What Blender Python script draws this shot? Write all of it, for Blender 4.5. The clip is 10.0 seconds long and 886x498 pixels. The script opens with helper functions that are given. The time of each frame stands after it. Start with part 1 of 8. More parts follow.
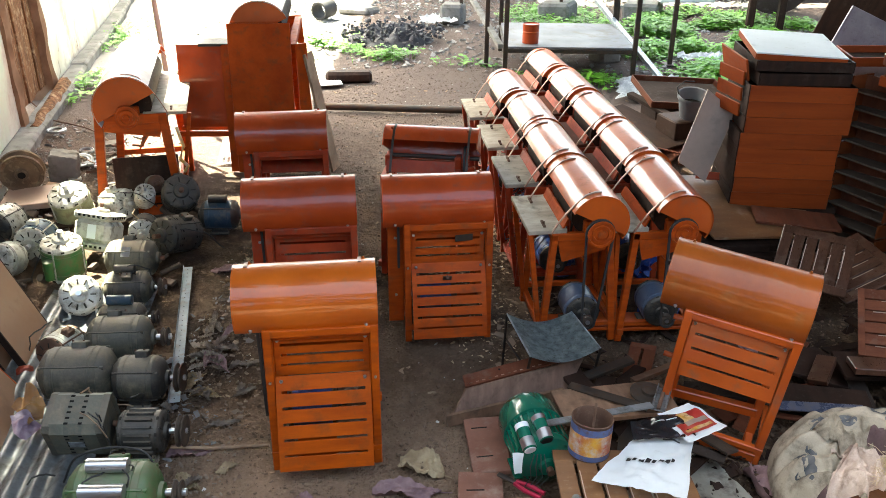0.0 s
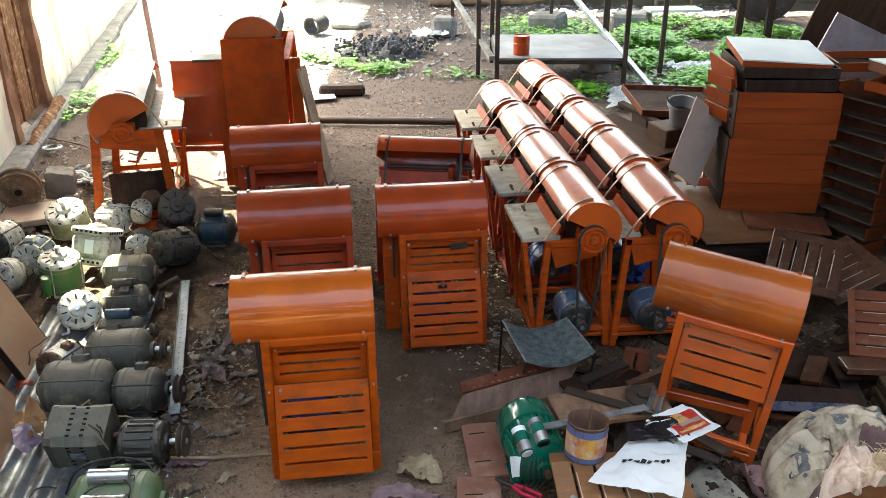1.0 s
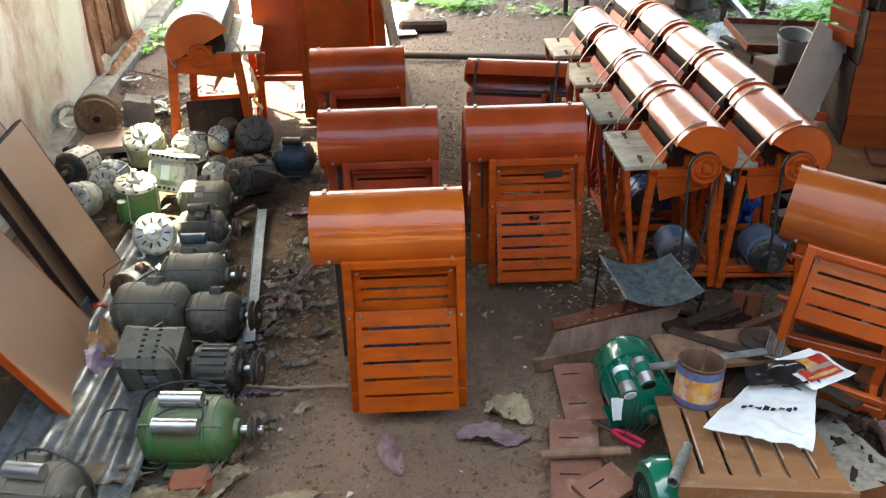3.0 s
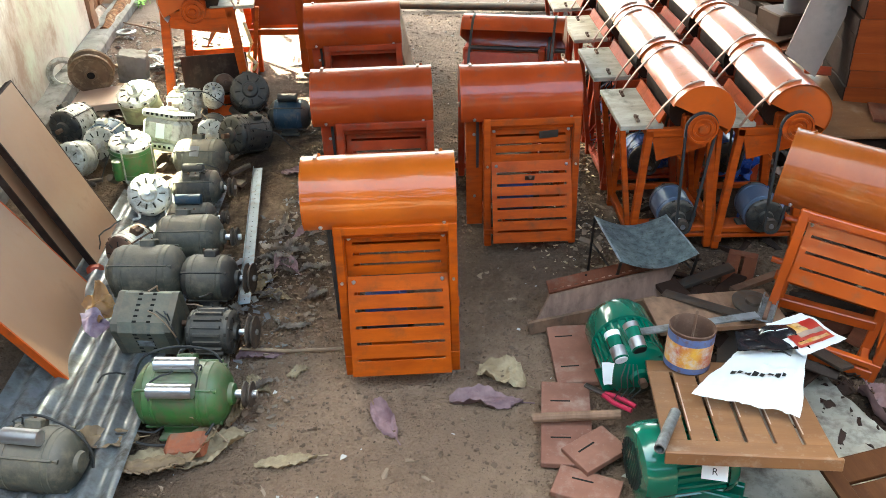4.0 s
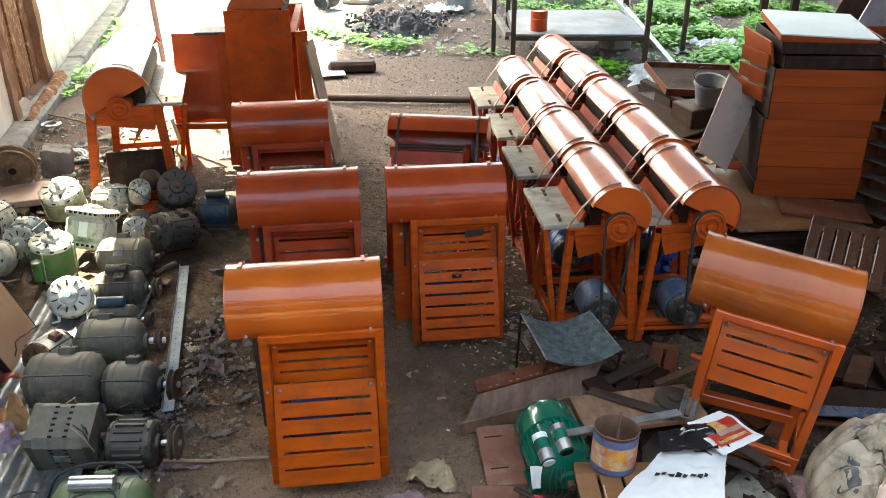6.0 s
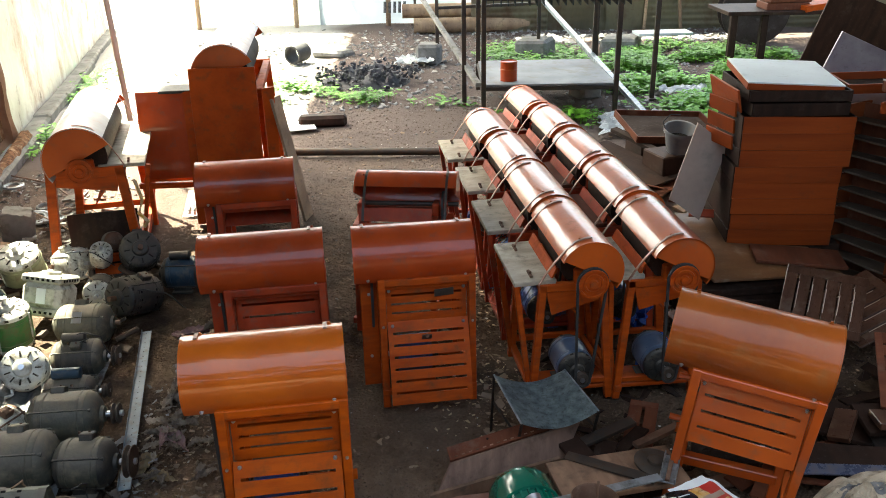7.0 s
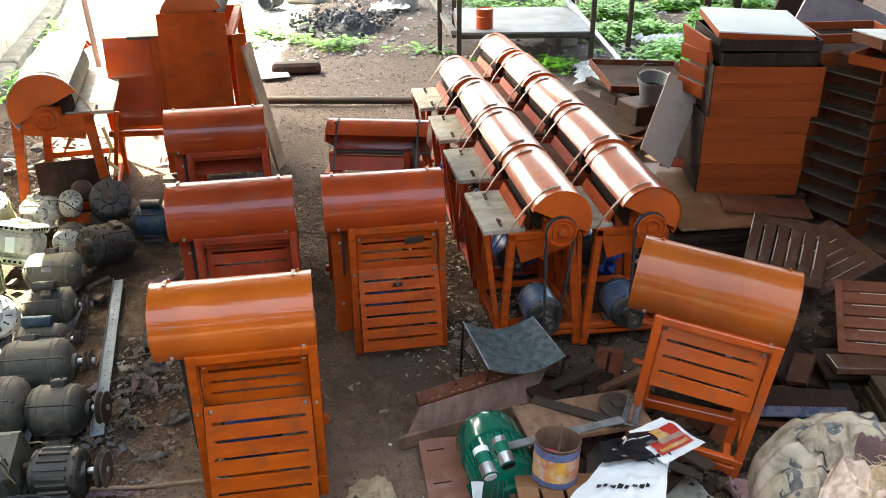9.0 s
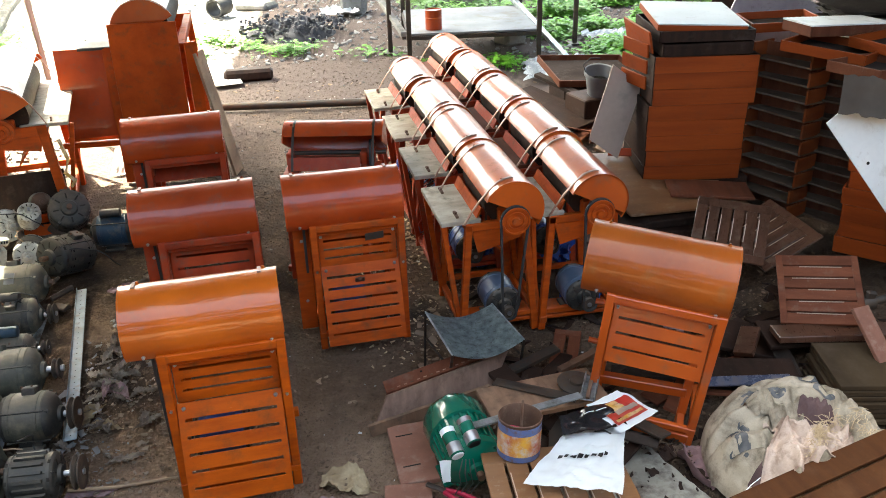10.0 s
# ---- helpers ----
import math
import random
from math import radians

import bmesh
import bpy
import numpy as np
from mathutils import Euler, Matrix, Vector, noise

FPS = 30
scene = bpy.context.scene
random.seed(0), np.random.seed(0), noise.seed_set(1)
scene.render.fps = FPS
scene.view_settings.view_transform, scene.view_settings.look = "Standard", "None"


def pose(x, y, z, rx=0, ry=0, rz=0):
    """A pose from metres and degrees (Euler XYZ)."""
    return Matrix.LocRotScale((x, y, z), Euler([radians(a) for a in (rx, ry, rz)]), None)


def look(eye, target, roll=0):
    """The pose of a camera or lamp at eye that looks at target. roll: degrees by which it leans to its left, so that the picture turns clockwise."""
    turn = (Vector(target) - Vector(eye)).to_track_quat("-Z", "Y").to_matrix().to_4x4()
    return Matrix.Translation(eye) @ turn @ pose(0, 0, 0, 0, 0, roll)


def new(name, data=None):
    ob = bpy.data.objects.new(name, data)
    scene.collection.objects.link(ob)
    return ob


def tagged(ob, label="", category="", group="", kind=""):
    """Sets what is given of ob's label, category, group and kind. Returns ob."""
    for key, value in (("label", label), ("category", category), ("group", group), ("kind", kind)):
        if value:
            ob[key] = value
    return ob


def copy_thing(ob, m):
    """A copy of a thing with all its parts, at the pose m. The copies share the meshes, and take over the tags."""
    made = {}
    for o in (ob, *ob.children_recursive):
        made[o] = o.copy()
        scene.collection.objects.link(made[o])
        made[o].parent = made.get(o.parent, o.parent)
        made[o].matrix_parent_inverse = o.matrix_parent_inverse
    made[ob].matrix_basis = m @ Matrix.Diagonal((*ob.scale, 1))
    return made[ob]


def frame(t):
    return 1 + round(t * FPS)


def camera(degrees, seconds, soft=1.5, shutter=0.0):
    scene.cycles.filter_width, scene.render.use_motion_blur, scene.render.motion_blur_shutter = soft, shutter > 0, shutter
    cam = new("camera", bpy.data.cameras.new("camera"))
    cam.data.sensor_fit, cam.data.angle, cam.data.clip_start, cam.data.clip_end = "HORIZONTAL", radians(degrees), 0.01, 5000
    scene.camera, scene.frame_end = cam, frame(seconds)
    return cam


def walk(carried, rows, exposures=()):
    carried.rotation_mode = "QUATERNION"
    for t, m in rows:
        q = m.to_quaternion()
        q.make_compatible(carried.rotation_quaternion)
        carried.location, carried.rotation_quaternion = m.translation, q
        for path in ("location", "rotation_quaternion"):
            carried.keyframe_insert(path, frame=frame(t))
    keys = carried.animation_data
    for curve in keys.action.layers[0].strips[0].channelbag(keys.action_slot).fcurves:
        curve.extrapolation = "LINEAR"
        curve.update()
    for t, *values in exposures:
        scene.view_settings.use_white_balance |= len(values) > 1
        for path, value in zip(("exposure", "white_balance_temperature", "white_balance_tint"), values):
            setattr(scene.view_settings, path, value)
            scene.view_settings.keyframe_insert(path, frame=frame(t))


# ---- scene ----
cam = camera(56.3, 10.0, soft=0.2, shutter=0.25)
PATH = [
    (0, (0.059, -0.078, 2.266), (0.019, 1.723, 1.396), 0.5),
    (0.5, (0.059, -0.12, 2.273), (-0.003, 1.69, 1.423), -0.2),
    (1, (0.062, -0.13, 2.268), (0.033, 1.684, 1.426), -0.3),
    (1.5, (0.06, -0.068, 2.244), (0.024, 1.774, 1.466), 0.6),
    (2, (0.045, 0.035, 2.152), (-0.04, 1.9, 1.433), 0.2),
    (2.5, (0.028, 0.074, 2.084), (-0.096, 1.904, 1.287), -1.1),
    (3, (-0.036, 0.071, 2.019), (-0.234, 1.829, 1.087), -1.3),
    (3.2, (-0.031, 0.079, 2.032), (-0.257, 1.806, 1.05), -1.7),
    (4.5, (0.021, 0.127, 2.079), (-0.144, 1.823, 1.032), -1.4),
    (5, (0.018, 0.135, 2.099), (-0.081, 1.845, 1.066), -0.7),
    (5.5, (0.023, 0.145, 2.131), (-0.037, 1.903, 1.181), -0.1),
    (6, (0.041, 0.143, 2.176), (-0.014, 1.935, 1.291), -0.2),
    (6.2, (0.032, 0.144, 2.18), (-0.02, 1.95, 1.322), -0.3),
    (7.3, (0.111, 0.351, 2.184), (0.113, 2.193, 1.407), -1.1),
    (7.5, (0.114, 0.393, 2.192), (0.087, 2.224, 1.388), -1.4),
    (8, (0.111, 0.397, 2.155), (0.091, 2.202, 1.296), -0.7),
    (8.5, (0.102, 0.379, 2.148), (0.12, 2.176, 1.27), -0.1),
    (9, (0.129, 0.24, 2.184), (0.172, 2.029, 1.291), -0.3),
    (9.5, (0.125, 0.119, 2.196), (0.217, 1.892, 1.274), -1.7),
    (10, (0.125, 0.109, 2.202), (0.265, 1.894, 1.312), -1.5),
]
EXPOSURES = [(0, 3.66, 6750, -3), (1, 3.60, 6750, -3), (1.5, 3.51, 6780, -3), (2, 3.03, 6800, 0), (2.5, 3.03, 6800, 2), (3, 3.76, 6700, -5), (4.5, 4.32, 6600, -9), (5, 4.36, 6600, -9), (5.5, 4.20, 6650, -7), (6, 3.73, 6700, -5), (7.5, 3.16, 6800, -3), (8.5, 3.73, 6800, -3), (9.5, 3.88, 6800, -3), (10, 3.84, 6800, -3)]
walk(cam, [(t, look(eye, target, roll)) for t, eye, target, roll in PATH], EXPOSURES)

# ---- world, sun, exposure ----
SUN_AZ, SUN_EL = radians(-38), radians(56)     # from the back left, high
world = bpy.data.worlds.new("sky")
scene.world = world
world.use_nodes = True
wn = world.node_tree.nodes
sky = wn.new("ShaderNodeTexSky")
sky.sky_type, sky.sun_disc = "NISHITA", False
sky.sun_elevation, sky.sun_rotation = SUN_EL, SUN_AZ
sky.air_density, sky.dust_density, sky.ozone_density = 0.8, 7.0, 0.4
world.node_tree.links.new(sky.outputs[0], wn["Background"].inputs[0])
wn["Background"].inputs[1].default_value = 0.15
sun_dir = Vector((math.sin(SUN_AZ) * math.cos(SUN_EL), math.cos(SUN_AZ) * math.cos(SUN_EL), math.sin(SUN_EL)))
sun = new("sun", bpy.data.lights.new("sun", "SUN"))
sun.data.energy, sun.data.angle, sun.data.color = 5.0, radians(0.6), (1.0, 0.94, 0.84)
sun.matrix_world = look(sun_dir * 20, (0, 0, 0))


# ---- materials ----
def mat(name, color, color2=None, rough=0.5, metal=0.0, scale=6.0, fine=60.0, bump=0.15, vary=0.12, stretch=(1, 1, 1),
        dirt=None, dirt_amount=0.0, coat=0.0, spec=0.5, coat_rough=0.16, settled=0.0, ripple=0.0):
    """A surface with two scales of variation, an optional layer of dirt in noise patches and a relief."""
    m = bpy.data.materials.new(name)
    m.use_nodes = True
    nt = m.node_tree
    n, ln = nt.nodes, nt.links.new
    bsdf = n["Principled BSDF"]
    co, info, mapping = n.new("ShaderNodeTexCoord"), n.new("ShaderNodeObjectInfo"), n.new("ShaderNodeMapping")
    shift = n.new("ShaderNodeVectorMath")
    shift.operation = "MULTIPLY_ADD"
    comb = n.new("ShaderNodeCombineXYZ")
    for k in range(3):
        ln(info.outputs["Random"], comb.inputs[k])
    ln(comb.outputs[0], shift.inputs[0])
    shift.inputs[1].default_value = (7.0, 13.0, 5.0)
    ln(co.outputs["Object"], shift.inputs[2])
    ln(shift.outputs[0], mapping.inputs[0])
    mapping.inputs["Scale"].default_value = stretch
    big, small = n.new("ShaderNodeTexNoise"), n.new("ShaderNodeTexNoise")
    big.inputs["Scale"].default_value, big.inputs["Detail"].default_value = scale, 5
    small.inputs["Scale"].default_value, small.inputs["Detail"].default_value = fine, 4
    ln(mapping.outputs[0], big.inputs[0])
    ln(mapping.outputs[0], small.inputs[0])
    mix = n.new("ShaderNodeMix")
    mix.data_type = "RGBA"
    color2 = color2 or tuple(c * 0.7 for c in color)
    mix.inputs[6].default_value, mix.inputs[7].default_value = (*color, 1), (*color2, 1)
    ramp = n.new("ShaderNodeMapRange")
    ramp.inputs[1].default_value, ramp.inputs[2].default_value = 0.35, 0.68
    ln(big.outputs[0], ramp.inputs[0])
    ln(ramp.outputs[0], mix.inputs[0])
    hsv = n.new("ShaderNodeHueSaturation")
    add = n.new("ShaderNodeMath")
    add.operation = "MULTIPLY_ADD"
    ln(small.outputs[0], add.inputs[0])
    add.inputs[1].default_value = vary * 2
    rnd = n.new("ShaderNodeMapRange")
    rnd.inputs[3].default_value, rnd.inputs[4].default_value = 1 - vary * 1.8, 1 - vary * 0.2
    ln(info.outputs["Random"], rnd.inputs[0])
    ln(rnd.outputs[0], add.inputs[2])
    ln(add.outputs[0], hsv.inputs["Value"])
    ln(mix.outputs[2], hsv.inputs["Color"])
    out = hsv.outputs[0]
    rough_out = n.new("ShaderNodeMapRange")
    rough_out.inputs[3].default_value, rough_out.inputs[4].default_value = max(rough - 0.12, 0.03), min(rough + 0.14, 1)
    ln(small.outputs[0], rough_out.inputs[0])
    ro = rough_out.outputs[0]
    if dirt:
        dn, dr, dm = n.new("ShaderNodeTexNoise"), n.new("ShaderNodeMapRange"), n.new("ShaderNodeMix")
        dn.inputs["Scale"].default_value, dn.inputs["Detail"].default_value = scale * 2.3, 8
        dn.inputs["Roughness"].default_value = 0.65
        ln(shift.outputs[0], dn.inputs[0])
        dr.inputs[1].default_value, dr.inputs[2].default_value = 0.62 - dirt_amount * 0.4, 0.86 - dirt_amount * 0.4
        sn, sr, sm2 = n.new("ShaderNodeTexNoise"), n.new("ShaderNodeMapRange"), n.new("ShaderNodeMath")
        sn.inputs["Scale"].default_value, sn.inputs["Detail"].default_value = scale * 14, 3
        ln(shift.outputs[0], sn.inputs[0])
        sr.inputs[1].default_value, sr.inputs[2].default_value, sr.inputs[4].default_value = 0.62, 0.76, 0.3
        ln(sn.outputs[0], sr.inputs[0])
        sm2.operation = "MAXIMUM"
        ln(dn.outputs[0], dr.inputs[0])
        ln(dr.outputs[0], sm2.inputs[0])
        ln(sr.outputs[0], sm2.inputs[1])
        dm.data_type = "RGBA"
        dm.inputs[7].default_value = (*dirt, 1)
        ln(sm2.outputs[0], dm.inputs[0])
        ln(out, dm.inputs[6])
        out = dm.outputs[2]
        rm = n.new("ShaderNodeMix")
        ln(dr.outputs[0], rm.inputs[0])
        ln(ro, rm.inputs[2])
        rm.inputs[3].default_value = 0.9
        ro = rm.outputs[0]
    if settled:
        geo, sep, up, lump, sm = (n.new("ShaderNode" + k) for k in ("NewGeometry", "SeparateXYZ", "MapRange", "Math", "Mix"))
        ln(geo.outputs["Normal"], sep.inputs[0])
        ln(sep.outputs[2], up.inputs[0])
        up.inputs[1].default_value, up.inputs[2].default_value, up.inputs[4].default_value = 0.1, 0.95, settled * 1.7
        lump.operation, lump.use_clamp = "MULTIPLY", True
        ln(up.outputs[0], lump.inputs[0])
        ln(big.outputs[0], lump.inputs[1])
        sm.data_type = "RGBA"
        sm.inputs[7].default_value = (0.27, 0.22, 0.16, 1)
        ln(lump.outputs[0], sm.inputs[0])
        ln(out, sm.inputs[6])
        out = sm.outputs[2]
    ln(out, bsdf.inputs["Base Color"])
    ln(ro, bsdf.inputs["Roughness"])
    bsdf.inputs["Metallic"].default_value = metal
    bsdf.inputs["Specular IOR Level"].default_value = spec * (0.2 if rough > 0.78 else 1)
    bsdf.inputs["Coat Weight"].default_value = coat
    bsdf.inputs["Coat Roughness"].default_value = coat_rough
    if bump:
        bp = n.new("ShaderNodeBump")
        bp.inputs["Strength"].default_value, bp.inputs["Distance"].default_value = bump, 0.004
        ln(small.outputs[0], bp.inputs["Height"])
        ln(bp.outputs[0], bsdf.inputs["Normal"])
    if ripple:
        rs, rn, rb = n.new("ShaderNodeMapping"), n.new("ShaderNodeTexNoise"), n.new("ShaderNodeBump")
        rs.inputs["Scale"].default_value = (1, 0.12, 1)
        rn.inputs["Scale"].default_value, rn.inputs["Detail"].default_value, rn.inputs["Roughness"].default_value = 26, 3, 0.55
        rb.inputs["Strength"].default_value, rb.inputs["Distance"].default_value = ripple, 0.01
        ln(shift.outputs[0], rs.inputs[0])
        ln(rs.outputs[0], rn.inputs[0])
        ln(rn.outputs[0], rb.inputs["Height"])
        ln(rb.outputs[0], bsdf.inputs["Coat Normal"])
    return m


DUST = (0.30, 0.24, 0.18)
orange = mat("orange_paint", (0.48, 0.086, 0.010), (0.37, 0.060, 0.008), 0.40, 0, 5, 40, 0.05, 0.1, spec=0.2, coat=0.7, coat_rough=0.13, ripple=0.25, dirt=(0.22, 0.09, 0.04), dirt_amount=0.15)
orange_wood = mat("orange_wood", (0.45, 0.074, 0.008), (0.31, 0.045, 0.006), 0.48, 0, 6, 55, 0.12, 0.12, (1, 1, 6), dirt=(0.16, 0.06, 0.025), dirt_amount=0.24, spec=0.12)
amber = mat("amber_paint", (0.49, 0.103, 0.005), (0.38, 0.072, 0.004), 0.42, 0, 5, 40, 0.05, 0.14, spec=0.2, coat=0.8, coat_rough=0.08, ripple=0.30, dirt=(0.28, 0.11, 0.03), dirt_amount=0.1)
amber_wood = mat("amber_wood", (0.46, 0.082, 0.004), (0.33, 0.053, 0.004), 0.5, 0, 6, 55, 0.1, 0.1, (1, 1, 6), dirt=(0.17, 0.055, 0.015), dirt_amount=0.24, spec=0.12)
tray_brown = mat("tray_brown", (0.30, 0.056, 0.010), (0.215, 0.038, 0.008), 0.5, 0, 3, 50, 0.08, 0.14, (0.4, 1, 5), dirt=(0.16, 0.05, 0.02), dirt_amount=0.08, spec=0.14)
# dark tone keeps bounced light low on walls that are never in view
hidden_wall = mat("dim_hidden_wall", (0.13, 0.105, 0.085), (0.09, 0.07, 0.055), 0.95, 0, 2, 30, 0.4, 0.15)
red_paint = mat("red_oxide_paint", (0.42, 0.057, 0.008), (0.30, 0.037, 0.006), 0.42, 0, 5, 40, 0.06, 0.16, spec=0.2, coat=0.55, coat_rough=0.09, ripple=0.30, dirt=(0.18, 0.07, 0.045), dirt_amount=0.2)
red_frame = mat("red_oxide_frame", (0.38, 0.047, 0.010), (0.25, 0.028, 0.008), 0.5, 0, 8, 60, 0.12, 0.12, dirt=(0.16, 0.09, 0.06), dirt_amount=0.25, spec=0.3)
brown_board = mat("brown_board", (0.140, 0.047, 0.023), (0.092, 0.029, 0.015), 0.55, 0, 4, 45, 0.1, 0.18, (5, 1, 1), dirt=(0.17, 0.11, 0.08), dirt_amount=0.12, spec=0.15)
dark_board = mat("dark_board", (0.034, 0.018, 0.012), (0.019, 0.011, 0.008), 0.6, 0, 4, 45, 0.1, 0.25, (5, 1, 1), dirt=(0.075, 0.056, 0.043), dirt_amount=0.14, spec=0.12)
dull_board = mat("dull_dark_board", (0.058, 0.045, 0.037), (0.036, 0.027, 0.022), 0.85, 0, 4, 45, 0.1, 0.2, dirt=(0.1, 0.085, 0.07), dirt_amount=0.2, spec=0.08)
laminate = mat("tan_laminate", (0.33, 0.18, 0.095), (0.27, 0.14, 0.075), 0.4, 0, 2, 30, 0.04, 0.06, (1, 1, 0.3), dirt=(0.25, 0.16, 0.1), dirt_amount=0.12)
grey_board = mat("pale_board", (0.46, 0.34, 0.265), (0.36, 0.26, 0.20), 0.5, 0, 3, 40, 0.05, 0.08, dirt=(0.3, 0.25, 0.2), dirt_amount=0.15)
white_board = mat("white_sheet", (0.68, 0.70, 0.68), (0.58, 0.60, 0.58), 0.42, 0, 3, 40, 0.04, 0.06, dirt=(0.36, 0.32, 0.26), dirt_amount=0.15)
shelf_wood = mat("dusty_plank", (0.42, 0.36, 0.27), (0.28, 0.23, 0.16), 0.6, 0, 7, 60, 0.2, 0.18, (1, 3, 1), dirt=(0.12, 0.10, 0.07), dirt_amount=0.22)
pale_wood = mat("weathered_wood", (0.32, 0.22, 0.13), (0.19, 0.12, 0.07), 0.75, 0, 5, 60, 0.4, 0.22, (1, 1, 0.2), dirt=(0.10, 0.07, 0.05), dirt_amount=0.2)
dark_steel = mat("dark_steel", (0.05, 0.045, 0.04), (0.08, 0.06, 0.045), 0.5, 0.7, 9, 80, 0.15, 0.15, dirt=(0.13, 0.08, 0.05), dirt_amount=0.3)
rust = mat("rusty_steel", (0.16, 0.085, 0.05), (0.10, 0.05, 0.03), 0.7, 0.35, 9, 80, 0.25, 0.15, dirt=(0.22, 0.15, 0.1), dirt_amount=0.25)
dark_rust = mat("sooty_iron", (0.085, 0.062, 0.045), (0.05, 0.036, 0.027), 0.65, 0.4, 9, 80, 0.25, 0.15, dirt=(0.17, 0.13, 0.09), dirt_amount=0.28)
bright_steel = mat("bright_steel", (0.55, 0.55, 0.55), (0.42, 0.42, 0.43), 0.32, 0.9, 9, 80, 0.06, 0.08)
dusty_orange = mat("dusty_orange_paint", (0.31, 0.072, 0.008), (0.22, 0.048, 0.006), 0.42, 0, 4, 40, 0.05, 0.12, (0.3, 1, 1), spec=0.15, coat=0.40, coat_rough=0.10, ripple=0.30, dirt=(0.24, 0.10, 0.03), dirt_amount=0.14)
grey_plastic = mat("grey_plastic", (0.15, 0.155, 0.16), (0.10, 0.105, 0.11), 0.45, 0, 6, 50, 0.05, 0.1, dirt=(0.2, 0.17, 0.13), dirt_amount=0.2)
rack_top = mat("dusty_grey_sheet", (0.24, 0.245, 0.245), (0.16, 0.165, 0.17), 0.6, 0.0, 3, 40, 0.1, 0.12, dirt=(0.20, 0.17, 0.13), dirt_amount=0.22)
pulley_rust = mat("tan_rust", (0.17, 0.115, 0.065), (0.09, 0.058, 0.034), 0.7, 0.2, 9, 80, 0.25, 0.15, dirt=(0.34, 0.26, 0.17), dirt_amount=0.2)
galv = mat("galvanised_sheet", (0.40, 0.44, 0.43), (0.17, 0.21, 0.22), 0.34, 0.35, 26, 90, 0.08, 0.14, dirt=(0.22, 0.21, 0.19), dirt_amount=0.22)
zinc_dusty = mat("dusty_zinc", (0.30, 0.32, 0.33), (0.17, 0.18, 0.18), 0.36, 0.6, 5, 70, 0.2, 0.2, dirt=(0.10, 0.085, 0.066), dirt_amount=0.46)
pale_zinc = mat("pale_blue_zinc", (0.21, 0.26, 0.29), (0.13, 0.165, 0.185), 0.6, 0.0, 9, 70, 0.1, 0.12, dirt=(0.16, 0.13, 0.10), dirt_amount=0.3)
tan_brown = mat("tan_brown_board", (0.182, 0.088, 0.037), (0.14, 0.064, 0.027), 0.45, 0, 4, 45, 0.1, 0.1, (1, 5, 1), dirt=DUST, dirt_amount=0.12, spec=0.3)
rubber = mat("black_rubber", (0.022, 0.021, 0.02), (0.035, 0.033, 0.03), 0.7, 0, 10, 60, 0.1)
blue_enamel = mat("blue_enamel", (0.02, 0.07, 0.28), (0.015, 0.05, 0.2), 0.35, 0, 8, 60, 0.08, 0.1, dirt=(0.2, 0.2, 0.2), dirt_amount=0.15)
light_blue = mat("grey_blue_enamel", (0.085, 0.115, 0.165), (0.06, 0.085, 0.13), 0.32, 0, 8, 60, 0.02, 0.04, dirt=(0.12, 0.12, 0.12), dirt_amount=0.05)
motor_grey = mat("dusty_grey_enamel", (0.078, 0.076, 0.052), (0.040, 0.039, 0.028), 0.6, 0.05, 8, 70, 0.4, 0.25, dirt=(0.17, 0.14, 0.09), dirt_amount=0.38, settled=0.55)
motor_dark = mat("sooty_cast_iron", (0.030, 0.029, 0.025), (0.018, 0.017, 0.015), 0.6, 0.2, 8, 70, 0.3, 0.2, dirt=(0.11, 0.09, 0.065), dirt_amount=0.3, settled=0.4)
motor_cream = mat("bare_aluminium", (0.60, 0.58, 0.50), (0.40, 0.38, 0.31), 0.5, 0.2, 9, 70, 0.3, 0.15, dirt=(0.17, 0.14, 0.10), dirt_amount=0.34)
motor_green = mat("green_enamel", (0.042, 0.155, 0.030), (0.026, 0.10, 0.022), 0.42, 0, 8, 60, 0.12, 0.18, dirt=(0.12, 0.115, 0.05), dirt_amount=0.44, settled=0.45)
motor_teal = mat("teal_enamel", (0.004, 0.115, 0.068), (0.003, 0.095, 0.055), 0.2, 0, 4, 60, 0.03, 0.05, coat=0.6, coat_rough=0.08)
motor_blue = mat("faded_blue_enamel", (0.018, 0.05, 0.08), (0.012, 0.035, 0.058), 0.45, 0, 8, 60, 0.15, 0.1, dirt=(0.12, 0.11, 0.09), dirt_amount=0.32)
# flat dark tones that stand in for shade inside slots and holes
slot_shade = mat("slot_shade", (0.05, 0.043, 0.034), (0.03, 0.026, 0.02), 0.9, 0, 6, 40, 0.0)
void_dark = mat("dark_inside", (0.012, 0.011, 0.010), (0.02, 0.018, 0.015), 0.9, 0, 6, 40, 0.0)
plaster = mat("old_limewash", (0.80, 0.78, 0.70), (0.60, 0.56, 0.46), 0.9, 0, 1.2, 18, 0.5, 0.1, dirt=(0.30, 0.18, 0.11), dirt_amount=0.24)
mud = mat("mud_brick", (0.26, 0.16, 0.10), (0.15, 0.085, 0.05), 0.95, 0, 4, 30, 0.7, 0.15)
door_wood = mat("rotten_door_wood", (0.20, 0.095, 0.042), (0.075, 0.034, 0.018), 0.85, 0, 6, 40, 0.6, 0.2, (6, 6, 0.5), dirt=(0.42, 0.30, 0.18), dirt_amount=0.28)
concrete = mat("grey_concrete", (0.24, 0.23, 0.21), (0.15, 0.145, 0.13), 0.9, 0, 4, 40, 0.6, 0.15, dirt=(0.10, 0.09, 0.07), dirt_amount=0.3)
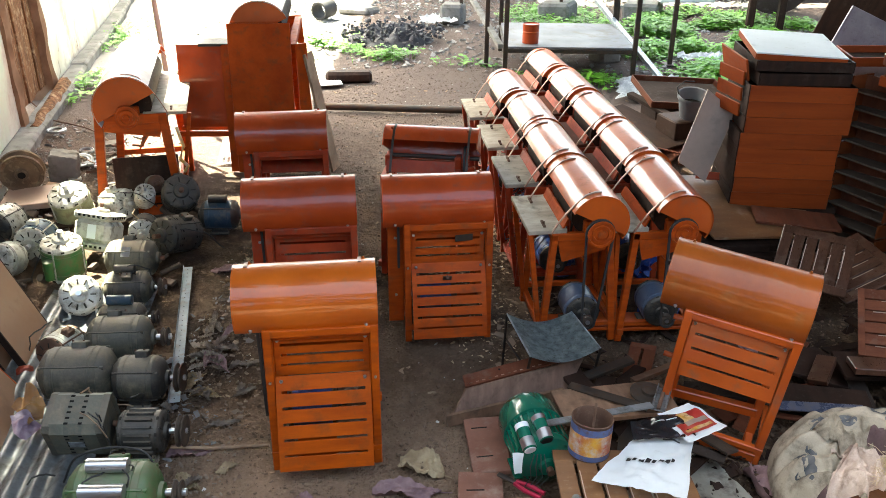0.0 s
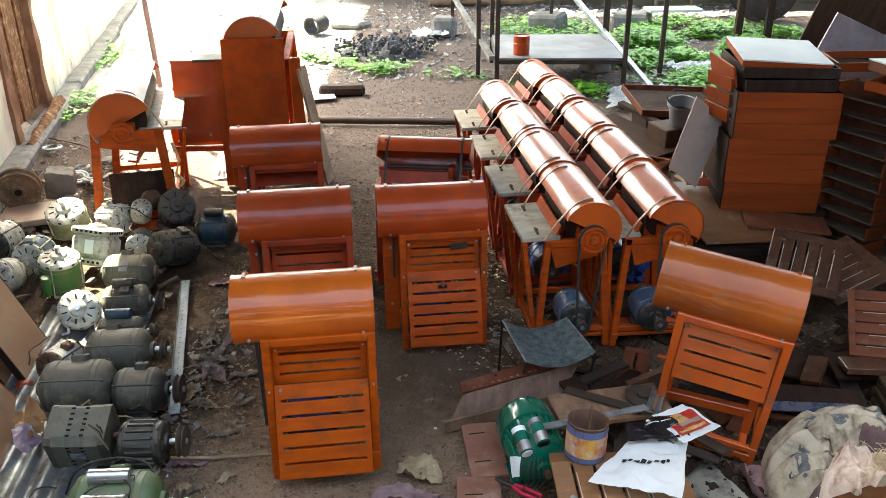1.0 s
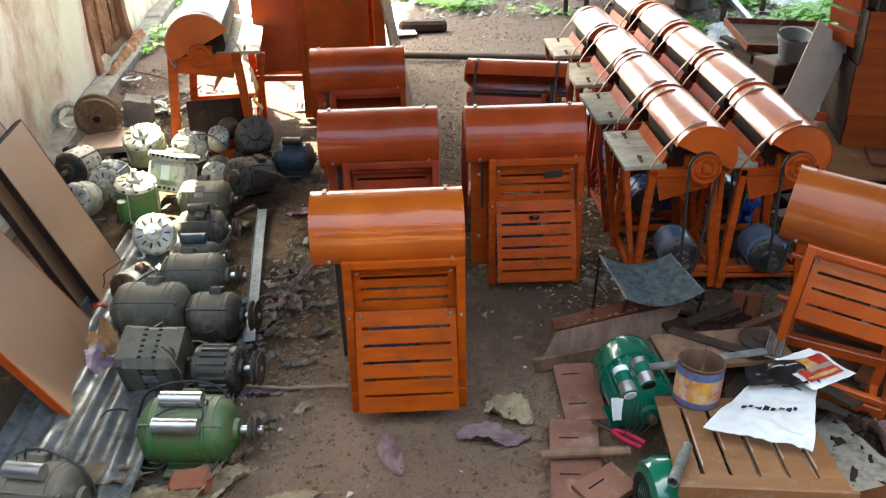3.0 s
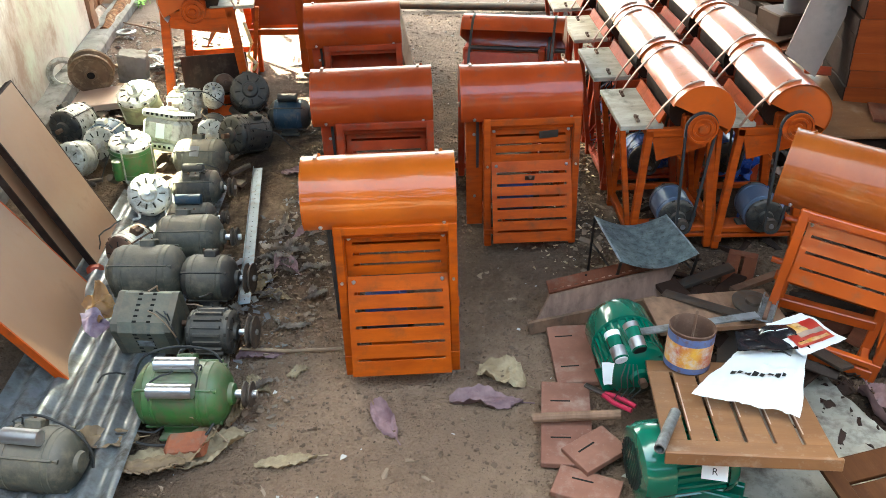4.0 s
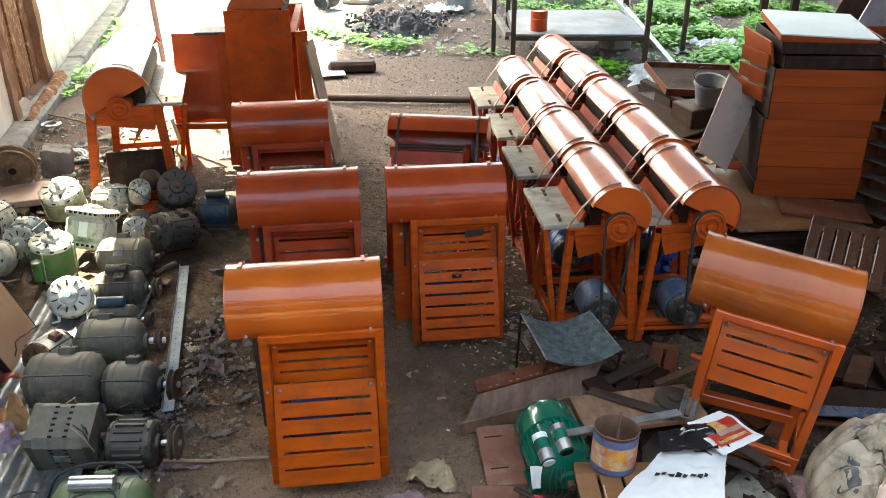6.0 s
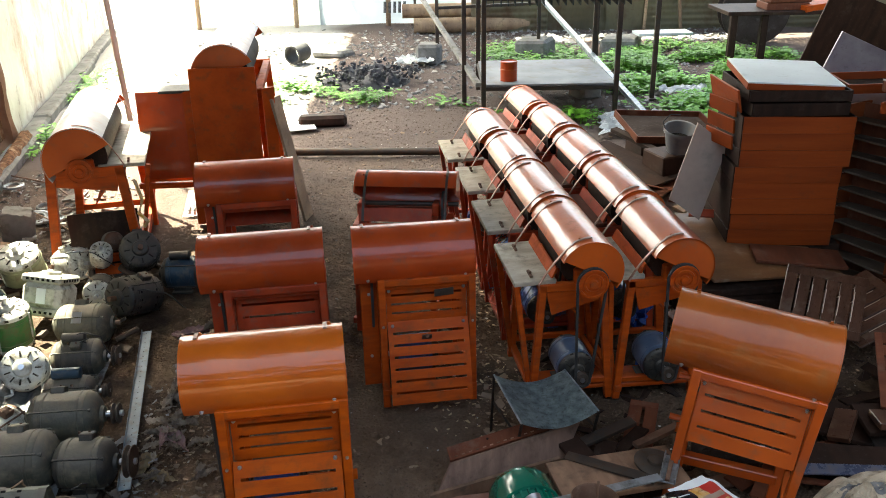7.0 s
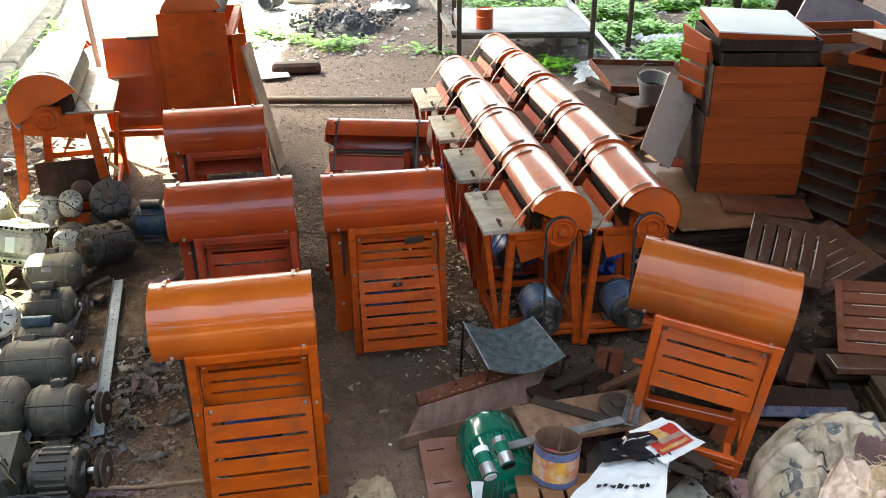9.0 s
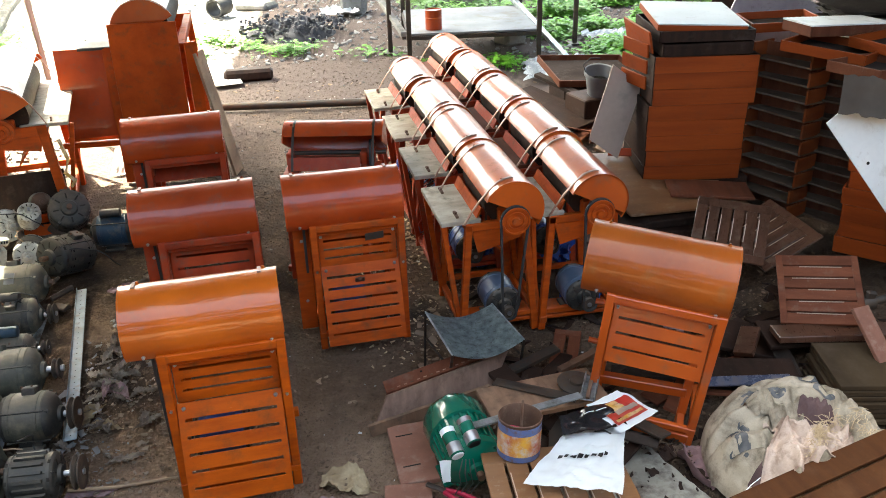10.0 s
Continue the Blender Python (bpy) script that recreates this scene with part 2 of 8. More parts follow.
fence_metal = mat("weathered_zinc", (0.27, 0.25, 0.155), (0.17, 0.145, 0.085), 0.7, 0.2, 0.7, 20, 0.2, 0.2, (1, 1, 0.4), dirt=(0.12, 0.045, 0.02), dirt_amount=0.28)
tarp_mat = mat("white_tarpaulin", (0.50, 0.55, 0.57), (0.36, 0.41, 0.44), 0.5, 0, 0.8, 10, 0.3, 0.06)
tn, tl = tarp_mat.node_tree.nodes, tarp_mat.node_tree.links.new
glow_through, both_ways = tn.new("ShaderNodeBsdfTranslucent"), tn.new("ShaderNodeMixShader")
glow_through.inputs[0].default_value = (0.55, 0.60, 0.63, 1)
both_ways.inputs[0].default_value = 0.28
tl(tn["Principled BSDF"].outputs[0], both_ways.inputs[1])
tl(glow_through.outputs[0], both_ways.inputs[2])
tl(both_ways.outputs[0], tn["Material Output"].inputs[0])
def weathered(m, tone, scale, lo, hi, stretch):
    """Lay wide stains of one tone over a surface, in world-size noise."""
    n, ln = m.node_tree.nodes, m.node_tree.links.new
    bsdf = n["Principled BSDF"]
    under = bsdf.inputs["Base Color"].links[0].from_socket
    co, mp, no, rg, mx = (n.new("ShaderNode" + k) for k in ("TexCoord", "Mapping", "TexNoise", "MapRange", "Mix"))
    mp.inputs["Scale"].default_value = stretch
    no.inputs["Scale"].default_value, no.inputs["Detail"].default_value, no.inputs["Roughness"].default_value = scale, 9, 0.72
    rg.inputs[1].default_value, rg.inputs[2].default_value = lo, hi
    mx.data_type = "RGBA"
    mx.inputs[7].default_value = (*tone, 1)
    ln(co.outputs["Object"], mp.inputs[0])
    ln(mp.outputs[0], no.inputs[0])
    ln(no.outputs[0], rg.inputs[0])
    ln(rg.outputs[0], mx.inputs[0])
    ln(under, mx.inputs[6])
    ln(mx.outputs[2], bsdf.inputs["Base Color"])
    return m


weathered(plaster, (0.42, 0.32, 0.24), 1.6, 0.50, 0.66, (1, 1, 0.45))
weathered(plaster, (0.10, 0.075, 0.055), 4.0, 0.60, 0.72, (1, 1, 0.5))
weathered(plaster, (0.60, 0.66, 0.52), 0.7, 0.52, 0.62, (1, 1, 0.6))
weathered(fence_metal, (0.16, 0.055, 0.022), 0.9, 0.58, 0.68, (1, 1, 1))
# roof underside darkened so that it bounces little light
roof_mat = mat("dim_roof_sheet", (0.085, 0.075, 0.065), (0.055, 0.045, 0.038), 0.7, 0.2, 1.5, 20, 0.1)
sack_mat = mat("woven_sack", (0.48, 0.40, 0.295), (0.30, 0.25, 0.175), 0.85, 0, 5, 190, 0.4, 0.16, dirt=(0.12, 0.095, 0.065), dirt_amount=0.42)
sack_inner = mat("pinkish_sack_lining", (0.60, 0.47, 0.37), (0.42, 0.31, 0.24), 0.8, 0, 9, 160, 0.5, 0.15, dirt=(0.22, 0.14, 0.10), dirt_amount=0.34)
pale_straw = mat("pale_straw", (0.62, 0.48, 0.30), (0.40, 0.29, 0.17), 0.8, 0, 20, 120, 0.3, 0.1)
mauve_cloth = mat("mauve_cloth", (0.115, 0.072, 0.066), (0.07, 0.042, 0.042), 0.9, 0, 9, 120, 0.6, 0.2)
cloth_white = mat("white_plastic", (0.84, 0.86, 0.85), (0.76, 0.78, 0.77), 0.35, 0, 5, 40, 0.1, 0.05)
ink = mat("grey_ink", (0.06, 0.065, 0.07), (0.16, 0.15, 0.14), 0.8, 0, 22, 80, 0.05)
black_ink = mat("black_ink", (0.01, 0.01, 0.011), (0.02, 0.02, 0.02), 0.5, 0, 8, 50, 0.0)
red_print = mat("red_print", (0.52, 0.035, 0.025), (0.55, 0.11, 0.07), 0.35, 0, 8, 50, 0.0, 0.05)
yellow_print = mat("yellow_print", (0.60, 0.33, 0.04), (0.66, 0.52, 0.36), 0.5, 0, 26, 50, 0.05, 0.1, dirt=(0.20, 0.09, 0.05), dirt_amount=0.28)
blue_print = mat("blue_print", (0.06, 0.10, 0.25), (0.10, 0.13, 0.24), 0.5, 0, 20, 50, 0.05, 0.1, dirt=(0.14, 0.08, 0.05), dirt_amount=0.34)
dry_leaf = mat("dry_leaf", (0.34, 0.265, 0.16), (0.20, 0.14, 0.08), 0.8, 0, 14, 80, 0.4, 0.25)
purple_leaf = mat("purple_dry_leaf", (0.27, 0.165, 0.155), (0.13, 0.07, 0.075), 0.7, 0, 14, 80, 0.4, 0.25)
red_handle = mat("red_plastic", (0.42, 0.015, 0.05), (0.34, 0.012, 0.04), 0.4, 0, 8, 50, 0.03)
dirty_sheet = mat("dirty_sheet", (0.48, 0.45, 0.37), (0.32, 0.29, 0.23), 0.7, 0, 5, 60, 0.2, 0.12, dirt=(0.09, 0.06, 0.05), dirt_amount=0.36)
cb_mat = mat("grey_cardboard", (0.17, 0.145, 0.12), (0.11, 0.09, 0.075), 0.8, 0, 5, 40, 0.2, 0.15)
clear_film = mat("cloudy_film", (0.60, 0.63, 0.62), (0.45, 0.48, 0.48), 0.25, 0, 6, 40, 0.3, 0.1)


# ---- mesh helpers ----
def fresh():
    return bmesh.new()


def box(bm, c, s, rot=None, bevel=0.0):
    """A box of size s round c, turned by rot (Matrix or degrees XYZ)."""
    m = Matrix.Translation(c)
    if rot is not None:
        m = m @ (rot.to_4x4() if isinstance(rot, Matrix) else pose(0, 0, 0, *rot))
    vs = bmesh.ops.create_cube(bm, size=1.0, matrix=m @ Matrix.Diagonal((*s, 1)))["verts"]
    if bevel:
        es = list({e for v in vs for e in v.link_edges})
        bmesh.ops.bevel(bm, geom=es, offset=bevel, segments=1, affect="EDGES")
    return bm


def aim(a, b):
    a, b = Vector(a), Vector(b)
    return a, b, (b - a).to_track_quat("Z", "Y").to_matrix(), (b - a).length


def beam(bm, a, b, w, h, bevel=0.003):
    """A straight bar of section w x h from a to b."""
    a, b, q, ln = aim(a, b)
    return box(bm, (a + b) / 2, (w, h, ln), q, bevel)


def cyl(bm, a, b, r, seg=18, r2=None, caps=True):
    a, b, q, ln = aim(a, b)
    bmesh.ops.create_cone(bm, cap_ends=caps, segments=seg, radius1=r, radius2=r if r2 is None else r2, depth=ln,
                          matrix=Matrix.Translation((a + b) / 2) @ q.to_4x4())
    return bm


def lathe(bm, profile, a, axis, seg=24, caps=True):
    """Turn a profile of (along, radius) round the axis from a."""
    q = Vector(axis).to_track_quat("Z", "Y").to_matrix()
    a = Vector(a)
    rings = []
    for d, r in profile:
        rings.append([bm.verts.new(a + q @ Vector((r * math.cos(2 * math.pi * k / seg), r * math.sin(2 * math.pi * k / seg), d))) for k in range(seg)])
    for lo, hi in zip(rings, rings[1:]):
        for k in range(seg):
            bm.faces.new((lo[k], lo[(k + 1) % seg], hi[(k + 1) % seg], hi[k]))
    if caps and profile[0] != profile[-1]:
        bm.faces.new(rings[0][::-1])
        bm.faces.new(rings[-1])
    return bm


def strip(bm, pts, w, t, side):
    """A flat bar through pts, w wide along side, t thick."""
    side = Vector(side).normalized()
    pts = [Vector(p) for p in pts]
    rings = []
    for k, p in enumerate(pts):
        d = (pts[min(k + 1, len(pts) - 1)] - pts[max(k - 1, 0)]).normalized()
        n = d.cross(side).normalized()
        rings.append([bm.verts.new(p + side * sx * w / 2 + n * sn * t / 2) for sx, sn in ((-1, -1), (1, -1), (1, 1), (-1, 1))])
    for lo, hi in zip(rings, rings[1:]):
        for k in range(4):
            bm.faces.new((lo[k], lo[(k + 1) % 4], hi[(k + 1) % 4], hi[k]))
    bm.faces.new(rings[0][::-1])
    bm.faces.new(rings[-1])
    return bm


def curvy(pts, n=6):
    """A smooth curve through the points, n steps between each two."""
    pts = [Vector(p) for p in pts]
    ext = [pts[0] * 2 - pts[1]] + pts + [pts[-1] * 2 - pts[-2]]
    out = []
    for a, b, c, d in zip(ext, ext[1:], ext[2:], ext[3:]):
        for k in range(n):
            t = k / n
            out.append(0.5 * (2 * b + (c - a) * t + (2 * a - 5 * b + 4 * c - d) * t * t + (3 * b - a - 3 * c + d) * t ** 3))
    return out + [pts[-1]]


def tube(bm, pts, r, seg=8):
    pts = [Vector(p) for p in pts]
    rings = []
    for k, p in enumerate(pts):
        d = (pts[min(k + 1, len(pts) - 1)] - pts[max(k - 1, 0)]).normalized()
        q = d.to_track_quat("Z", "Y").to_matrix()
        rings.append([bm.verts.new(p + q @ Vector((r * math.cos(2 * math.pi * j / seg), r * math.sin(2 * math.pi * j / seg), 0))) for j in range(seg)])
    for lo, hi in zip(rings, rings[1:]):
        for k in range(seg):
            bm.faces.new((lo[k], lo[(k + 1) % seg], hi[(k + 1) % seg], hi[k]))
    bm.faces.new(rings[0][::-1])
    bm.faces.new(rings[-1])
    return bm


def finish(name, bm, material, smooth=35):
    bmesh.ops.recalc_face_normals(bm, faces=bm.faces)
    me = bpy.data.meshes.new(name)
    bm.to_mesh(me)
    bm.free()
    me.materials.append(material)
    me.shade_smooth()
    me.set_sharp_from_angle(angle=radians(smooth))
    return me


def part(name, bm, material, parent, label="", m=None):
    ob = new(name, finish(name, bm, material))
    ob.parent = parent
    if m is not None:
        ob.matrix_basis = m
    return tagged(ob, label)


def solid(name, bm, material, label, category, m=None, kind="", group=""):
    ob = new(name, finish(name, bm, material))
    if m is not None:
        ob.matrix_basis = m
    return tagged(ob, label, category, group, kind)


def thing(name, m, label, category, group=""):
    ob = new(name)
    ob.empty_display_size = 0.1
    ob.matrix_basis = m
    return tagged(ob, label, category, group)


def sheet_bm(pts, t=0.004, bumps=0.02, n=14, seed=0, uv=(0, 1, 0, 1), lift=0.0):
    """A crumpled sheet over the quad pts (4 corners, in order); uv picks a piece of it, lift raises that piece."""
    a, b, c, d = (Vector(p) for p in pts)
    bm = fresh()
    gv = []
    for j in range(n + 1):
        row = []
        for i in range(n + 1):
            u, v = uv[0] + (uv[1] - uv[0]) * i / n, uv[2] + (uv[3] - uv[2]) * j / n
            p = a.lerp(b, u).lerp(d.lerp(c, u), v)
            q = Vector((p.x * 13 + seed, p.y * 13, seed * 1.7))
            dz = noise.noise(q) + 0.5 * noise.noise(q * 2.3)
            dx = noise.noise(q + Vector((5, 5, 5))) * 0.6
            row.append(bm.verts.new(p + Vector((dx * bumps, dx * bumps * 0.7, abs(dz) * bumps + lift))))
        gv.append(row)
    for j in range(n):
        for i in range(n):
            bm.faces.new((gv[j][i], gv[j][i + 1], gv[j + 1][i + 1], gv[j + 1][i]))
    bmesh.ops.solidify(bm, geom=bm.faces[:], thickness=t)
    return bm


def sheet_patch(name, pts, material, label, category, t=0.004, bumps=0.02, n=14, seed=0):
    return solid(name, sheet_bm(pts, t, bumps, n, seed), material, label, category)


# ---- ground ----
def ground_height(x, y):
    h = 0.025 * noise.noise((x * 0.9, y * 0.9, 3.1)) + 0.012 * noise.noise((x * 3.1, y * 3.1, 7.7)) + 0.006 * noise.noise((x * 9, y * 9, 1.2))
    return h - 0.01


def axis_steps(fine_lo, fine_hi, step, far):
    a = list(np.arange(fine_lo, fine_hi + 1e-6, step))
    d, out_lo, out_hi = step, [], []
    lo, hi = fine_lo, fine_hi
    while hi < far:
        d *= 1.5
        lo, hi = lo - d, hi + d
        out_lo.append(lo)
        out_hi.append(hi)
    return out_lo[::-1] + a + out_hi


def ground_material():
    """Brown earth that goes over into grey ash and rubble dust at the back."""
    m = mat("earth_floor", (0.112, 0.075, 0.050), (0.038, 0.025, 0.017), 0.92, 0, 2.2, 80, 1.0, 0.55, dirt=(0.22, 0.155, 0.10), dirt_amount=0.24)
    n, ln = m.node_tree.nodes, m.node_tree.links.new
    n["Bump"].inputs["Distance"].default_value = 0.012
    bsdf = n["Principled BSDF"]
    clod, coarse, gco = n.new("ShaderNodeTexNoise"), n.new("ShaderNodeBump"), n.new("ShaderNodeTexCoord")
    clod.inputs["Scale"].default_value, clod.inputs["Detail"].default_value, clod.inputs["Roughness"].default_value = 13.0, 6, 0.7
    coarse.inputs["Strength"].default_value, coarse.inputs["Distance"].default_value = 1.0, 0.05
    ln(gco.outputs["Object"], clod.inputs[0])
    ln(clod.outputs[0], coarse.inputs["Height"])
    ln(coarse.outputs[0], n["Bump"].inputs["Normal"])
    old = bsdf.inputs["Base Color"].links[0].from_socket
    co, sep, ramp, mix, no, add = (n.new("ShaderNode" + k) for k in ("TexCoord", "SeparateXYZ", "MapRange", "Mix", "TexNoise", "Math"))
    ln(co.outputs["Object"], sep.inputs[0])
    ln(co.outputs["Object"], no.inputs[0])
    no.inputs["Scale"].default_value = 1.1
    add.operation = "MULTIPLY_ADD"
    ln(no.outputs[0], add.inputs[0])
    add.inputs[1].default_value = 3.0
    ln(sep.outputs[1], add.inputs[2])
    ln(add.outputs[0], ramp.inputs[0])
    ramp.inputs[1].default_value, ramp.inputs[2].default_value = 6.6, 9.2
    mix.data_type = "RGBA"
    ln(ramp.outputs[0], mix.inputs[0])
    ln(old, mix.inputs[6])
    # back tone also lightened, standing in for stronger light on the lane there
    mix.inputs[7].default_value = (0.135, 0.104, 0.088, 1)
    # paler, pinkish earth in the near lane between the machines
    lx, ly, lmul, lmix = n.new("ShaderNodeMapRange"), n.new("ShaderNodeMapRange"), n.new("ShaderNodeMath"), n.new("ShaderNodeMix")
    lmul2 = n.new("ShaderNodeMath")
    lx.inputs[1].default_value, lx.inputs[2].default_value = 1.0, 0.35
    dist = n.new("ShaderNodeMath")
    dist.operation = "ABSOLUTE"
    off = n.new("ShaderNodeMath")
    off.inputs[1].default_value = 0.35
    ln(sep.outputs[0], off.inputs[0])
    ln(off.outputs[0], dist.inputs[0])
    ln(dist.outputs[0], lx.inputs[0])
    ly.inputs[1].default_value, ly.inputs[2].default_value = 3.7, 2.5
    lx.inputs[4].default_value = 1.15
    ln(sep.outputs[1], ly.inputs[0])
    lmul.operation = lmul2.operation = "MULTIPLY"
    ln(lx.outputs[0], lmul.inputs[0])
    ln(ly.outputs[0], lmul.inputs[1])
    ln(lmul.outputs[0], lmul2.inputs[0])
    ln(no.outputs[0], lmul2.inputs[1])
    lmix.data_type = "RGBA"
    ln(lmul2.outputs[0], lmix.inputs[0])
    ln(old, lmix.inputs[6])
    lmix.inputs[7].default_value = (0.36, 0.235, 0.152, 1)
    ln(lmix.outputs[2], mix.inputs[6])
    # paler tone in the open corner by the wall, painting in its sun glare
    ax, ay, both, sun_tone = n.new("ShaderNodeMapRange"), n.new("ShaderNodeMapRange"), n.new("ShaderNodeMath"), n.new("ShaderNodeMix")
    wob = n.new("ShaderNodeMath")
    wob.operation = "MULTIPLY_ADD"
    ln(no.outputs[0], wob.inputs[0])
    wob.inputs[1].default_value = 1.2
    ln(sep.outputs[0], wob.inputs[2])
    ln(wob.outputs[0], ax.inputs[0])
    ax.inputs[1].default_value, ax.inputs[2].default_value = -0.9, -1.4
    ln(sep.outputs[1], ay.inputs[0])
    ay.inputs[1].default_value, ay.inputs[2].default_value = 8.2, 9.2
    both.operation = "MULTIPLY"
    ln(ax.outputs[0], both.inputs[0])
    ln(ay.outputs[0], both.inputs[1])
    sun_tone.data_type = "RGBA"
    ln(both.outputs[0], sun_tone.inputs[0])
    ln(mix.outputs[2], sun_tone.inputs[6])
    sun_tone.inputs[7].default_value = (0.40, 0.38, 0.34, 1)
    ln(sun_tone.outputs[2], bsdf.inputs["Base Color"])
    return m


def build_ground():
    xs, ys = axis_steps(-5, 6, 0.06, 400), axis_steps(0.4, 15, 0.06, 400)
    verts = [(x, y, ground_height(x, y) if abs(x) < 30 and abs(y) < 40 else 0.0) for y in ys for x in xs]
    w = len(xs)
    faces = [(j * w + i, j * w + i + 1, (j + 1) * w + i + 1, (j + 1) * w + i) for j in range(len(ys) - 1) for i in range(w - 1)]
    me = bpy.data.meshes.new("ground")
    me.from_pydata(verts, [], faces)
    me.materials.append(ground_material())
    me.shade_smooth()
    tagged(new("ground", me), "trodden bare brown earth yard floor with dust and crumbs", "ground", kind="structure")


build_ground()


# ---- wall on one side, roof over the yard ----
WALL_A, WALL_B = Vector((-3.05, 4.0, 0)), Vector((-5.55, 14.0, 0))
WALL_D = (WALL_B - WALL_A).normalized()
WALL_M = Matrix.Translation(WALL_A) @ Matrix.Rotation(math.atan2(WALL_D.y, WALL_D.x), 4, "Z")   # x along the wall, y to its left


def wall_block(x0, x1, z0, z1, y0=0.0, y1=0.3, step=0.12):
    """A piece of wall with an uneven face towards the yard."""
    bm = fresh()
    nx, nz = max(int((x1 - x0) / step), 1), max(int((z1 - z0) / step), 1)
    grid = [[bm.verts.new((x0 + (x1 - x0) * i / nx, y0 - 0.025 * noise.noise((i * 0.35 + x0, j * 0.35, 4.0)) * (0 < i < nx), z0 + (z1 - z0) * j / nz)) for i in range(nx + 1)] for j in range(nz + 1)]
    for j in range(nz):
        for i in range(nx):
            bm.faces.new((grid[j][i], grid[j][i + 1], grid[j + 1][i + 1], grid[j + 1][i]))
    box(bm, ((x0 + x1) / 2, (y0 + 0.04 + y1) / 2, (z0 + z1) / 2), (x1 - x0, y1 - y0 - 0.04, z1 - z0))
    return bm


DOOR0, DOOR1 = 2.90, 4.05
wall = solid("wall_west", wall_block(-0.6, DOOR0 - 0.1, -0.1, 3.0), plaster, "old limewashed mud wall with brown stains", "wall", WALL_M, "structure")
solid("wall_west", wall_block(DOOR1 + 0.1, 12.0, -0.1, 1.5), plaster, "pale limewashed mud wall going green outdoors", "wall", WALL_M, "structure")
solid("wall_west", wall_block(DOOR0 - 0.1, DOOR1 + 0.1, 2.1, 3.0), plaster, "limewashed wall above the door", "wall", WALL_M, "structure")
for xx in (DOOR0 - 0.06, DOOR1 + 0.06):
    bm = fresh()
    rings = []
    for k in range(45):
        z = -0.05 + k * 0.05
        rings.append([bm.verts.new((xx + dx * (0.075 + 0.025 * noise.noise((xx, z * 3.1, dx * 2))), 0.1 + dy * (0.13 + 0.03 * noise.noise((xx + 3, z * 4.3, dx + dy))), z)) for dx, dy in ((-1, -1), (-0.3, -1.15), (0.4, -1.1), (1, -0.9), (1, 1), (-1, 1))])
    for lo, hi in zip(rings, rings[1:]):
        for k in range(6):
            bm.faces.new((lo[k], lo[(k + 1) % 6], hi[(k + 1) % 6], hi[k]))
    bm.faces.new(rings[-1])
    solid("door_jamb", bm, mud, "crumbling brown mud edge of the doorway", "door jamb", WALL_M, "structure")
door = thing("door_1", WALL_M @ pose((DOOR0 + DOOR1) / 2, 0.06, 0.0), "shut rotten plank door, weathered brown wood", "door")
door["kind"] = "structure"
w = (DOOR1 - DOOR0) / 5
for k in range(5):
    bm = fresh()
    box(bm, ((k - 2) * w, 0.015 * (k % 2), 1.12), (w - 0.012, 0.04, 1.98), (0, random.uniform(-0.4, 0.4), 0), 0.006)
    part("plank", bm, door_wood, door)
bm = fresh()
rings = []
for k in range(31):
    x = DOOR0 - 0.15 + k * 0.05
    rings.append([bm.verts.new((x, -0.10 + (0.055 + 0.03 * noise.noise((x * 4, a, 1))) * math.cos(a), 0.05 + 0.05 * k / 30 + (0.055 + 0.03 * noise.noise((x * 4, a, 5))) * math.sin(a))) for a in (2 * math.pi * q / 12 for q in range(12))])
for lo, hi in zip(rings, rings[1:]):
    for k in range(12):
        bm.faces.new((lo[k], lo[(k + 1) % 12], hi[(k + 1) % 12], hi[k]))
bm.faces.new(rings[0][::-1])
bm.faces.new(rings[-1])
solid("door_sill", bm, door_wood, "worn rounded log sill under the door", "sill", WALL_M, "structure")
bm = fresh()
for k in range(11):
    box(bm, (0.0 + k * 1.14, -0.07 + random.uniform(-0.02, 0.02), 0.02 + random.uniform(-0.012, 0.012)), (1.2, 0.2, 0.13), (random.uniform(-3, 3), random.uniform(-0.6, 0.6), random.uniform(-1.2, 1.2)), 0.025)
solid("plinth", bm, concrete, "low broken concrete footing along the wall", "footing", WALL_M, "structure")


def corrugated(x0, x1, y0, y1, pitch=0.076, amp=0.009, t=0.001):
    """A corrugated sheet with its waves along y; y0 and y1 may be functions of x."""
    bm = fresh()
    n = int((x1 - x0) / pitch * 6)
    rows = [[], []]
    for k in range(n + 1):
        x = x0 + (x1 - x0) * k / n
        for row, y in zip(rows, (y0, y1)):
            row.append(bm.verts.new((x, y(x) if callable(y) else y, amp * math.sin(2 * math.pi * k / 6))))
    for k in range(n):
        bm.faces.new((rows[0][k], rows[0][k + 1], rows[1][k + 1], rows[1][k]))
    bmesh.ops.solidify(bm, geom=bm.faces[:], thickness=t)
    return bm


# unseen walls added behind and beside, to block and narrow the light
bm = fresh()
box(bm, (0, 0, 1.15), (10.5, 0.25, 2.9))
solid("wall_south", bm, hidden_wall, "added unseen wall behind, holding back sky light", "wall", pose(1.2, -4.4, 0), "structure")
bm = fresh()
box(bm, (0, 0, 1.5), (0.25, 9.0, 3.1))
solid("wall_east", bm, hidden_wall, "added unseen wall blocking light beside the back yard", "wall", pose(9.6, 11.3, 0), "structure")
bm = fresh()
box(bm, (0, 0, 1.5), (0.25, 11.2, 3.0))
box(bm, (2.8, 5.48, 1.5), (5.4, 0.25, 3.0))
solid("wall_east", bm, hidden_wall, "added unseen wall blocking light from one side of the workshop", "wall", pose(4.0, 1.2, 0), "structure")
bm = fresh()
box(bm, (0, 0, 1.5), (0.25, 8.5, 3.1))
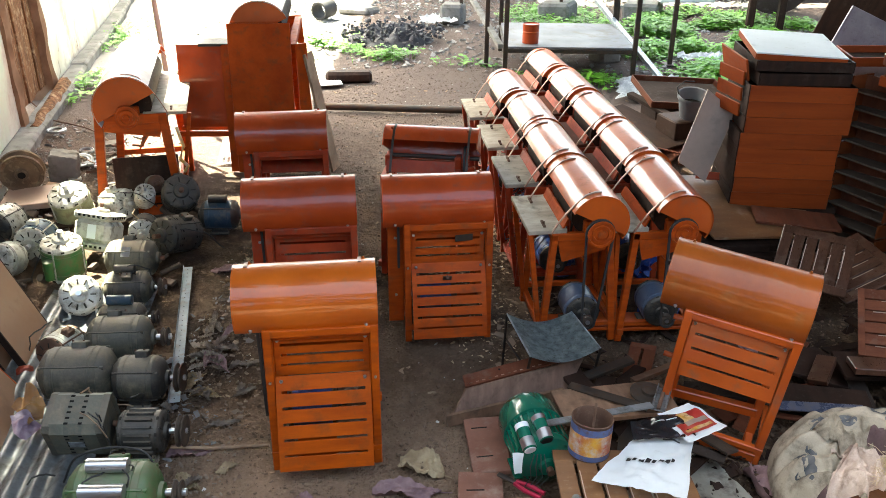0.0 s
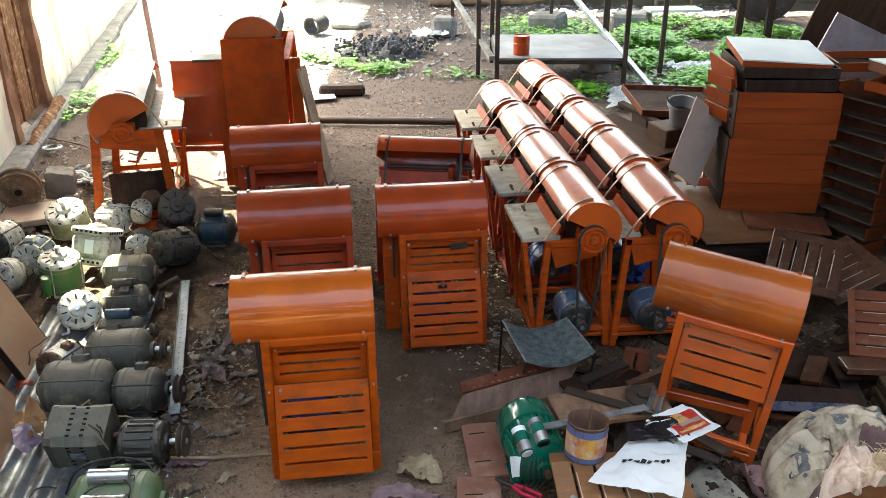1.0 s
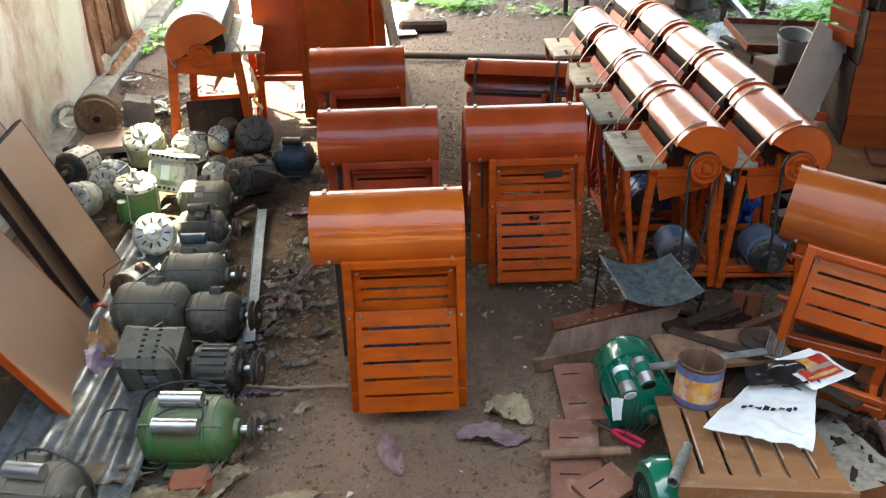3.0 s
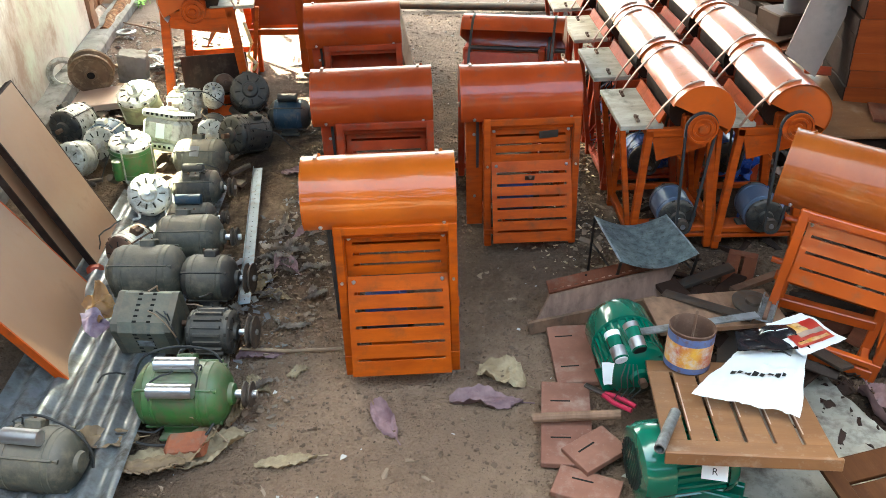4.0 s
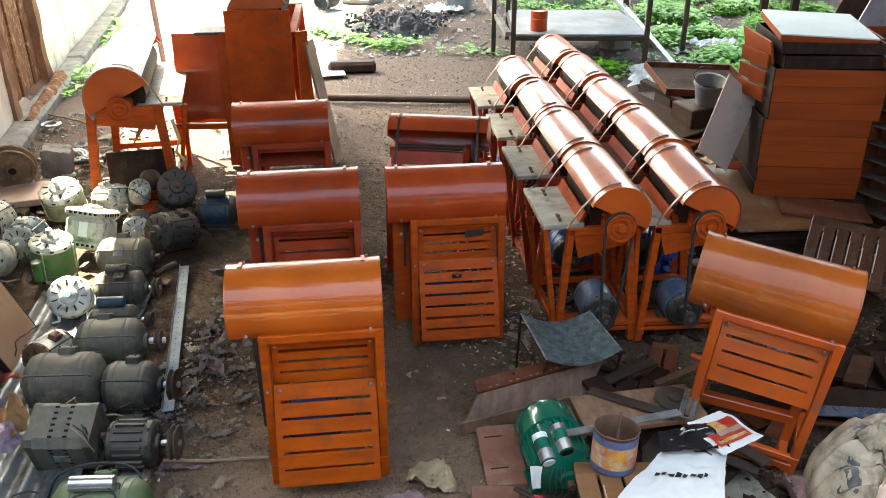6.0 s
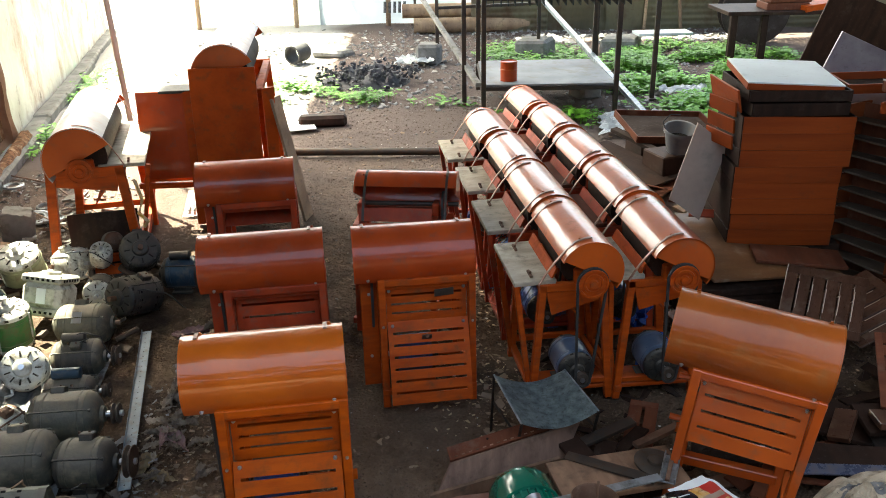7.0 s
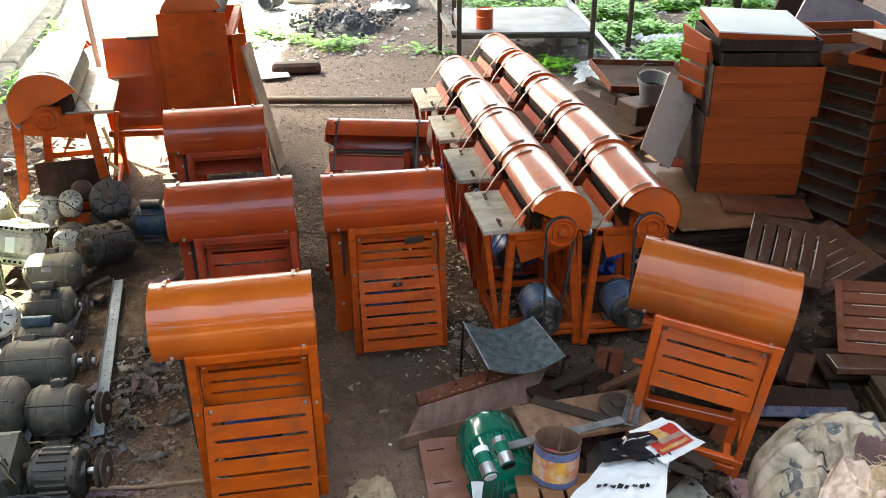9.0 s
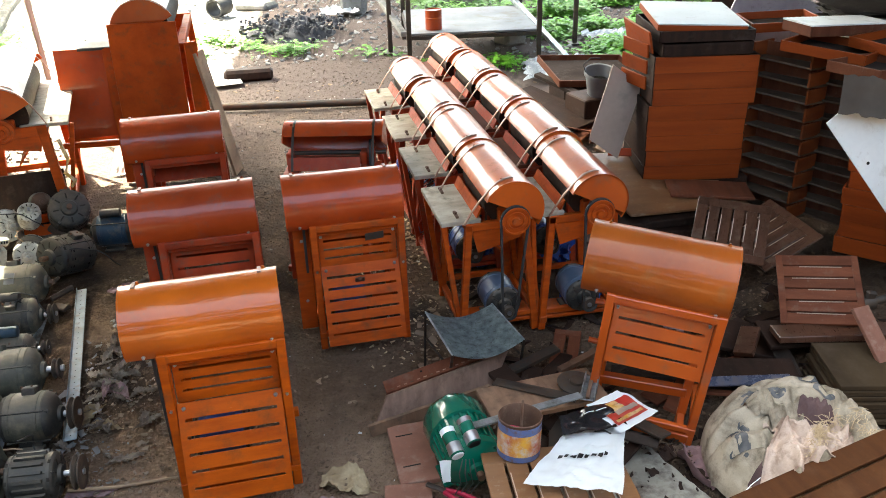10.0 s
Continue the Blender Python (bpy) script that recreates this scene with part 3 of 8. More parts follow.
solid("wall_west_rear", bm, hidden_wall, "added unseen wall closing the side behind the motors", "wall", pose(-3.9, -0.3, 0), "structure")
# unseen roof; sheets are added and cut to place sun patches and shade
solid("ceiling", corrugated(-2.72, 6.5, lambda x: 1.7 + 0.85 * min(max((x + 0.5) / 1.5, 0), 1), 6.6), roof_mat, "corrugated iron roof over the workshop yard", "roof", pose(0, 0, 3.0), "structure")
solid("ceiling", corrugated(-3.22, -2.72, lambda x: 3.9 + (x + 2.72) * -5.4, 6.6), roof_mat, "added unseen roof sheet, slant-cut to shape the sun patch", "roof", pose(0, 0, 3.02), "structure")
solid("ceiling", corrugated(-2.96, -2.72, -0.6, 5.2), roof_mat, "added unseen roof strip keeping sun off the front motors", "roof", pose(0, 0, 3.02), "structure")
solid("ceiling", corrugated(-3.78, -2.96, -0.6, lambda x: 4.33 + (x + 2.80) * -2.316), roof_mat, "added unseen roof sheet by the wall, slant-cut to narrow the sun patch", "roof", pose(0, 0, 3.02), "structure")
solid("ceiling", corrugated(-5.6, -3.35, 6.6, lambda x: 7.3 - (x + 3.66) / 0.47), roof_mat, "added unseen roof sheet past the gap, shading the ground by the wall", "roof", pose(0, 0, 3.04), "structure")
solid("ceiling", corrugated(-5.2, -3.78, -0.6, 6.6), roof_mat, "added unseen roof sheet over the wall, closing off sun", "roof", pose(0, 0, 3.02), "structure")
solid("ceiling", corrugated(-3.95, 9.0, lambda x: 8.0 if x < 2.0 else 9.6, lambda x: 20.0 if x < -1.2 else 17.1), roof_mat, "added high unseen roof that shades the back yard", "roof", pose(0, 0, 6.0), "structure")
solid("ceiling", corrugated(-5.2, 6.5, -4.6, -1.0), roof_mat, "added unseen roof behind, narrowing the sky opening", "roof", pose(0, 0, 3.0), "structure")


# ---- threshing machines ----
strap_metal = mat("dusty_strap", (0.34, 0.20, 0.14), (0.24, 0.11, 0.07), 0.5, 0.3, 9, 80, 0.15, 0.15, dirt=(0.44, 0.36, 0.29), dirt_amount=0.25)
zinc_hood = mat("bare_zinc_hood", (0.40, 0.37, 0.36), (0.31, 0.28, 0.27), 0.5, 0.1, 5, 40, 0.05, 0.1, dirt=(0.42, 0.30, 0.24), dirt_amount=0.2)
def arc(r, a0, a1, zc, n=20, mir=1):
    return [(mir * r * math.cos(radians(a0 + (a1 - a0) * k / n)), zc + r * math.sin(radians(a0 + (a1 - a0) * k / n))) for k in range(n + 1)]


def hood_mesh(r, zc, y0, y1, mir, a0=-36, a1=140, t=0.005):
    bm = fresh()
    outer, inner = arc(r, a0, a1, zc, 22, mir), arc(r - t, a0, a1, zc, 22, mir)
    loops = [[[bm.verts.new((x, y, z)) for x, z in ring] for ring in (outer, inner)] for y in (y0, y1)]
    (o0, i0), (o1, i1) = loops
    for k in range(len(outer) - 1):
        bm.faces.new((o0[k], o0[k + 1], o1[k + 1], o1[k]))
        bm.faces.new((i0[k + 1], i0[k], i1[k], i1[k + 1]))
        bm.faces.new((o0[k + 1], o0[k], i0[k], i0[k + 1]))
        bm.faces.new((o1[k], o1[k + 1], i1[k + 1], i1[k]))
    for k in (0, -1):
        bm.faces.new((o0[k], o1[k], i1[k], i0[k]))
    return bm


def end_plate(r, zc, y, mir, a0=-26, a1=154, t=0.006):
    bm = fresh()
    pts = arc(r * 1.012, a0, a1, zc, 22, mir)
    lo = [bm.verts.new((x, y, z)) for x, z in pts]
    hi = [bm.verts.new((x, y + t, z)) for x, z in pts]
    bm.faces.new(lo)
    bm.faces.new(hi[::-1])
    for k in range(len(pts)):
        j = (k + 1) % len(pts)
        bm.faces.new((lo[j], lo[k], hi[k], hi[j]))
    return bm


def slotted_panel(a, b, y0, y1, slots, t=0.008, margin=0.022, gap=0.0125, bow=0.0):
    """A board from the line at a=(x, z) down to b=(x, z), between y0 and y1, with real slots across it."""
    bm = fresh()
    a, b = Vector((a[0], 0, a[1])), Vector((b[0], 0, b[1]))
    down = b - a
    n = Vector((down.z, 0, -down.x)).normalized()
    if n.x < 0:
        n = -n

    def at(u):
        return a + down * u + n * bow * 4 * u * (1 - u)

    def piece(u0, u1, ya, yb):
        p, q = at(u0), at(u1)
        rot = (q - p).to_track_quat("Z", "Y").to_matrix()
        mid = (p + q) / 2
        box(bm, (mid.x, (ya + yb) / 2, mid.z), (abs(yb - ya), t, (q - p).length + 0.0004), rot @ Matrix.Rotation(0, 3, "Z"))

    h = down.length
    marks = [k / slots for k in range(slots + 1)] if slots else [0, 1]
    g = gap / h / 2
    for k in range(len(marks) - 1):
        lo = marks[k] + (g if k else 0)
        hi = marks[k + 1] - (g if k < len(marks) - 2 else 0)
        piece(lo, hi, y0, y1)
        if k < len(marks) - 2:
            piece(hi, hi + 2 * g, y0, y0 + margin)
            piece(hi, hi + 2 * g, y1 - margin, y1)
    return bm


def bolt(bm, p, axis, r=0.007, h=0.008):
    p, axis = Vector(p), Vector(axis).normalized()
    cyl(bm, p, p + axis * h * 0.35, r * 1.5, 10)
    cyl(bm, p, p + axis * h, r, 6)


def motor_core(th, c, axis, r, ln, shell, bell, capacitor=None, feet=True, vents=True, shaft_pulley=0.0, cap_mat=None, up=(0, 0, 1), fins=0):
    """An electric motor as parts under th: shell, two end bells, shaft, pulley, capacitor, feet."""
    c, axis = Vector(c), Vector(axis).normalized()
    up = (Vector(up) - axis * Vector(up).dot(axis)).normalized()
    side = axis.cross(up)
    a = c - axis * ln / 2
    bm = lathe(fresh(), [(0, r * 0.97), (0.004, r), (ln * 0.12, r), (ln * 0.13, r * 1.025), (ln * 0.17, r * 1.025), (ln * 0.18, r), (ln * 0.82, r),
                         (ln * 0.83, r * 1.025), (ln * 0.87, r * 1.025), (ln * 0.88, r), (ln - 0.004, r), (ln, r * 0.97)], a, axis, 32)
    if fins:
        bm.free()
        bm = fresh()
        rings = []
        for along, rise in ((-0.5, 0), (-0.42, 0), (-0.40, 1), (0.40, 1), (0.42, 0), (0.5, 0)):
            ring = []
            for j in range(fins * 4):
                an = 2 * math.pi * (j // 4 + (0, 0.3, 0.36, 0.94)[j % 4]) / fins
                rr = r * 0.95 + (0.011 if rise and j % 4 < 2 else 0.0)
                ring.append(bm.verts.new(c + axis * ln * along + (up * math.cos(an) + side * math.sin(an)) * rr))
            rings.append(ring)
        for lo, hi in zip(rings, rings[1:]):
            for j in range(len(lo)):
                bm.faces.new((lo[j], lo[(j + 1) % len(lo)], hi[(j + 1) % len(lo)], hi[j]))
        bm.faces.new(rings[0][::-1])
        bm.faces.new(rings[-1])
    part("body", bm, shell, th)
    rb = random.Random(int(c.x * 977 + r * 5000 + ln * 3000))
    if not fins and shell not in (motor_teal, light_blue, blue_enamel) and ln > 0.12:
        d = up * 0.9 + side * rb.uniform(-0.6, 0.6)
        d.normalize()
        tb = part("terminal_box", box(fresh(), c + d * (r + 0.008) + axis * ln * rb.uniform(-0.2, 0.2), (r * 0.55, r * 0.5, 0.034), Matrix((axis, d.cross(axis), d)).transposed(), 0.004), bell, th, "small cast terminal box")
        for sx in (-1, 1):
            part("screw", cyl(fresh(), c + d * (r + 0.02) + axis * (ln * 0.0 + sx * r * 0.2), c + d * (r + 0.03) + axis * (sx * r * 0.2), 0.005, 6), rust, tb)
        for k in range(4):
            dd = up * math.cos(k * math.pi / 2 + 0.78) + side * math.sin(k * math.pi / 2 + 0.78)
            part("tie_rod", cyl(fresh(), c + dd * r * 1.01 - axis * ln * 0.56, c + dd * r * 1.01 + axis * ln * 0.56, 0.0045, 6), bell, th, "thin tie rod")
    for s in (-1, 1):
        e = c + axis * s * ln / 2
        rim = 1.08 if fins else 1.0
        if vents:
            prof = [(0, r * 0.98), (r * 0.13, r * 0.97), (r * 0.21, r * 0.90), (r * 0.25, r * 0.80), (r * 0.27, r * 0.42), (r * 0.40, r * 0.36), (r * 0.43, r * 0.26), (r * 0.43, r * 0.16)]
        else:
            prof = [(-r * 0.12 * (rim > 1), r * 0.96 * rim), (0, r * 0.98 * rim), (r * 0.16, r * 0.92 * rim), (r * 0.34, r * 0.66), (r * 0.42, r * 0.36), (r * 0.55, r * 0.32), (r * 0.58, r * 0.22)]
        bm = lathe(fresh(), prof, e, axis * s, 32)
        for k in range(4):
            d = up * math.cos(k * math.pi / 2 + 0.78) + side * math.sin(k * math.pi / 2 + 0.78)
            cyl(bm, e + d * r * 0.9 - axis * s * 0.01, e + d * r * 0.86 + axis * s * r * 0.24, r * 0.07, 8)
        eb = part("end_bell", bm, bell, th)
        if vents:
            bm = fresh()
            slots = 7 + int(abs(c.y + c.x) * 40 + r * 900) % 5
            for k in range(slots):
                an = 2 * math.pi * k / slots
                d = up * math.cos(an) + side * math.sin(an)
                beam(bm, e + axis * s * r * 0.262 + d * r * 0.50, e + axis * s * r * 0.245 + d * r * 0.77, r * 0.075, r * 0.05, 0)
                d = up * math.cos(an + 0.3) + side * math.sin(an + 0.3)
                box(bm, e + axis * s * r * 0.10 + d * r * 0.97, (r * 0.16, r * 0.10, r * 0.03), Matrix((d.cross(axis), axis, d)).transposed())
            tagged(part("vent_ring", bm, slot_shade, eb, "ring of dark vent slots"), kind="stuff")
    e = c + axis * (ln / 2 + r * 0.5)
    part("shaft", cyl(fresh(), e - axis * r * 0.1, e + axis * r * (0.75 if shaft_pulley else 0.3), r * 0.13, 12), bright_steel if shaft_pulley or bell is motor_cream else rust, th, "round steel shaft")
    if shaft_pulley:
        w = 0.03
        e2 = e + axis * r * 0.35
        bm = lathe(fresh(), [(0, shaft_pulley * 0.4), (0.001, shaft_pulley), (0.005, shaft_pulley), (w / 2, shaft_pulley * 0.74), (w - 0.005, shaft_pulley), (w - 0.001, shaft_pulley), (w, shaft_pulley * 0.4)], e2, axis, 24)
        part("pulley", bm, dark_rust, th, "small grooved iron pulley")
    if capacitor:
        for off, cl in capacitor:
            p = c + up * (r + 0.028) * math.cos(off) + side * (r + 0.028) * math.sin(off)
            bm = lathe(fresh(), [(0, 0.012), (0.003, 0.026), (cl - 0.003, 0.026), (cl, 0.012)], p - axis * cl / 2, axis, 20)
            part("capacitor", bm, cap_mat or bright_steel, th, "tubular capacitor can strapped to the shell")
    if feet:
        for s in (-1, 1):
            bm = box(fresh(), c - up * r * 1.06 + side * s * r * 0.75, (r * 0.4, ln * 0.7, 0.012), Matrix((side, axis, up)).transposed(), 0.002)
            box(bm, c - up * r * 0.95 + side * s * r * 0.62, (0.012, ln * 0.6, r * 0.3), Matrix((side, axis, up)).transposed())
            part("foot", bm, bell, th, "pressed steel mounting foot")


def thresher(m, r=0.14, zc=0.695, top=0.6, length=0.54, mir=1, chute="full", shelf=True, motor=None, belt=True, straps=True,
             hood_mat=None, wood=None, label="", drum=True, front_dark=False, slats=(3, 6), group="threshing machines", guard=True, xr=None, xl=None, shelf_x=None, recess=0.04, drop=0.20, shelf_mat=None, reach=140, kick=None, plate_mat=None, strap_mat=None):
    """One thresher: the drum lies along y from the pulley end; feed shelf at -x, chute at +x (mir=-1 swaps the sides)."""
    hood_mat, wood = hood_mat or orange, wood or orange_wood
    th = thing("threshing_machine", m, label, "machine", group)
    k = r / 0.14
    y0, y1 = 0.10 * min(k, 1.15), length
    xr, xl = xr or 0.105 * k, xl or -0.20 * k                   # frame at the top: chute side and feed side
    xr0, xl0 = xr + 0.045, xl - 0.02                            # and at the feet
    sec = 0.034 if k < 1.2 else 0.055
    for y, s in ((y0 + sec / 2, -1), (y1 - sec / 2, 1)):
        for xt, xb in ((xr - sec / 2, xr0), (xl + sec / 2, xl0)):
            part("leg", beam(fresh(), (mir * xb, y, -0.01), (mir * xt, y, top), sec, sec), wood, th)
        part("end_rail", beam(fresh(), (mir * xl, y, top - 0.015), (mir * (xr + 0.0), y, top - 0.015), sec * 0.9, sec * 1.1), wood, th)
        part("lower_rail", beam(fresh(), (mir * xl0 * 0.95, y, 0.09), (mir * xr0 * 0.95, y, 0.09), sec * 0.8, sec * 0.8), wood, th)
        bm = fresh()
        lo = [(xl + 0.03, top - 0.035), (xr - 0.02, top - 0.035), (xr - 0.03, top - 0.09), (xl + 0.06, top - 0.15)]
        va = [bm.verts.new((mir * x, y - 0.008, z)) for x, z in lo]
        vb = [bm.verts.new((mir * x, y + 0.008, z)) for x, z in lo]
        bm.faces.new(va)
        bm.faces.new(vb[::-1])
        for j in range(4):
            bm.faces.new((va[j], va[(j + 1) % 4], vb[(j + 1) % 4], vb[j]))
        part("end_board", bm, wood, th, "slant-cut board under the end rail")
        part("bearing_block", box(fresh(), (0, y, top + 0.03), (0.09 * k, 0.04, 0.075), None, 0.008), wood, th)
    for xt in (xr - sec / 2, xl + sec / 2):
        part("side_rail", beam(fresh(), (mir * xt, y0, top - 0.017), (mir * xt, y1, top - 0.017), sec, sec), wood, th)
    for xb in (xl0,):
        part("skid", beam(fresh(), (mir * xb * 0.97, y0 - 0.01, 0.05), (mir * xb * 0.97, y1 + 0.02, 0.05), sec * 0.9, sec), wood, th)
    # trough below the drum
    for xa, za, xb, zb in ((xl + 0.03, top, -0.02 * k, top - 0.16 * k),) + (((xl + 0.05, top + 0.005, xl + 0.08 * k, top + 0.07 * k),) if k < 1.2 else ()):
        part("trough_board", beam(fresh(), (mir * xa, (y0 + y1) / 2, za), (mir * xb, (y0 + y1) / 2, zb), y1 - y0 - 0.05, 0.008, 0), wood, th)
    if drum:
        part("drum", lathe(fresh(), [(0, 0.02), (0.001, r * 0.74), (y1 - y0 - 0.07, r * 0.74), (y1 - y0 - 0.069, 0.02)], (0, y0 + 0.03, zc - 0.01), (0, 1, 0), 24), dark_board, th, "dark inner threshing drum")
    axle_z = zc - 0.04 * k
    part("axle", cyl(fresh(), (0, -0.03 if reach > 150 or k > 1.2 else -0.005, axle_z), (0, y1 + 0.002, axle_z), 0.012, 12), rust if drum else dark_steel, th, "steel axle")
    hood = part("hood", hood_mesh(r, zc, 0, length, mir, -36, reach), hood_mat, th, "curved painted sheet cover")
    for y in (0.0, length - 0.006):
        part("end_plate", end_plate(r, zc, y, mir), plate_mat or hood_mat, hood)
    for y in (0.06, length - 0.045):
        for an in (-28, 108):
            d = Vector((mir * math.cos(radians(an)), 0, math.sin(radians(an))))
            bm = fresh()
            bolt(bm, Vector((0, y, zc)) + d * r, d, 0.005, 0.009)
            part("bolt", bm, bright_steel if an < 0 else hood_mat, hood, "small bolt head")
    # pulley and belt at the near end
    pr = 0.066 * min(k, 1.15)
    py = -0.012 if reach > 150 or k > 1.2 else 0.078
    bm = lathe(fresh(), [(-0.006, pr * 0.10), (-0.006, pr * 0.26), (0.008, pr * 0.30), (0.008, pr * 0.50), (0.0, pr * 0.53), (0.0, pr * 0.66), (0.007, pr * 0.69), (0.007, pr * 0.86), (0.0, pr * 0.88), (0.0, pr), (0.006, pr), (0.016, pr * 0.86),
                         (0.028, pr), (0.032, pr), (0.033, pr * 0.3)], (0, py - 0.02, axle_z), (0, 1, 0), 32)
    part("pulley", bm, wood, th, "turned drive pulley")
    if belt:
        mz, mx = 0.17, mir * -0.02
        bm = fresh()
        pts = []
        for j in range(13):
            an = radians(180 - 180 * j / 12)
            pts.append((pr * math.cos(an), py, axle_z + pr * math.sin(an)))
        for j in range(9):
            an = radians(0 - 180 * j / 8)
            pts.append((mx + 0.032 * math.cos(an), py, mz + 0.032 * math.sin(an)))
        pts.append(pts[0])
        strip(bm, pts, 0.012, 0.010, (0, 1, 0))
        part("belt", bm, rubber, th, "black rubber drive belt")
    if motor:
        motor_core(th, (mir * -0.02, py + 0.187, 0.17), (0, -1, 0), 0.088, 0.16, motor, motor_dark, None, True, True, 0.03)
        part("motor_board", box(fresh(), (mir * -0.02, py + 0.2, 0.055), (0.36, 0.16, 0.02), None, 0.003), wood, th)
    if shelf:
        part("feed_shelf", box(fresh(), (mir * (shelf_x if shelf_x else xl - 0.02 * k), (y0 + y1) / 2, top + 0.012), (0.19 * k, y1 - y0 - 0.02, 0.022), (0, mir * -1.0, 0), 0.003), shelf_mat or shelf_wood, th, "dusty worn plank feed shelf")
        for y in (y0 + 0.07, y1 - 0.1):
            bm = beam(fresh(), (mir * (xl - 0.03), y - 0.03, top + 0.03), (mir * (xl - 0.03), y + 0.04, top + 0.03), 0.012, 0.01, 0)
            cyl(bm, (mir * (xl - 0.03), y, top + 0.024), (mir * (xl - 0.03), y, top + 0.045), 0.006, 8)
            part("latch", bm, rust, th, "small rusty shelf latch")
        part("shelf_stay", beam(fresh(), (mir * (xl0 * 1.02), y0 + 0.04, 0.03), (mir * (xl - 0.10 * k), y0 + 0.04, top), 0.026, 0.026), wood, th)
        part("shelf_stay", beam(fresh(), (mir * (xl0 * 1.02), y1 - 0.04, 0.03), (mir * (xl - 0.10 * k), y1 - 0.04, top), 0.026, 0.026), wood, th)
    if straps:
        for y in (0.05, length - 0.06):
            pts = [(mir * 1.03 * r * math.cos(radians(an)), y, zc + 1.03 * r * math.sin(radians(an))) for an in (88, 98, 108, 118)]
            p, e = Vector(pts[-1]), Vector((mir * (xl - 0.02), y, top + 0.03))
            pts += [(p.lerp(e, u) + Vector((mir * -0.010 * math.sin(u * math.pi), 0, 0.008 * math.sin(u * math.pi)))) for u in (0.25, 0.5, 0.75, 1)]
            part("strap", strip(fresh(), pts, 0.013, 0.005, (0, 1, 0)), strap_mat or strap_metal, th, "thin flat hinge strap")
    if chute:
        fx = xr + 0.02
        for y in (y0 + sec / 2, y1 - sec / 2):
            part("chute_leg", beam(fresh(), (mir * (fx + 0.03), y, -0.01), (mir * fx, y, top + 0.03), sec * 0.95, sec * 0.7), wood, th)
        part("chute_rail", beam(fresh(), (mir * fx, y0, top + 0.012), (mir * fx, y1, top + 0.012), sec * 0.7, sec * 0.95), wood, th)
        part("chute_rail", beam(fresh(), (mir * (fx + 0.028), y0, 0.07), (mir * (fx + 0.028), y1, 0.07), sec * 0.7, sec * 0.8), wood, th)
        ya, yb = y0 + sec + 0.004, y1 - sec - 0.004
        if chute != "frame":
            part("upper_panel", slotted_panel((mir * (fx - recess), top - 0.025), (mir * (fx - recess * 0.75 if kick is None else fx + kick), top - drop), ya, yb, slats[0]), wood, th, "thin slotted chute board")
        for y in (ya + 0.012, yb - 0.012) if chute != "frame" else ():
            bm = fresh()
            bolt(bm, (mir * (fx - recess + 0.006), y, top - 0.045), (mir, 0, 0), 0.005, 0.01)
            part("bolt", bm, bright_steel, th, "plated panel bolt")
        if chute == "full":
            for y in (y0 + sec / 2, y1 - sec / 2):
                bm = fresh()
                bolt(bm, (mir * (fx + 0.012), y, top - 0.195), (mir, 0, 0), 0.006, 0.016)
                part("bolt", bm, bright_steel, th, "plated panel bolt")
            part("lower_panel", slotted_panel((mir * (fx - 0.004), top - 0.185), (mir * (fx + 0.135), 0.062), ya - 0.002, yb + 0.002, slats[1], bow=0.012), wood, th, "slotted chute board hung outwards")
            for y, z in ((ya + 0.02, top - 0.20), (yb - 0.02, top - 0.20), ((ya + yb) / 2, top - 0.225)):
                bm = fresh()
                bolt(bm, (mir * (fx + 0.008), y, z), (mir, 0, 0), 0.005, 0.011)
                part("bolt", bm, bright_steel, th, "plated panel bolt")
        if guard:
            gb = part("guard_board", box(fresh(), (mir * (xr - 0.075), y0 - 0.037, top * 0.53), (0.014, 0.078, top * 0.92), None, 0.003), wood, th, "narrow bolted guard board")
            for gz in (0.2, top - 0.08):
                bm = fresh()
                bolt(bm, (mir * (xr - 0.068), y0 - 0.037, gz), (mir, 0, 0), 0.005, 0.008)
                part("bolt", bm, bright_steel, gb, "plated bolt")
    return th


thresher(pose(-0.80, 2.685, 0, 0, 0, -81.5), hood_mat=amber, wood=amber_wood, motor=blue_enamel, slats=(4, 6), guard=False, recess=0.05, label="amber painted thresher with slotted chute, curved hood and belt")
machine_b = thresher(pose(-0.33, 3.68, 0, 0, 0, -82.0), hood_mat=red_paint, wood=orange_wood, motor=blue_enamel, slats=(4, 7), label="red-orange thresher with slotted chute hung outwards under its hood")
lk = part("latch_plate", box(fresh(), (0.170, 0.31, 0.352), (0.006, 0.045, 0.03), (0, 25, 0), 0.002), dark_steel, machine_b, "small dark latch plate on the chute")
part("latch_knob", cyl(fresh(), (0.172, 0.31, 0.36), (0.19, 0.31, 0.366), 0.008, 10), rust, lk)
part("inner_plate", box(fresh(), (0.098, 0.40, 0.535), (0.004, 0.09, 0.035), (0, 0, 8), 0.001), dark_steel, machine_b, "dark metal plate behind the chute")
thresher(pose(-0.99, 3.60, 0, 0, 0, -81.5), hood_mat=red_paint, wood=red_frame, chute="upper", slats=(3, 6), recess=0.08, label="red-brown thresher with a short slotted chute board")
thresher(pose(-1.30, 4.70, 0, 0, 0, -81.0), hood_mat=red_paint, wood=red_frame, chute="frame", label="red-brown thresher with an open dark chute frame")
thresher(pose(0.16, 4.46, 0, 0, 0, 84.0), hood_mat=red_paint, wood=red_frame, chute="frame", shelf=False, drum=False, strap_mat=dark_steel, label="red-brown thresher seen from its open feed side")
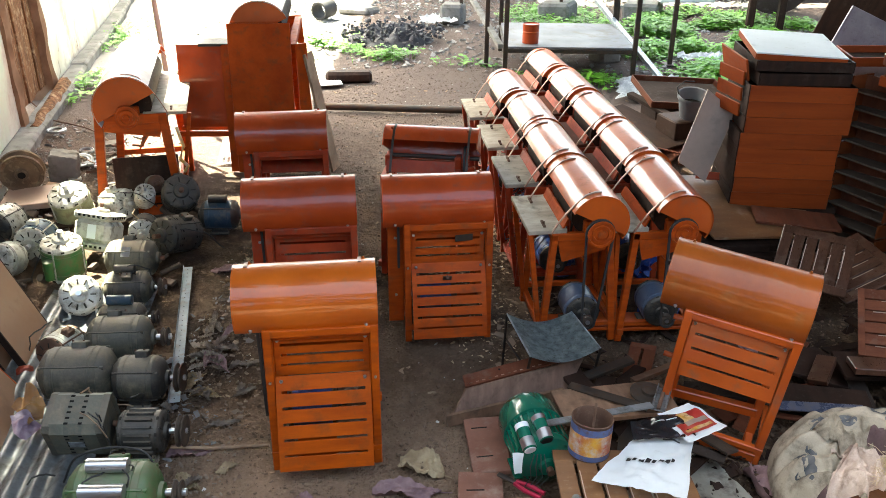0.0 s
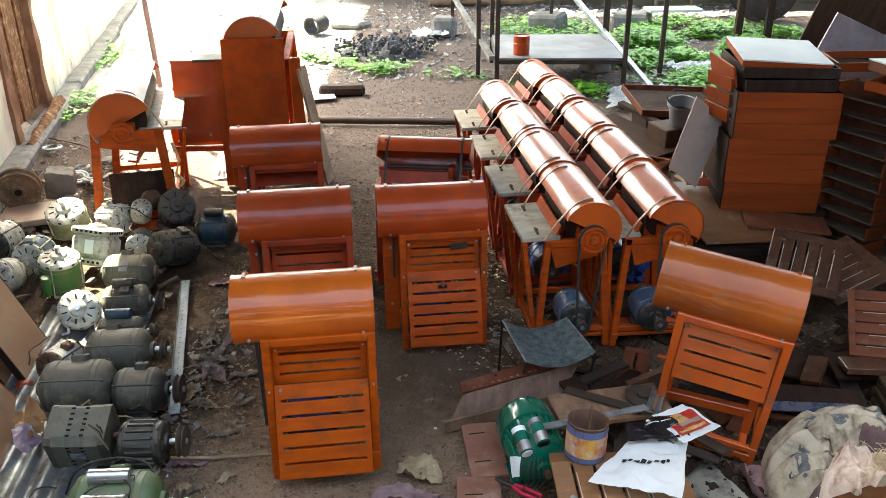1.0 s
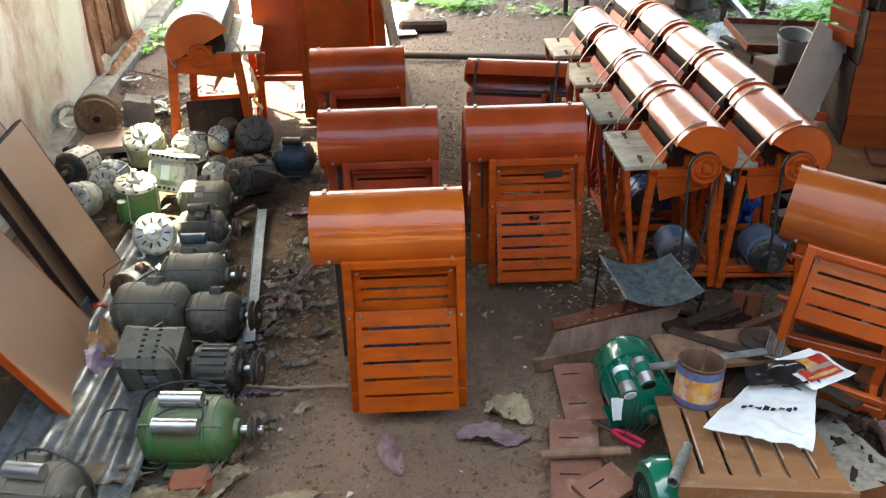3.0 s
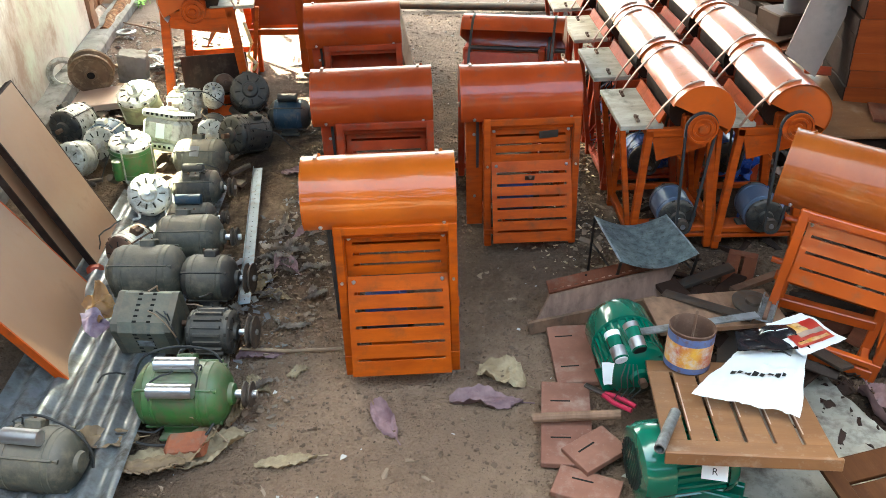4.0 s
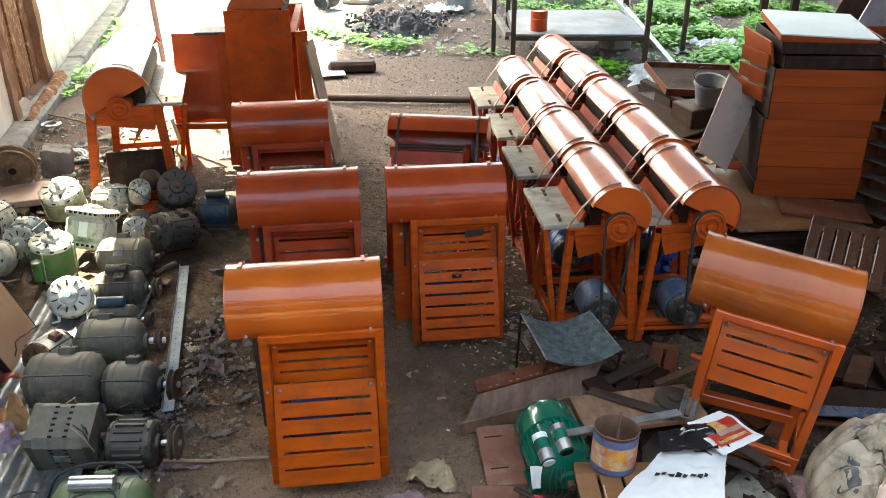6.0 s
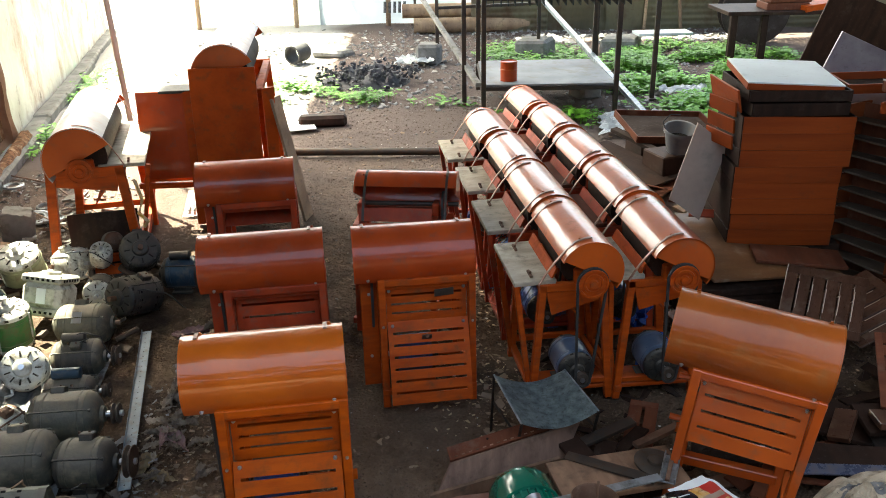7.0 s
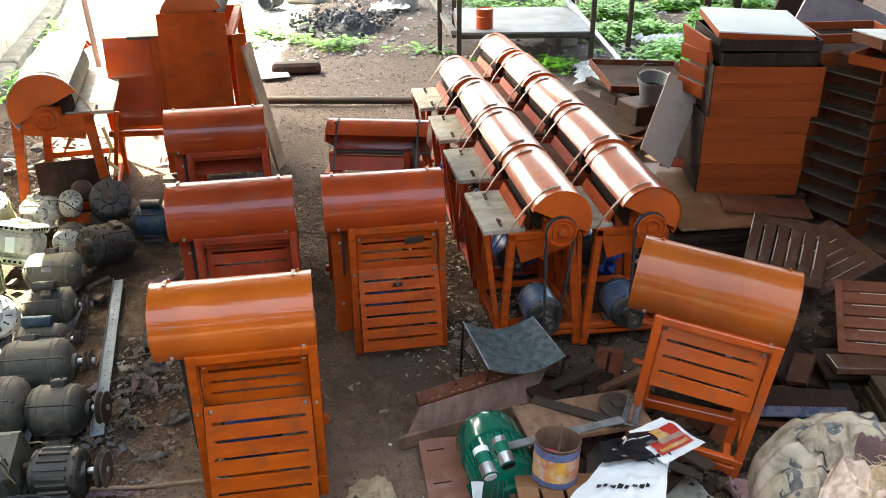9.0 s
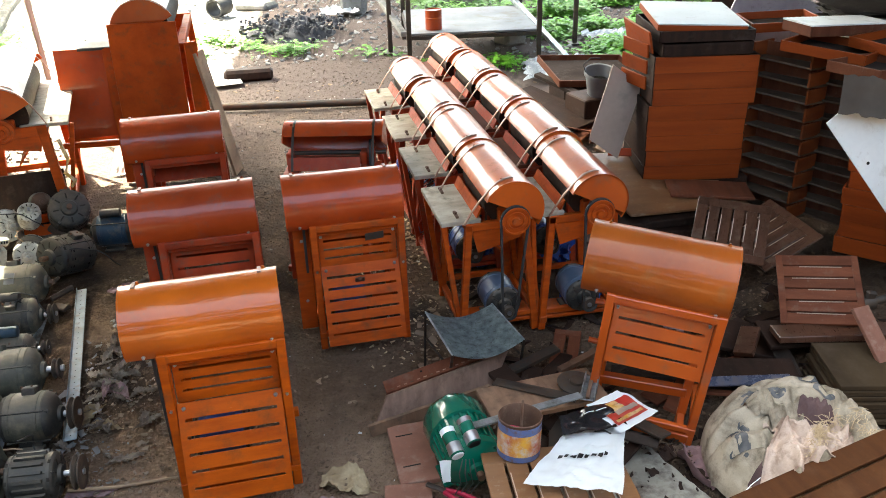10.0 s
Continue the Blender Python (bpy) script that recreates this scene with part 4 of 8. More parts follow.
D_M = Matrix.Translation((1.285, 2.65, 0)) @ pose(0, 0, 0, 0, 0, -113) @ pose(0, 0, 0, 0, 7, 0) @ pose(0, 0, 0, -6, 0, 0) @ Matrix.Translation((-0.155, -0.52, 0))
machine_d = thresher(D_M, hood_mat=dusty_orange, wood=orange, chute="upper", slats=(4, 6), recess=0.035, drop=0.27, kick=0.032, belt=False, shelf=False, straps=False, drum=False, guard=False, label="orange thresher standing askew on the scrap, chute half fitted")

for y in (0.13, 0.48):
    part("rear_leg", beam(fresh(), (0.06, y, -0.01), (0.0, y, 0.42), 0.036, 0.036), orange, machine_d)
    part("foot_rail", beam(fresh(), (0.05, y, 0.05), (0.15, y, 0.05), 0.03, 0.034), orange, machine_d)
part("rear_rail", beam(fresh(), (0.04, 0.13, 0.135), (0.04, 0.48, 0.165), 0.036, 0.044), orange, machine_d)
part("foot_rail", beam(fresh(), (0.152, 0.12, 0.026), (0.152, 0.52, 0.026), 0.034, 0.042), orange, machine_d)
for z in (0.30, 0.50):
    part("peg", cyl(fresh(), (0.02, 0.06, z), (0.02, 0.13, z), 0.012, 10), orange, machine_d, "short peg at the frame's side")

row_a = [(0.715, 3.47), (0.63, 4.08), (0.55, 4.70), (0.44, 5.33)]
row_b = [(1.11, 3.50, 6), (1.06, 4.13, 7), (0.98, 4.76, 8), (0.89, 5.42, 8), (0.78, 6.05, 9)]
first = thresher(pose(*row_a[0], 0, 0, 0, 8), length=0.575, hood_mat=orange, wood=orange_wood, motor=light_blue, chute="frame", guard=False, reach=157, label="orange row thresher with dusty feed shelf and blue motor below", group="row of threshers")
second = thresher(pose(*row_a[1], 0, 0, 0, 8), length=0.59, hood_mat=orange, wood=red_frame, motor=blue_enamel, chute="frame", guard=False, reach=157, label="orange row thresher on red legs with dusty feed shelf", group="row of threshers")
for x, y in row_a[2:]:
    copy_thing(second, pose(x, y, 0, 0, 0, 8))
copy_thing(first, pose(*row_b[0][:2], 0, 0, 0, row_b[0][2]))
third = thresher(pose(*row_b[1][:2], 0, 0, 0, row_b[1][2]), length=0.59, hood_mat=orange, wood=red_frame, motor=blue_enamel, chute="frame", guard=False, reach=157, shelf_mat=brown_board, label="orange row thresher on red legs with red-brown feed shelf", group="row of threshers")
for x, y, a in row_b[2:]:
    copy_thing(third, pose(x, y, 0, 0, 0, a))

# two larger machines by the bright gap
thresher(pose(-2.07, 4.97, 0, 0, 0, 15), r=0.20, zc=0.775, top=0.68, length=1.25, mir=-1, chute=None, belt=False, straps=True, xr=0.22, xl=-0.23, shelf_x=-0.22, hood_mat=zinc_hood, plate_mat=orange, wood=orange_wood, label="large orange thresher with long bare zinc hood, pale feed shelf", group="large threshers")
thresher(pose(-1.42, 5.98, 0, 0, 0, 8), r=0.22, zc=1.06, top=0.93, length=1.35, mir=-1, chute=None, shelf=False, belt=False, straps=False, xr=0.22, xl=-0.24, hood_mat=zinc_hood, plate_mat=orange, wood=orange_wood, label="tall orange thresher with zinc hood and a board across its front", group="large threshers")


# ---- boards ----
def quad_board(name, p0, p1, p2, t, material, label, category="board", bevel=0.002, edge=None):
    """A board with one corner at p0 and edges to p1 and p2, t thick below its face."""
    p0, p1, p2 = Vector(p0), Vector(p1), Vector(p2)
    u, v = p1 - p0, p2 - p0
    n = u.cross(v).normalized()
    v = n.cross(u).normalized() * v.length
    rot = Matrix((u.normalized(), v.normalized(), n)).transposed()
    m = Matrix.Translation(p0 + u / 2 + v / 2 - n * t / 2) @ rot.to_4x4()
    if edge is None:
        return solid(name, box(fresh(), (0, 0, 0), (u.length, v.length, t), None, bevel), material, label, category, m)
    th = thing(name, m, label, category)
    part("face_sheet", box(fresh(), (0, 0, 0), (u.length, v.length, t), None, bevel), material, th)
    ul, vl = u.length / 2, v.length / 2
    for s in (-1, 1):
        part("edge_strip", box(fresh(), (s * (ul + 0.004), 0, 0), (0.008, v.length + 0.016, t * 1.02)), edge, th)
        part("edge_strip", box(fresh(), (0, s * (vl + 0.004), 0), (u.length, 0.008, t * 1.02)), edge, th)
    return th


def slat_panel(name, p0, p1, p2, t, n, material, label, gap=0.012, margin=0.05, lip=True, torn=False):
    """A board with n slots that run along p0 to p2, and a lip along its front edge."""
    p0, p1, p2 = Vector(p0), Vector(p1), Vector(p2)
    u, v = p1 - p0, p2 - p0
    nrm = u.cross(v).normalized()
    v = nrm.cross(u).normalized() * v.length
    m = Matrix.Translation(p0) @ Matrix((u.normalized(), v.normalized(), nrm)).transposed().to_4x4()
    th = thing(name, m, label, "slatted board")
    ul, vl = u.length, v.length
    w = (ul - gap * n) / (n + 1)
    for k in range(n + 1):
        part("slat", box(fresh(), (k * (w + gap) + w / 2, vl / 2, -t / 2), (w, vl - 2 * margin + 0.002, t), None, 0.0015), material, th)
        if torn and k:
            x0 = k * (w + gap)
            part("torn_edge", box(fresh(), (x0 + 0.004, vl * random.uniform(0.46, 0.54), 0.0005), (0.0035, (vl - 2 * margin) * random.uniform(0.35, 0.8), 0.002), (0, 0, random.uniform(-0.8, 0.8))), grey_board, th, "pale torn lamination along the slot")
    for y in (margin / 2, vl - margin / 2):
        part("cross_strip", box(fresh(), (ul / 2, y, -t / 2 + 0.0005), (ul, margin, t + 0.001), None, 0.0015), material, th)
    if lip:
        part("lip", box(fresh(), (ul / 2, -0.006, -0.006), (ul + 0.012, 0.012, 0.04), None, 0.002), material, th)
    return th


quad_board("front_board", (-1.64, 5.86, 0.02), (-1.19, 5.90, 0.02), (-1.65, 5.92, 1.13), 0.016, orange_wood, "orange painted board leaning on the tall thresher")
quad_board("side_board", (-1.15, 5.95, 0.02), (-1.08, 6.0, 0.02), (-1.15, 5.97, 0.98), 0.02, orange_wood, "narrow orange upright board beside the tall thresher")
quad_board("upright_board", (-2.03, 5.88, 0.36), (-1.68, 5.92, 0.36), (-2.06, 5.94, 0.97), 0.014, red_paint, "red-brown painted panel standing upright")
low = thing("low_trestle", pose(-1.86, 5.95, 0, 0, 0, 4), "low orange trestle under the red panel", "trestle")
for x in (-0.17, 0.2):
    part("leg", beam(fresh(), (x, 0, -0.02), (x, 0.02, 0.36), 0.03, 0.03), orange_wood, low)
part("rail", beam(fresh(), (-0.24, -0.01, 0.30), (0.3, -0.01, 0.30), 0.03, 0.04), orange_wood, low)
part("rail", beam(fresh(), (-0.2, 0.0, 0.345), (0.24, 0.0, 0.345), 0.04, 0.03), orange_wood, low)
quad_board("upright_post", (-1.70, 5.87, 0.02), (-1.645, 5.875, 0.02), (-1.71, 5.92, 0.98), 0.05, orange_wood, "narrow orange post beside the red panel", "post")
quad_board("black_plate", (-1.86, 5.90, 0.985), (-1.62, 5.93, 0.985), (-1.86, 6.10, 0.99), 0.02, rubber, "flat black plate lying on the red panel", "plate")
quad_board("leaning_plank", (-0.93, 5.95, 0.0), (-0.90, 6.10, 0.0), (-1.10, 6.0, 0.90), 0.02, pale_wood, "pale unpainted plank leaning on the tall thresher")
quad_board("door_leaf", (-2.07, 3.57, 0.03), (-2.358, 3.495, 0.805), (-1.96, 3.15, 0.03), 0.03, laminate, "tan laminate cabinet door leaning among the motors", edge=dark_board)
quad_board("door_leaf", (-2.16, 3.54, 0.02), (-2.45, 3.465, 0.82), (-2.05, 3.12, 0.02), 0.03, laminate, "tan laminate cabinet door behind another", edge=dark_board)
quad_board("door_leaf", (-1.93, 3.00, 0.03), (-2.35, 2.851, 0.87), (-1.71, 2.38, 0.03), 0.03, laminate, "tan laminate cabinet door with orange edge, leaning", edge=orange_wood)
solid("brick_lump", box(fresh(), (0, 0, 0), (0.075, 0.06, 0.05), None, 0.018), red_frame, "small red painted wood lump on the sheet", "block", pose(-1.97, 3.12, 0.045, 8, 5, 30))


# ---- electric motors ----
PALE_OLIVE = mat("pale_olive_enamel", (0.30, 0.31, 0.17), (0.19, 0.19, 0.10), 0.5, 0.1, 8, 70, 0.2, 0.15, dirt=(0.17, 0.14, 0.09), dirt_amount=0.34)
GREY, DARK, CREAM, GREEN, TEAL, BLUE = motor_grey, motor_dark, motor_cream, motor_green, motor_teal, motor_blue


def louvre_shell(th, c, axis, r, ln, up=(0, 0, 1)):
    """Rows of dark louvre slots round a motor shell."""
    c, axis = Vector(c), Vector(axis).normalized()
    up = (Vector(up) - axis * Vector(up).dot(axis)).normalized()
    side = axis.cross(up)
    bm = fresh()
    for s in (-1, 1):
        for k in range(16):
            an = 2 * math.pi * k / 16
            d = up * math.cos(an) + side * math.sin(an)
            p = c + d * (r - 0.001) + axis * s * ln * 0.33
            box(bm, p, (0.024, 0.013, 0.005), Matrix((axis, d.cross(axis), d)).transposed())
    tagged(part("louvres", bm, void_dark, th, "dark cooling slots round the shell"), kind="stuff")


def motor(x, y, z, axis, r, ln, shell, bell, label, louvres=False, wire=False, plate=False, cowl=0.0, **kw):
    th = thing("electric_motor", pose(x, y, z), label, "motor", "old electric motors")
    motor_core(th, (0, 0, 0), axis, r, ln, shell, bell, **kw)
    if louvres:
        louvre_shell(th, (0, 0, 0), axis, r, ln)
    ax = Vector(axis).normalized()
    if cowl:
        e = -ax * ln * 0.42
        part("fan_cowl", lathe(fresh(), [(0, r * 1.06), (0.002, r * 1.10), (cowl * 0.7, r * 1.10), (cowl * 0.92, r * 1.0), (cowl, r * 0.78), (cowl + 0.004, r * 0.3)], e, -ax, 36), shell, th, "rounded fan cowl")
        bm = fresh()
        s1 = ax.orthogonal().normalized()
        s2 = ax.cross(s1)
        for k in range(9):
            v = (k - 4) * r * 0.15
            hl = math.sqrt(max((r * 0.72) ** 2 - v * v, 0))
            box(bm, e - ax * (cowl + 0.003) + s2 * v, (hl * 2, 0.006, 0.003), Matrix((s1, s2, ax)).transposed())
        tagged(part("grille", bm, void_dark, th, "dark cooling slots in the cowl"), kind="stuff")
    if plate:
        part("nameplate", box(fresh(), (0, -r * 0.72, r * 0.72), (0.05, 0.004, 0.06), (-45, 0, 0)), bright_steel, th, "small metal nameplate")
    if wire:
        rnd = random.Random(int(x * 1000) ^ int(y * 1000))
        sd = ax.cross(Vector((0, 0, 1)))
        p0 = ax * ln * 0.3 + Vector((0, 0, r))
        pts = [p0 + sd * 0.02 * k * rnd.uniform(0.5, 1.4) + Vector((rnd.uniform(-.02, .02), rnd.uniform(-.02, .02), 0.05 * math.sin(k * 0.6) - 0.004 * k * k)) for k in range(7)]
        part("lead_wire", tube(fresh(), curvy(pts), 0.003, 6), rubber, th, "loose black lead")
    return th


def square_motor(x, y, z, turn, w, d, h, shell, bell, label):
    """A motor with a square louvred shell, rounded corners and a nameplate."""
    th = thing("electric_motor", pose(x, y, z, *turn), label, "motor", "old electric motors")
    part("body", box(fresh(), (0, 0, 0), (w, d, h * 0.62), None, 0.03), shell, th)
    for s in (-1, 1):
        part("end_plate", box(fresh(), (0, 0, s * h * 0.39), (w * 1.012, d * 1.012, h * 0.19), None, 0.012), bell, th)
        for k in range(6):
            part("louvre", box(fresh(), ((k - 2.5) * w * 0.13, -d * 0.508, s * h * 0.385), (w * 0.07, 0.004, 0.014), None, 0.001), void_dark, th)
            part("louvre", box(fresh(), (w * 0.508, (k - 2.5) * d * 0.13, s * h * 0.385), (0.004, d * 0.07, 0.014), None, 0.001), void_dark, th)
    part("boss", lathe(fresh(), [(0, 0.055), (0.018, 0.05), (0.022, 0.025), (0.03, 0.02), (0.03, 0.0)], (0, 0, h * 0.48), (0, 0, 1), 24), bell, th, "round bearing boss")
    part("shaft", cyl(fresh(), (0, 0, h * 0.5), (0, 0, h * 0.5 + 0.05), 0.011, 12), rust, th)
    part("nameplate", box(fresh(), (0.01, -d * 0.503, 0.0), (0.055, 0.004, 0.085), None, 0.001), cloth_white, th, "small white nameplate")
    for s in (-1, 1):
        part("bolt", cyl(fresh(), (s * w * 0.42, -d * 0.40, h * 0.47), (s * w * 0.42, -d * 0.40, h * 0.50), 0.010, 6), rust, th)
    return th


motor(-1.185, 2.235, 0.13, (1, 0.06, 0), 0.115, 0.23, GREEN, GREEN, "green motor with two silver capacitors, dusty", capacitor=[(0.1, 0.15), (0.8, 0.16)], shaft_pulley=0.045, vents=False, wire=True)
lm = thing("electric_motor", pose(-1.45, 2.59, 0.165, 22, 3, 6), "grey square-shelled motor with louvre slots, dusty", "motor", "old electric motors")
LOUVRED = mat("pale_dusty_enamel", (0.13, 0.13, 0.095), (0.07, 0.07, 0.052), 0.6, 0.1, 9, 70, 0.4, 0.25, dirt=(0.21, 0.175, 0.12), dirt_amount=0.36, settled=0.3)
part("body", box(fresh(), (0, 0, 0), (0.195, 0.19, 0.21), None, 0.032), LOUVRED, lm)
for sx in (-1, 1):
    part("end_plate", box(fresh(), (sx * 0.101, 0, 0), (0.012, 0.188, 0.206), None, 0.02), GREY, lm)
    part("band", box(fresh(), (sx * 0.062, 0, 0), (0.005, 0.1935, 0.2135), None, 0.03), LOUVRED, lm, "pressed rib round the shell")
    for k in range(6):
        part("louvre", box(fresh(), (sx * 0.036, -0.095, 0.064 - k * 0.025), (0.034, 0.003, 0.009), None, 0.001), void_dark, lm)
        part("louvre", box(fresh(), (sx * 0.036, -0.062 + k * 0.025, 0.105), (0.034, 0.009, 0.003), None, 0.001), void_dark, lm)
part("nameplate", box(fresh(), (0, -0.0955, 0.0), (0.06, 0.003, 0.04), None, 0.001), zinc_dusty, lm, "small dull nameplate")
part("shaft", cyl(fresh(), (0.12, 0, 0), (0.16, 0, 0), 0.012, 12), rust, lm)
for k in range(3):
    part("lead_wire", tube(fresh(), [(0.02 + 0.03 * k, -0.02, 0.115), (0.06 + 0.02 * k, -0.05, 0.14), (0.10, -0.08 + 0.02 * k, 0.13), (0.13, -0.10, 0.06 - 0.03 * k)], 0.0028, 6), (pale_wood, rubber, rubber)[k], lm, "loose lead")
motor(-1.22, 2.62, 0.11, (1, 0.05, 0), 0.09, 0.13, DARK, DARK, "sooty ribbed motor with a pulley", fins=18, shaft_pulley=0.065)
motor(-1.63, 2.97, 0.145, (1, 0.08, 0), 0.118, 0.22, GREY, GREY, "large dusty grey motor", vents=False, feet=False)
motor(-1.36, 2.98, 0.12, (1, 0.05, 0), 0.10, 0.15, GREY, DARK, "dusty grey motor with wide pulley", shaft_pulley=0.065, vents=False)
motor(-1.57, 3.30, 0.125, (1, 0.1, 0), 0.108, 0.21, GREY, GREY, "dusty blue-grey motor with pulley", shaft_pulley=0.045, vents=False)
motor(-1.82, 3.22, 0.11, (-0.25, -1, 0.1), 0.09, 0.13, CREAM, rust, "motor with a brown rusty end bell")
motor(-1.66, 3.55, 0.09, (1, 0.08, 0), 0.075, 0.17, GREY, DARK, "small motor with a blue terminal box", shaft_pulley=0.035, capacitor=[(0.0, 0.13)], cap_mat=BLUE, vents=False)
motor(-1.93, 3.69, 0.13, (0.35, -0.8, 0.6), 0.105, 0.12, CREAM, CREAM, "pale aluminium motor with finned end, in sunlight")
motor(-1.73, 3.83, 0.11, (1, 0.1, 0), 0.092, 0.17, DARK, GREY, "dark motor with a black capacitor", shaft_pulley=0.05, capacitor=[(0.1, 0.11)], cap_mat=DARK, wire=True, vents=False)
motor(-1.83, 4.16, 0.125, (1, 0.06, 0), 0.105, 0.2, GREY, GREY, "grey motor with a nameplate", plate=True, vents=False)
motor(-2.20, 4.10, 0.15, (0.1, -0.1, 1), 0.115, 0.17, GREEN, CREAM, "green motor standing on end, pale bell up", feet=False, capacitor=[(2.2, 0.12)], cap_mat=GREEN)
motor(-2.55, 4.12, 0.12, (-0.1, -1, 0.35), 0.10, 0.11, CREAM, CREAM, "bare motor end frame with loose arm", feet=False)
motor(-2.50, 4.40, 0.12, (0.1, -1, 0.1), 0.105, 0.16, motor_blue, CREAM, "pale blue motor with vented end", louvres=True, feet=False)
motor(-2.80, 4.60, 0.13, (-0.15, -1, 0.05), 0.11, 0.16, CREAM, DARK, "bare motor with a hollow dark end", louvres=True, feet=False)
square_motor(-2.13, 4.44, 0.165, (-22, 4, -9), 0.235, 0.2, 0.235, CREAM, CREAM, "square cream louvred motor with a nameplate in sunlight")
motor(-2.46, 4.82, 0.17, (0.05, -0.4, 1), 0.125, 0.16, PALE_OLIVE, CREAM, "cream motor standing on end under the sun", feet=False)
motor(-2.20, 4.92, 0.14, (0.8, -0.4, 0.2), 0.10, 0.14, CREAM, CREAM, "pale motor lying in the sunlit heap", feet=False)
motor(-1.99, 4.86, 0.22, (0.3, -0.5, 0.7), 0.065, 0.1, CREAM, CREAM, "small pale motor on top of the heap", feet=False)
motor(-1.93, 4.62, 0.10, (0.2, -1, 0.1), 0.085, 0.12, DARK, CREAM, "motor with vented aluminium end")
motor(-1.68, 4.50, 0.125, (-0.45, -0.9, 0.3), 0.115, 0.19, DARK, DARK, "black louvred motor lying in the heap", louvres=True, feet=False)
motor(-1.79, 4.95, 0.20, (0.35, -0.75, 0.5), 0.118, 0.19, DARK, DARK, "sooty louvred motor leaning in the heap", louvres=True, feet=False)
motor(-1.98, 5.03, 0.24, (0.5, -0.7, 0.3), 0.06, 0.09, GREY, rust, "small rusty motor on the dark ones", feet=False, vents=False)
motor(-1.50, 4.83, 0.115, (1, 0.06, 0), 0.095, 0.17, BLUE, DARK, "blue motor with a black capacitor on bare earth", shaft_pulley=0.035, capacitor=[(0.2, 0.12)], cap_mat=DARK, vents=False)
motor(-1.555, 1.905, 0.115, (-1, 0.03, 0), 0.106, 0.19, GREY, GREY, "dusty grey motor with a grey capacitor", capacitor=[(-0.25, 0.13)], wire=True, vents=False)


def cap_heap():
    bm = fresh()
    rnd = random.Random(5)
    for k in range(46):
        u = rnd.random()
        x = -2.35 + rnd.uniform(-0.55, 0.75)
        y = 4.6 + rnd.uniform(-0.75, 0.6)
        z = 0.02 + rnd.uniform(0, 0.04)
        if u < 0.5:
            a = Vector((x, y, z))
            cyl(bm, a, a + Vector((rnd.uniform(-.1, .1), rnd.uniform(-.1, .1), rnd.uniform(0, .05))), rnd.uniform(0.01, 0.025), 8)
        else:
            box(bm, (x, y, z), (rnd.uniform(.03, .1), rnd.uniform(.02, .06), rnd.uniform(.01, .03)), (rnd.uniform(-30, 30), rnd.uniform(-30, 30), rnd.uniform(0, 180)), 0.002)
    solid("motor_scrap", bm, dark_rust, "small loose motor scrap under the old motors", "scrap", kind="stuff")


cap_heap()

pp = sheet_patch("printed_sheet", [(-1.86, 6.02, 0.02), (-1.62, 6.05, 0.02), (-1.60, 6.22, 0.16), (-1.84, 6.20, 0.17)], white_board, "white printed sheet propped under the red panel", "paper", 0.003, 0.01, 10, 3)
for k in range(6):
    part("print_bar", box(fresh(), (-1.82 + 0.036 * k, 6.075, 0.075), (0.018, 0.05, 0.004), (36, 0, 0)), black_ink, pp, "black printed mark")
# sheet metal below the motors
def ribbed_sheet(x0, x1, y0, y1, z=0.02):
    bm = fresh()
    n = int((x1 - x0) / 0.09 * 12)
    gv = [[bm.verts.new((x0 + (x1 - x0) * i / n, y0 + (y1 - y0) * j / 20, 0.012 * math.cos(2 * math.pi * i / 12) + 0.004 * noise.noise((i * 0.1, j * 0.5, 2)))) for i in range(n + 1)] for j in range(21)]
    for j in range(20):
        for i in range(n):
            bm.faces.new((gv[j][i], gv[j][i + 1], gv[j + 1][i + 1], gv[j + 1][i]))
    return bm


solid("corrugated_sheet", ribbed_sheet(-0.36, 0.20, -1.35, 1.0), zinc_dusty, "dusty grey zinc roofing sheet laid under the motors", "metal sheet", pose(-1.66, 2.95, 0.05, 0, 0, 9))
es = thing("perforated_strip", pose(-1.377, 3.58, 0.03, 0, 0, 14.4), "pale blue-grey perforated angle strip lying along the motors", "metal strip")
part("flange", box(fresh(), (0.006, 0, 0), (0.048, 1.36, 0.003), None, 0.001), pale_zinc, es)
part("flange", box(fresh(), (-0.0195, 0, 0.008), (0.003, 1.36, 0.016), None, 0.001), pale_zinc, es)
for k in range(27):
    part("hole", cyl(fresh(), (0.004, -0.65 + 0.05 * k, 0.0012), (0.004, -0.65 + 0.05 * k, 0.0022), 0.003, 8), void_dark, es)
pul = thing("large_pulley", pose(-3.02, 5.32, 0.225, 12, 0, 22), "large rusty brown belt pulley standing against a block", "pulley")
part("wheel", lathe(fresh(), [(-0.095, 0.026), (-0.095, 0.040), (-0.080, 0.048), (-0.075, 0.112), (-0.082, 0.119), (-0.084, 0.143), (-0.074, 0.147), (-0.060, 0.143), (-0.045, 0.116), (-0.030, 0.116), (-0.014, 0.147), (0.0, 0.151), (0.008, 0.147), (0.010, 0.03)], (0, 0, 0), (0, 1, 0), 48), pulley_rust, pul, "two rusty rims with a belt groove between")
part("bore", cyl(fresh(), (0, -0.0965, 0), (0, 0.005, 0), 0.026, 16), void_dark, pul, "dark centre hole")
solid("cast_ring", lathe(fresh(), [(0, 0.07), (0.001, 0.11), (0.03, 0.115), (0.04, 0.09), (0.03, 0.07), (0, 0.07)], (0, 0, 0), (0, -1, 0.2), 28), motor_cream, "pale round cast motor ring leaning", "ring", pose(-3.30, 5.44, 0.15, 0, 0, 24))
bm = fresh()
bmesh.ops.create_icosphere(bm, subdivisions=4, radius=1.0)
